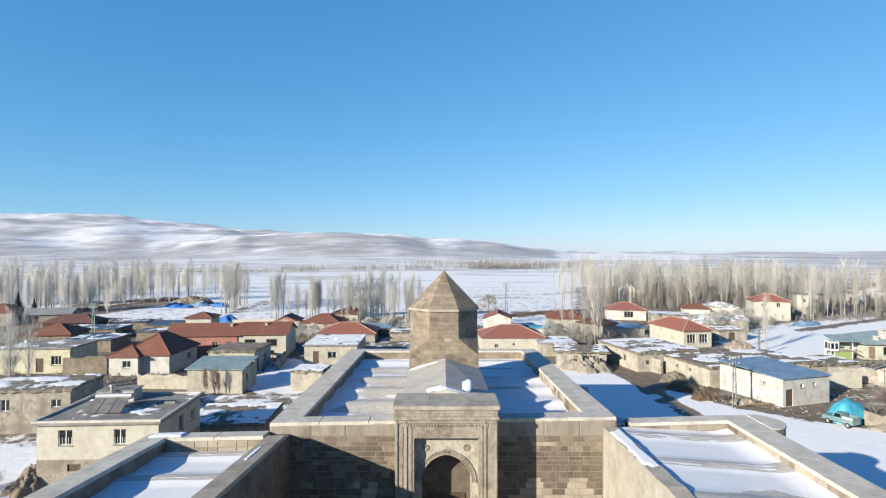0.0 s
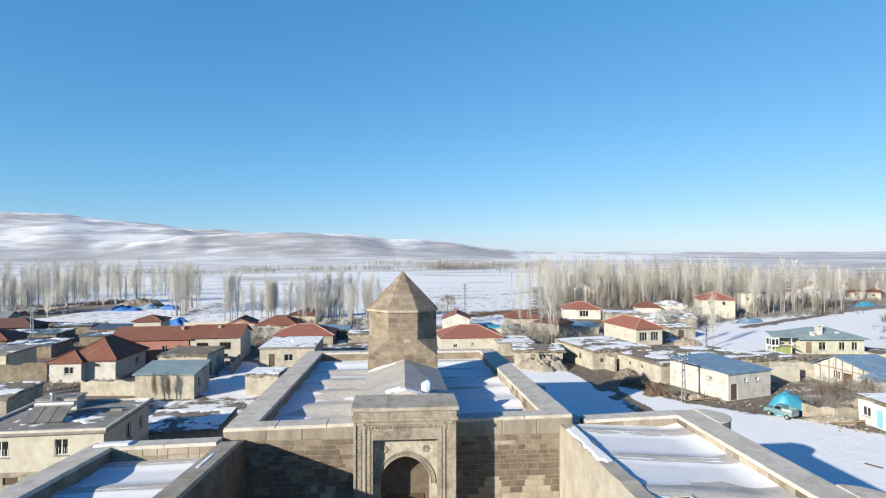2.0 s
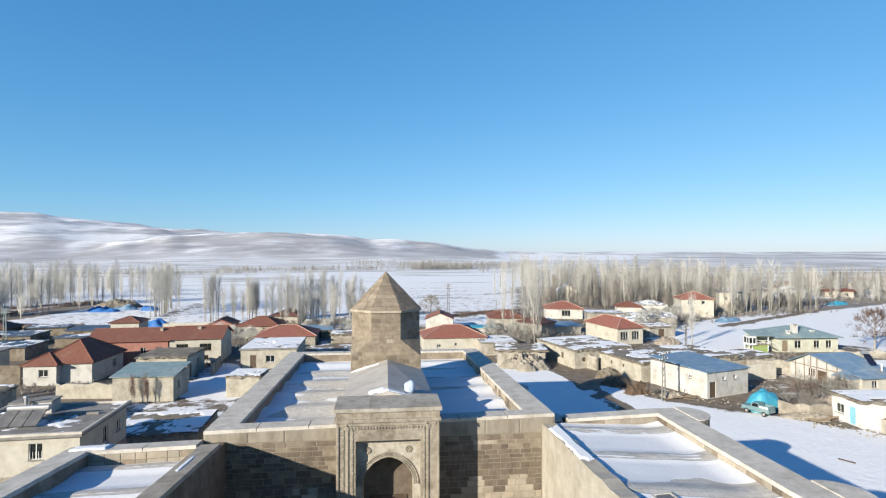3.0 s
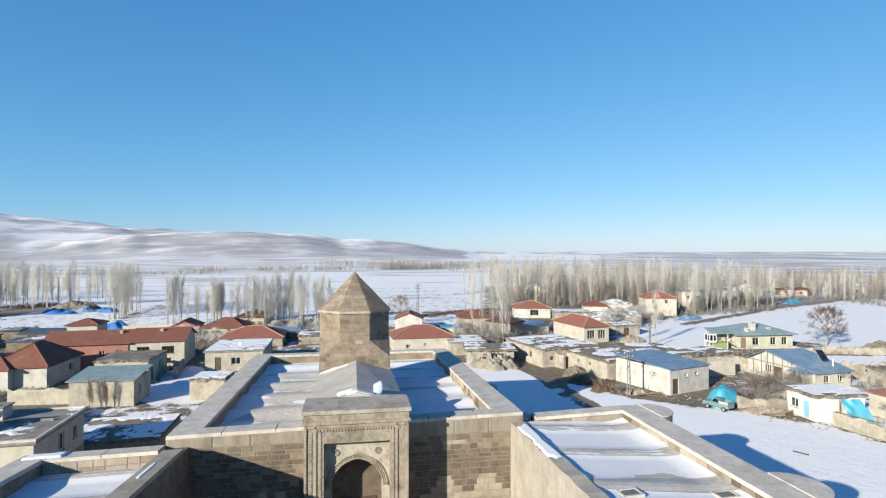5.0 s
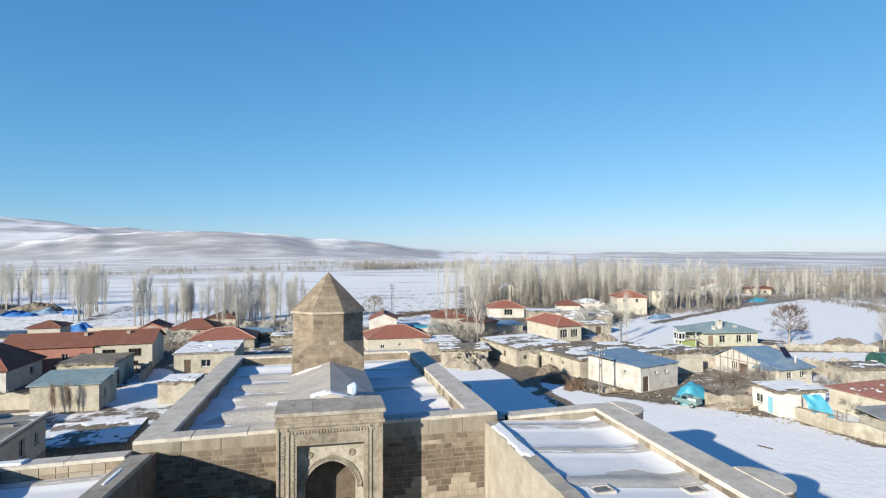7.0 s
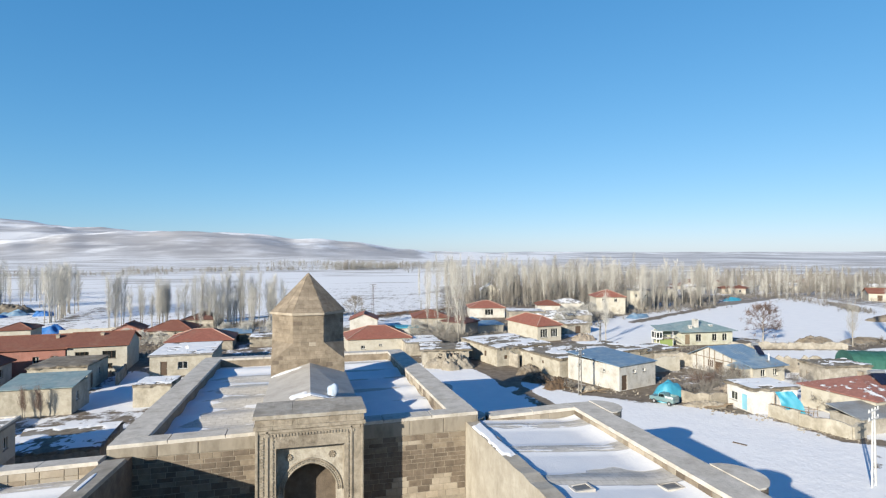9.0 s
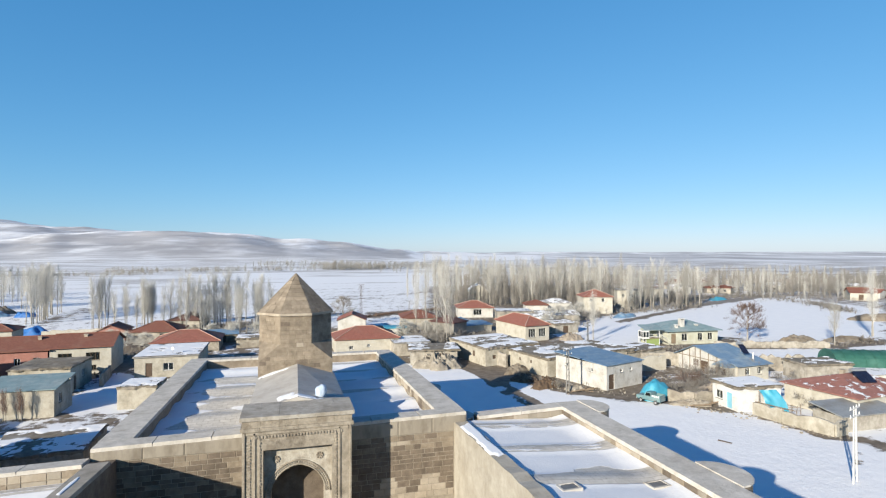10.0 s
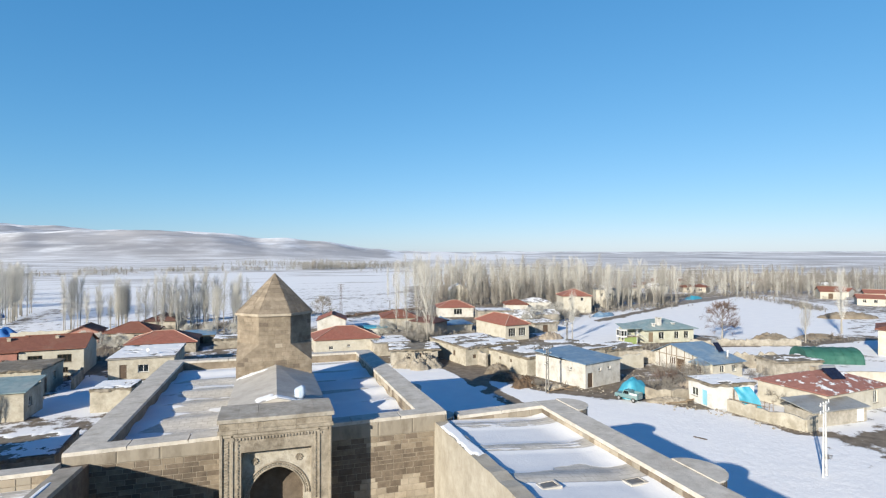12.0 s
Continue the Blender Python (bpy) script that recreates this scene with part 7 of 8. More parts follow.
def roof_box(x, y, z, w, d, h, yaw, label, name="roof_hut"):
    ob = thing(name, label, "roof hut", pose(x, y, z, 0, 0, yaw))
    bm = bmesh.new()
    box(bm, 0, 0, 0, w, d, h, 0.02)
    part("wall", bm, WHITE, ob)
    bm = bmesh.new()
    box(bm, -0.12, -0.12, h + 0.002, w + 0.12, d + 0.12, h + 0.12, 0.02)
    part("roof", bm, CONCRETE, ob)


roof_box(-33.1, 51.7, 5.66, 1.5, 1.6, 0.95, 4, "small white hut on the flat roof")
roof_box(-31.3, 51.7, 5.66, 1.6, 1.6, 1.05, 4, "small white hut on the flat roof")
bm = bmesh.new()
rod(bm, (0, 0, 0), (0, 0, 1.6), 0.14, 0.14, 10)
rod(bm, (0, 0, 1.6), (0, 0, 1.75), 0.24, 0.2, 10)
tagged(part("flue_pipe", bm, STEEL, None, m=pose(-31.5, 51.3, 5.66)), "metal flue pipe on the flat roof", "chimney pipe")


# ---- small things on the caravanserai ----
def roof_hatch(x, y, z):
    ob = thing("roof_hatch", "small stone skylight in the snowy roof", "hatch", pose(x, y, z, 0, 0, 4))
    for p in ((-0.55, -0.4, 0.55, -0.28), (-0.55, 0.28, 0.55, 0.4), (-0.55, -0.28, -0.43, 0.28), (0.43, -0.28, 0.55, 0.28)):
        bm = bmesh.new()
        box(bm, p[0], p[1], -0.1, p[2], p[3], 0.08)
        part("kerb_stone", bm, COPING, ob)
    bm = bmesh.new()
    box(bm, -0.43, -0.28, -0.08, 0.43, 0.28, 0.05)
    part("cover", bm, DUSTY, ob)


roof_hatch(12.8, 23.6, right_roof_height(12.8, 23.6))
roof_hatch(17.8, 23.6, right_roof_height(17.8, 23.6))
bm = bmesh.new()
rod(bm, (0, 0, -0.1), (0, 0, 0.85), 0.13, 0.13, 8)
vent = tagged(part("vent_pipe", bm, STEEL, None, m=pose(1.75, 37.0, 10.35)), "short vent pipe on the gabled roof", "vent pipe")


bm = bmesh.new()
bmesh.ops.create_icosphere(bm, subdivisions=3, radius=1.0)
for v in bm.verts:
    k = 1 + 0.2 * noise.noise(v.co * 1.6) + 0.08 * noise.noise(v.co * 5)
    v.co = Vector((v.co.x * 0.38 * k * (1 + 0.12 * math.sin(v.co.z * 5)), v.co.y * 0.4 * k, max(-0.5, v.co.z * 0.55) * k))
tagged(part("plastic_wrap", bm, PLASTIC, None, m=pose(1.68, 36.9, 10.78, 0, 14, 0), smooth=True), "crumpled pale blue plastic sheet wrapped round the vent pipe", "plastic wrap")


def draped_snow(label, x0, x1, y0, y1, height, seed, share=0.6, thick=0.05):
    """A ragged sheet of melting snow lying on a surface given by its height."""
    nx, ny = max(8, int((x1 - x0) / 0.07)), max(8, int((y1 - y0) / 0.1))
    off = Vector((seed * 5.7, seed * 2.9, 1))
    bm = bmesh.new()
    grid = {}
    for j in range(ny + 1):
        for i in range(nx + 1):
            u, v = i / nx, j / ny
            x, y = x0 + (x1 - x0) * u, y0 + (y1 - y0) * v
            edge = 1 - max(abs(2 * u - 1), abs(2 * v - 1)) ** 3
            f = edge * share * 1.6 - 0.55 + 0.7 * noise.noise(Vector((x * 1.1, y * 0.8, 0)) + off) + 0.25 * noise.noise(Vector((x * 4, y * 3, 2)) + off)
            grid[i, j] = (bm.verts.new((x, y, height(x, y) + thick * max(-0.5, min(1.0, f * 6)))), f)
    for j in range(ny):
        for i in range(nx):
            q = [grid[i, j], grid[i + 1, j], grid[i + 1, j + 1], grid[i, j + 1]]
            if max(f for _, f in q) > 0:
                bm.faces.new([v for v, _ in q])
    bmesh.ops.delete(bm, geom=[v for v in bm.verts if not v.link_faces], context="VERTS")
    return tagged(part("snow_patch", bm, SNOW, None, smooth=True), label, "snow")


def gable_height(x, y):
    f = (y - 35.5) / 11.5
    drop = (0.80 + 0.15 * f) / 3.1
    return 10.95 - 0.15 * f - drop * abs(x - PX)


draped_snow("melting snow on the gabled roof", -1.3, 0.1, 35.62, 37.4, gable_height, 3, 0.62, 0.025)
draped_snow("melting snow along the front of the gabled roof", -0.6, 3.0, 35.62, 36.3, gable_height, 4, 0.62)
draped_snow("melting snow at the foot of the tower", -2.9, -0.4, 46.0, 46.95, gable_height, 5, 0.5)


draped_snow("strip of snow lying along the courtyard wall", 10.42, 11.25, 27.4, 34.5, lambda x, y: right_top(x, y) + 0.02, 13, 1.0, 0.06)
draped_snow("thin strip of snow on the wall top", -10.7, -10.45, 28.4, 31.9, left_top, 15, 0.8, 0.03)
draped_snow("snow lying on the corner of the wall", -18.7, -16.4, 33.9, 34.95, left_top, 7, 0.8, 0.1)


# ---- dressed stones of the walls ----
def stone_mesh(name, material):
    """A block of 1 x 1, its face towards -y, with worn edges."""
    bm = bmesh.new()
    rings = []
    for y, i in ((0.5, 0.0), (-0.3, 0.0), (-0.5, 0.06)):
        rings.append([bm.verts.new(p) for p in ((-0.5 + i * 0.5, y, -0.5 + i), (0.5 - i * 0.5, y, -0.5 + i), (0.5 - i * 0.5, y, 0.5 - i), (-0.5 + i * 0.5, y, 0.5 - i))])
    for a, b in zip(rings, rings[1:]):
        for k in range(4):
            bm.faces.new((a[k], a[(k + 1) % 4], b[(k + 1) % 4], b[k]))
    bm.faces.new(rings[-1])
    return mesh_of(bm, name, material)


BLOCKS = {"mid": stone_mesh("stone", STONE), "dark": stone_mesh("stone", STONE_DARK), "pale": stone_mesh("stone", STONE_PALE), "slab": stone_mesh("stone", SLAB)}
stone_rnd = random.Random(77)


def lay_course(parent, m, u0, u1, v0, v1, width, tone, proud=0.022, joint=0.022):
    """Lays one course of stones on a wall face. m: pose of the face, x along, z up, y into the wall. tone: function of u and v."""
    u = u0
    while u < u1 - 0.05:
        w = width * stone_rnd.uniform(0.6, 1.4)
        e = min(u + w, u1)
        if u1 - e < width * 0.4:
            e = u1
        c, hgt = (u + e) / 2, v1 - v0
        o = new("stone", BLOCKS[tone(c, (v0 + v1) / 2)])
        o.parent = parent
        p = proud * stone_rnd.uniform(0.6, 1.1)
        o.matrix_basis = m @ pose(c, 0.06 - p, (v0 + v1) / 2) @ Matrix.Diagonal((e - u - joint, 0.12, hgt - joint, 1))
        u = e


def front_tone(u, v):
    r = stone_rnd.random()
    if u > 4.5:
        if v < 4.9 + 0.5 * math.sin(u * 2.3):
            return "pale"
        if 7.25 < v < 7.8 and 5.8 < u < 7.6 and r < 0.85:
            return "pale"
        return "dark" if v < 7.2 or r > 0.4 else "mid"
    if u < -3.0 and v < 5.0 and r < 0.12:
        return "pale"
    # mostly dark stones here, to deepen the shade on this part of the front
    return "mid" if r < 0.35 else "dark"


# hall front, from below the coping down
zs = 8.05
row = 0
while zs > 4.0:
    hh = stone_rnd.choice((0.27, 0.32, 0.36, 0.42))
    lay_course(hall_front, pose(0, 35.0, 0), -11.2, PX - 3.12, zs - hh, zs, 0.72, front_tone)
    lay_course(hall_front, pose(0, 35.0, 0), PX + 3.12, 10.35, zs - hh, zs, 0.72, front_tone)
    zs -= hh
    row += 1
# upper big slabs under the coping, following the wall top
for xa, xb in ((-11.2, PX - 3.12), (PX + 3.12, 11.2)):
    u = xa
    while u < xb - 0.1:
        e = min(xb, u + stone_rnd.uniform(2.2, 3.6))
        if xb - e < 1.2:
            e = xb
        z1 = hall_top((u + e) / 2, 35) - 0.22
        o = new("stone", BLOCKS["slab"])
        o.parent = hall_front
        o.matrix_basis = pose((u + e) / 2, 35.02, (8.06 + z1) / 2) @ Matrix.Diagonal((e - u - 0.02, 0.12, z1 - 8.08, 1))
        u = e


def plain_tone(u, v):
    r = stone_rnd.random()
    return "mid" if r < 0.9 else ("dark" if r < 0.985 else "pale")


# tower: front face with the square base, and the two slanting faces
zs = 9.7
while zs < 14.75:
    hh = min(0.355, 14.82 - zs)
    zm = zs + hh
    hw = TR if zm < 11.05 else (TR + (half - TR) * min(1.0, (zm - 11.05) / 1.45))
    lay_course(tower, pose(TX, TY - TR, 0), -hw, hw, zs, zs + hh, 0.68, plain_tone, 0.018, 0.012)
    if zs > 12.4:
        for s in (-1, 1):
            mid = Vector((TX + s * (TR + half) / 2, TY - (TR + half) / 2, 0))
            lay_course(tower, Matrix.Translation(mid) @ Matrix.Rotation(radians(45 * s), 4, "Z"), -half, half, zs, zs + hh, 0.72, plain_tone, 0.018, 0.012)
    zs += hh
# stepped courses of the pyramid cap
k = (TR + 0.06) / TR
for i in range(8):
    mid_a = 22.5 + 45 * i
    for c in range(10):
        f0, f1 = c / 10, (c + 1) / 10
        a0 = Vector((TX + (octo[i][0] - TX) * k, TY + (octo[i][1] - TY) * k, 15.02))
        b0 = Vector((TX + (octo[(i + 1) % 8][0] - TX) * k, TY + (octo[(i + 1) % 8][1] - TY) * k, 15.02))
        t0 = Vector((TX, TY, 18.3))
        pa, pb, pc, pd = a0.lerp(t0, f0), b0.lerp(t0, f0), b0.lerp(t0, f1), a0.lerp(t0, f1)
        nrm = (pb - pa).cross(pd - pa).normalized()
        n = max(1, round((pb - pa).length / 0.85))
        for q in range(n):
            u0, u1 = q / n + 0.012, (q + 1) / n - 0.012
            ring = [pa.lerp(pb, u0).lerp(pd.lerp(pc, u0), 0.03), pa.lerp(pb, u1).lerp(pd.lerp(pc, u1), 0.03), pa.lerp(pb, u1).lerp(pd.lerp(pc, u1), 0.97), pa.lerp(pb, u0).lerp(pd.lerp(pc, u0), 0.97)]
            up = 0.03 * stone_rnd.uniform(0.5, 1.1)
            bm = bmesh.new()
            prism(bm, [p - nrm * 0.02 for p in ring], [p + nrm * up for p in ring])
            part("stone", bm, STONE, spire)
# inner faces of the parapets, with two courses
for x, y0, y1, fn, par in ((18.8, 16.0, 35.6, right_top, wing_right_outer), (9.4, 36.4, 64.5, hall_top, hall_right)):
    y = y0
    while y < y1 - 0.1:
        e = min(y1, y + stone_rnd.uniform(0.4, 1.0))
        if y1 - e < 0.4:
            e = y1
        zt = fn(x, (y + e) / 2) - 0.24
        for za, zb in ((zt - 0.42, zt), (zt - 0.86, zt - 0.43)):
            o = new("stone", BLOCKS[stone_rnd.choice(("pale", "pale", "mid", "slab", "dark"))])
            o.parent = par
            o.matrix_basis = Matrix.Translation((x + 0.03, (y + e) / 2, (za + zb) / 2)) @ Matrix.Rotation(radians(-90), 4, "Z") @ Matrix.Diagonal((e - y - 0.02, 0.12, zb - za - 0.015, 1))
        y = e
for x0, x1, y0, fn, par in ((-17.4, -11.3, 33.8, left_top, wing_left_back), (12.4, 18.8, 35.6, right_top, wing_right_back)):
    x = x0
    while x < x1 - 0.1:
        e = min(x1, x + stone_rnd.uniform(0.6, 1.2))
        if x1 - e < 0.4:
            e = x1
        zt = fn((x + e) / 2, y0) - 0.24
        for za, zb in ((zt - 0.4, zt), (zt - 0.8, zt - 0.41)):
            o = new("stone", BLOCKS[stone_rnd.choice(("slab", "mid", "slab", "pale"))])
            o.parent = par
            o.matrix_basis = pose((x + e) / 2, y0 + 0.03, (za + zb) / 2) @ Matrix.Diagonal((e - x - 0.02, 0.12, zb - za - 0.015, 1))
        x = e


# ---- more of the village's small things ----
house("shed", "low flat-roofed shed with earth and snow on top", (-28.2, 57.6), 3, 9.0, 8.0, 1.4, RUBBLE, "flat", EARTH_ROOF, eave=0.1, snow=0.6, seed=61, category="shed")
for k, (x, y, hh, ww) in enumerate(((55.0, 64.4, 2.2, 3.0), (58.2, 62.8, 2.0, 3.0), (53.8, 66.6, 2.4, 3.0), (57.2, 68.6, 3.4, 3.4), (58.8, 70.6, 3.8, 3.2), (61.0, 69.4, 4.0, 3.6), (64.0, 69.8, 4.4, 3.0), (72.0, 70.6, 4.2, 2.4), (62.5, 66.8, 2.6, 3.4), (60.2, 64.6, 2.4, 3.2), (64.8, 55.0, 3.2, 3.2), (36.6, 75.0, 1.7, 3.0), (35.2, 78.4, 1.4, 2.4), (37.8, 73.6, 1.4, 2.6), (53.2, 62.6, 2.2, 2.6))):
    round_tree(x, y, hh, ww, 70 + k, TWIG_RED if k == 3 else BRUSH if k > 14 else TWIG_GREY, "bare tangled shrub in a yard", 0.06, "shrub", 2, 0.8)


def log(x, y, z, length, r, yaw, tilt=0.0):
    bm = bmesh.new()
    rod(bm, (0, 0, 0), (length, 0, 0), r, r * 0.8, 7)
    return tagged(part("log", bm, WOOD, None, m=pose(x, y, z, 0, -tilt, yaw)), "weathered log lying in a yard", "log", group="logs in the yards")


bm = bmesh.new()
box(bm, -0.7, -0.12, 0.0, 0.7, 0.12, 0.06, 0.01)
tagged(part("plank", bm, DARK_WOOD, None, m=pose(44.1, 47.4, 0.02, 0, 0, -62)), "dark broken plank lying in the snow", "plank")
log_rnd = random.Random(8)
for k in range(14):
    log(49.6 + log_rnd.uniform(-0.4, 3.0), 60.0 + log_rnd.uniform(-0.6, 0.6), 0.12 + 0.1 * (k % 3), log_rnd.uniform(1.2, 2.6), log_rnd.uniform(0.06, 0.12), log_rnd.uniform(-40, 30), log_rnd.uniform(0, 8))
for k in range(8):
    log(39.4 + log_rnd.uniform(-1.5, 2.0), 71.0 + log_rnd.uniform(-1.2, 1.2), 0.10, log_rnd.uniform(1.6, 3.2), log_rnd.uniform(0.05, 0.1), log_rnd.uniform(-60, 60), log_rnd.uniform(0, 14))


def balcony(x, y, yaw):
    """A wooden loggia with a white railing and an outside stair at the end of the green house."""
    ob = thing("balcony", "white-railed wooden balcony with an outside stair", "balcony", pose(x, y, 0, 0, 0, yaw))
    bm = bmesh.new()
    box(bm, 0, 0, 1.5, 3.4, 2.6, 1.65)
    part("deck", bm, WOOD, ob)
    for u, v in ((0.08, 0.08), (3.2, 0.08), (0.08, 2.45), (3.2, 2.45)):
        bm = bmesh.new()
        box(bm, u, v, 0, u + 0.12, v + 0.12, 3.3)
        part("post", bm, FRAME_WHITE, ob)
    bm = bmesh.new()
    prism(bm, [(-0.3, -0.3, 3.3), (4.2, -0.3, 3.3), (4.2, 3.2, 4.1), (-0.3, 3.2, 4.1)], [(-0.3, -0.3, 3.4), (4.2, -0.3, 3.4), (4.2, 3.2, 4.2), (-0.3, 3.2, 4.2)])
    part("roof", bm, TEAL_METAL, ob)
    bm = bmesh.new()
    box(bm, 0.1, 2.4, 0, 4.0, 2.44, 3.4)
    part("back_wall", bm, GREEN_WALL, ob)
    bm = bmesh.new()
    box(bm, 1.2, 2.36, 1.7, 2.1, 2.396, 3.2)
    part("door", bm, DARK_WOOD, ob)
    bm = bmesh.new()
    box(bm, 0.1, 0.15, 0, 3.2, 0.2, 1.45)
    part("lower_wall", bm, GREEN_BRIGHT, ob)
    # glazed bay at the outer corner
    bm = bmesh.new()
    box(bm, -0.9, -0.5, 1.55, 0.6, 1.6, 1.9)
    box(bm, -0.9, -0.5, 3.05, 0.6, 1.6, 3.28)
    for u in (-0.9, -0.2, 0.48):
        box(bm, u, -0.5, 1.9, u + 0.12, -0.38, 3.05)
    for v in (0.3, 1.48):
        box(bm, -0.9, v, 1.9, -0.78, v + 0.12, 3.05)
    bay = part("glazed_bay", bm, FRAME_WHITE, ob, "white-framed glazed bay")
    bm = bmesh.new()
    box(bm, -0.84, -0.42, 1.9, 0.54, 1.5, 3.05)
    part("pane", bm, GLASS, bay)
    for u, v in ((-0.85, -0.45), (-0.85, 1.4)):
        bm = bmesh.new()
        box(bm, u, v, 0, u + 0.12, v + 0.12, 1.55)
        part("bay_post", bm, FRAME_WHITE, bay)
    for z in (1.95, 2.4):
        bm = bmesh.new()
        box(bm, 0.02, 0.02, z, 3.38, 0.075, z + 0.07)
        part("rail", bm, FRAME_WHITE, ob)
    for k in range(11):
        bm = bmesh.new()
        box(bm, 0.25 + k * 0.28, 0.03, 1.66, 0.31 + k * 0.28, 0.07, 1.945)
        part("baluster", bm, FRAME_WHITE, ob)
    for k in range(8):
        bm = bmesh.new()
        box(bm, 3.4 + k * 0.3, 0.1, 1.45 - k * 0.19, 3.74 + k * 0.3, 1.1, 1.5 - k * 0.19)
        part("step", bm, CONCRETE, ob)
    bm = bmesh.new()
    rod(bm, (3.4, 0.1, 2.4), (5.9, 0.1, 0.8), 0.05, 0.05, 5)
    part("handrail", bm, FRAME_WHITE, ob)


balcony(73.6, 101.4, -8)


def dish(x, y, z, yaw):
    ob = thing("satellite_dish", "small white satellite dish on a roof", "satellite dish", pose(x, y, z, 0, 0, yaw))
    bm = bmesh.new()
    rod(bm, (0, 0, 0), (0, 0, 0.7), 0.03, 0.03, 5)
    part("mast", bm, STEEL, ob)
    bm = bmesh.new()
    ring0 = [(0.08 * math.cos(a), -0.02, 0.85 + 0.08 * math.sin(a)) for a in [i * math.pi / 6 for i in range(12)]]
    ring1 = [(0.28 * math.cos(a), -0.14, 0.87 + 0.28 * math.sin(a)) for a in [i * math.pi / 6 for i in range(12)]]
    prism(bm, ring0, ring1, False)
    bm.faces.new([bm.verts.new(p) for p in ring0])
    part("reflector", bm, FRAME_WHITE, ob)


for x, y, z in ((-19.5, 98.0, 3.5), (-70.0, 90.5, 4.2)):
    dish(x, y, z, -20)


def fence(pts, h, seed):
    """A crooked fence of posts and rails."""
    ob = thing("fence", "crooked wooden stick fence of a yard", "fence")
    rnd = random.Random(seed)
    for (x0, y0), (x1, y1) in zip(pts, pts[1:]):
        n = max(2, int(math.hypot(x1 - x0, y1 - y0) / 0.5))
        for i in range(n + 1):
            f = i / n
            bm = bmesh.new()
            x, y = x0 + (x1 - x0) * f, y0 + (y1 - y0) * f
            rod(bm, (x, y, -0.1), (x + rnd.uniform(-0.12, 0.12), y + rnd.uniform(-0.12, 0.12), h * rnd.uniform(0.8, 1.2)), 0.045, 0.035, 5)
            part("post", bm, WOOD, ob)
        for z in (h * 0.4, h * 0.8):
            bm = bmesh.new()
            rod(bm, (x0, y0, z), (x1, y1, z), 0.035, 0.03, 5)
            part("rail", bm, WOOD, ob)


fence([(60.6, 71.6), (66.4, 71.4)], 1.6, 3)
fence([(57.0, 54.0), (60.8, 53.0)], 1.1, 4)
fence([(77.0, 69.0), (84.0, 67.4)], 1.4, 5)


# ---- far end of the village ----
far_rnd = random.Random(21)
for k, (az, r) in enumerate(((33, 275), (35.5, 300), (37, 330), (38.5, 290), (40.5, 350), (42, 300), (44.5, 330), (55, 262), (30, 255), (31, 310), (47.5, 390), (43, 400), (39, 410), (46, 330), (49, 345), (51, 360), (53, 310), (55.5, 290), (52.5, 345), (45, 420), (50.5, 400), (41.5, 300), (36, 290), (34, 355))):
    a = radians(az)
    w, h = far_rnd.uniform(6, 9.5), far_rnd.uniform(2.2, 3.4)
    wall_mat = far_rnd.choice((WHITE, CREAM, ADOBE, ADOBE))
    kind, roof_mat = far_rnd.choice((("hip", TILE_BROWN), ("gable", TILE_RED), ("flat", CONCRETE), ("gable", GREY_SNOW), ("flat", EARTH_ROOF)))
    house("house", "far %s house among bare trees at the village's end" % ("white" if wall_mat is WHITE else "cream" if wall_mat is CREAM else "mud-plastered"),
          (r * math.sin(a), r * math.cos(a)), -az + far_rnd.uniform(-20, 20), w, 8.0, h, wall_mat, kind, roof_mat, 1.3, 0.4,
          openings=[("front", "win", w * 0.2, 1.1, 1.2, 1.3), ("front", "win", w * 0.6, 1.1, 1.2, 1.3)], snow=0.5 if kind == "flat" else 0.0, seed=200 + k)
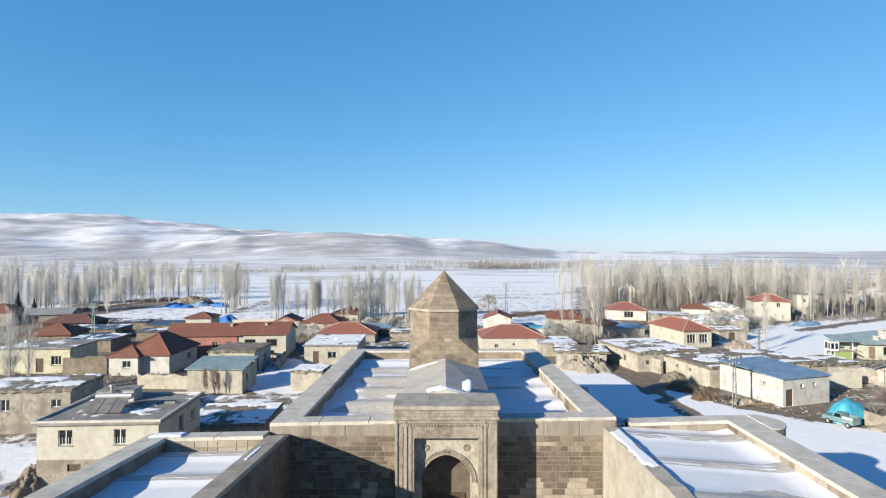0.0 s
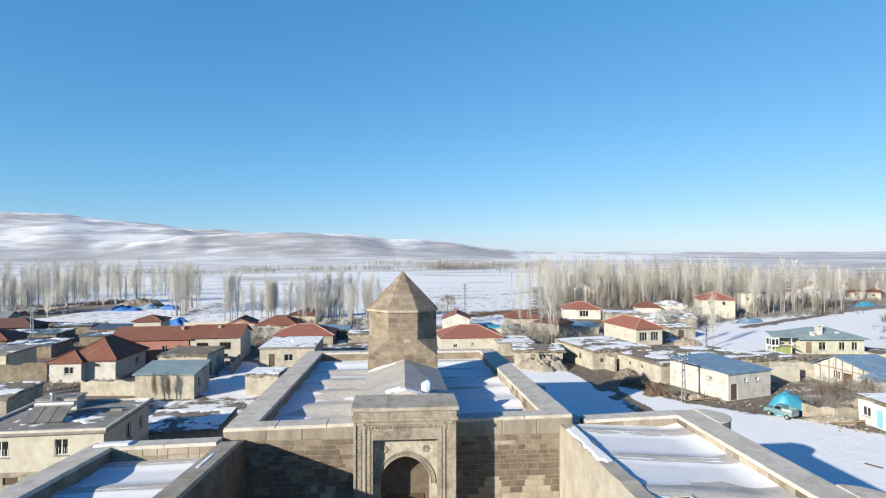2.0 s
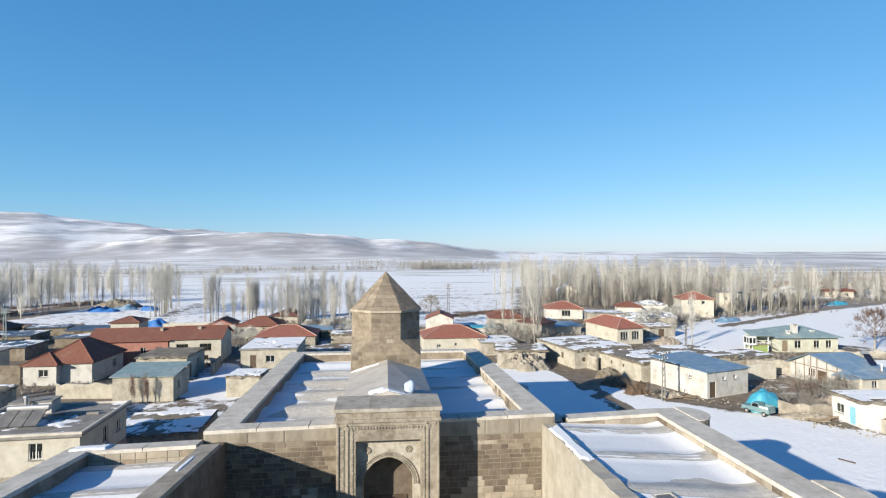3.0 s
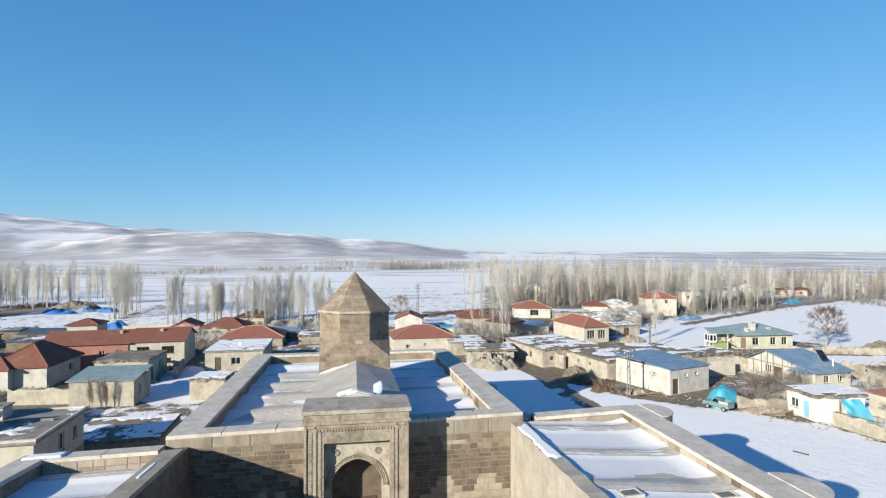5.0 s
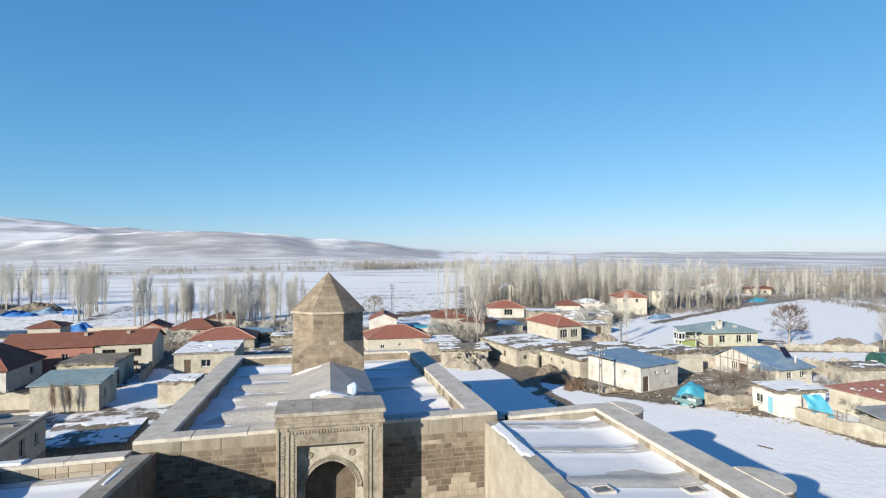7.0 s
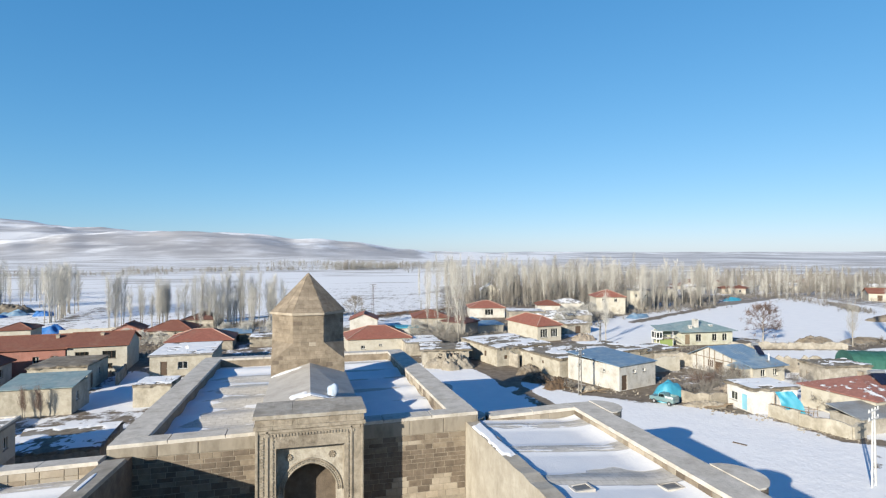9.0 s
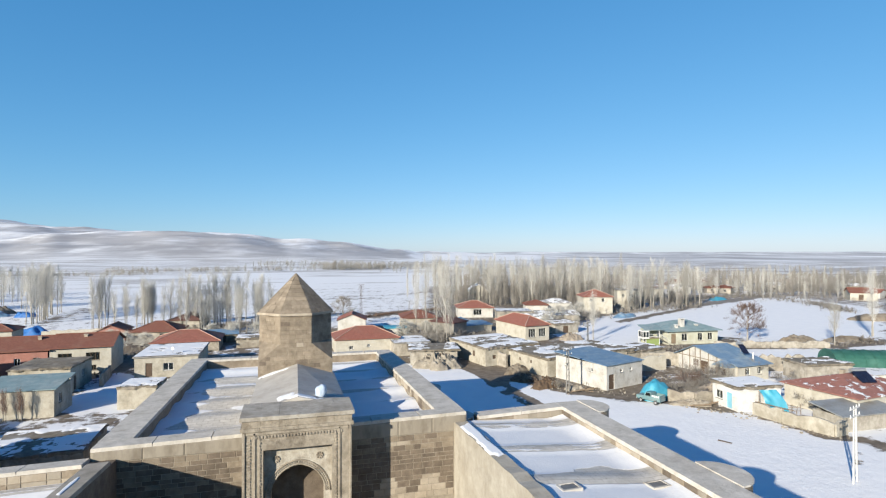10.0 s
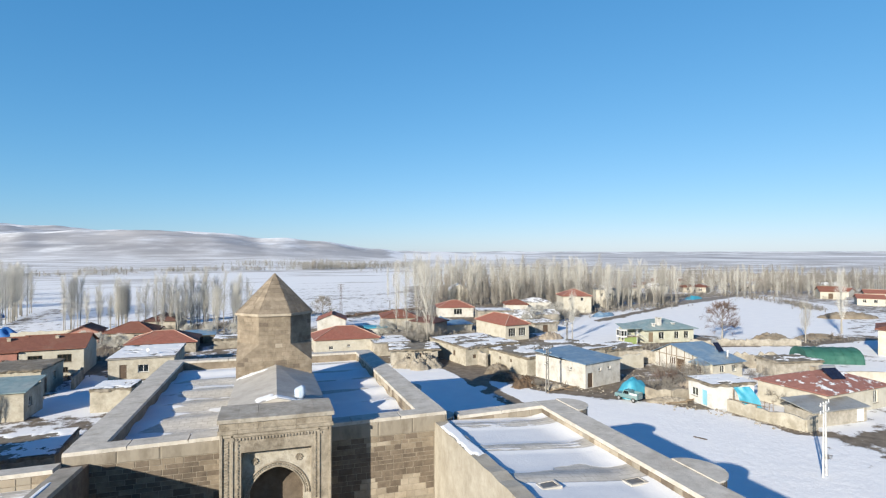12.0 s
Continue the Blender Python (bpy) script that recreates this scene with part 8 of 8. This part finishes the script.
WASTE = [(-80, 85, -40, 86, 2, 0.3, 0.9), (-58, 98, -30, 100, 1, 0.3, 0.9), (-112, 112, -62, 116, 5, 0.3, 1.0), (-84, 140, -64, 148, 4, 0.3, 0.9),
         (-34, 114, -22, 130, 3, 0.3, 1.0), (22, 114, 48, 128, 4, 0.3, 1.2), (56, 93, 78, 97, 2, 0.3, 0.9), (50, 62, 66, 66, 1.5, 0.3, 0.9), (35, 74, 47, 67, 1.2, 0.2, 0.6),
         (86, 94, 130, 91, 1.5, 0.3, 1.0), (45, 128, 72, 152, 5, 0.3, 1.2), (49.5, 61, 55.5, 52, 0.9, 0.1, 0.35), (55, 50, 58, 44.5, 0.9, 0.1, 0.35), (52, 74, 64, 77, 1.5, 0.3, 0.9), (70, 62, 78, 64, 1.5, 0.3, 0.9)]
far_woods("weeds", "dry brown weeds on the waste ground between houses", [w for w in WASTE if w[1] > 80], 1500, 17, 0.5, 1.3, TWIG_GREY, 26)


def loose_stones(bands, count, seed):
    """Loose stones and clods on the waste ground, joined into one object."""
    rnd = random.Random(seed)
    verts, faces = [], []
    for _ in range(count):
        x0, y0, x1, y1, off, _, _ = rnd.choice(bands)
        f = rnd.random()
        c = Vector((x0 + (x1 - x0) * f + rnd.gauss(0, off), y0 + (y1 - y0) * f + rnd.gauss(0, off), 0))
        r = rnd.uniform(0.05, 0.2)
        k = len(verts)
        for z, w in ((-0.05, 1.0), (0.5, 0.95), (0.9, 0.45)):
            for i in range(5):
                a = 1.2566 * i + z + c.x
                q = r * w * rnd.uniform(0.75, 1.2)
                verts.append((c.x + math.cos(a) * q, c.y + math.sin(a) * q, r * z * rnd.uniform(0.8, 1.1)))
        for b in (k, k + 5):
            for i in range(5):
                j = (i + 1) % 5
                faces.append((b + i, b + j, b + 5 + j, b + 5 + i))
        faces.append(tuple(range(k + 10, k + 15)))
    me = bpy.data.meshes.new("loose_stones")
    me.from_pydata(verts, [], faces)
    me.materials.append(RUBBLE)
    return tagged(new("loose_stones", me), "loose stones and clods on the waste ground", "stones", kind="stuff")


loose_stones(WASTE, 1100, 23)
mound("rubble_mound", "sloping rubble at the foot of the cream house", -35.0, 46.4, 1.8, 2.8, 1.3, MUD, 31, 0, 0.6)
round_tree(-38.5, 44.0, 3.4, 3.6, 88, BRUSH, "bare tangled shrub beside the cream house", 0.06, "shrub", 2, 0.9)
round_tree(-40.0, 41.5, 3.0, 3.0, 89, BRUSH, "bare tangled shrub beside the cream house", 0.06, "shrub", 2, 0.9)
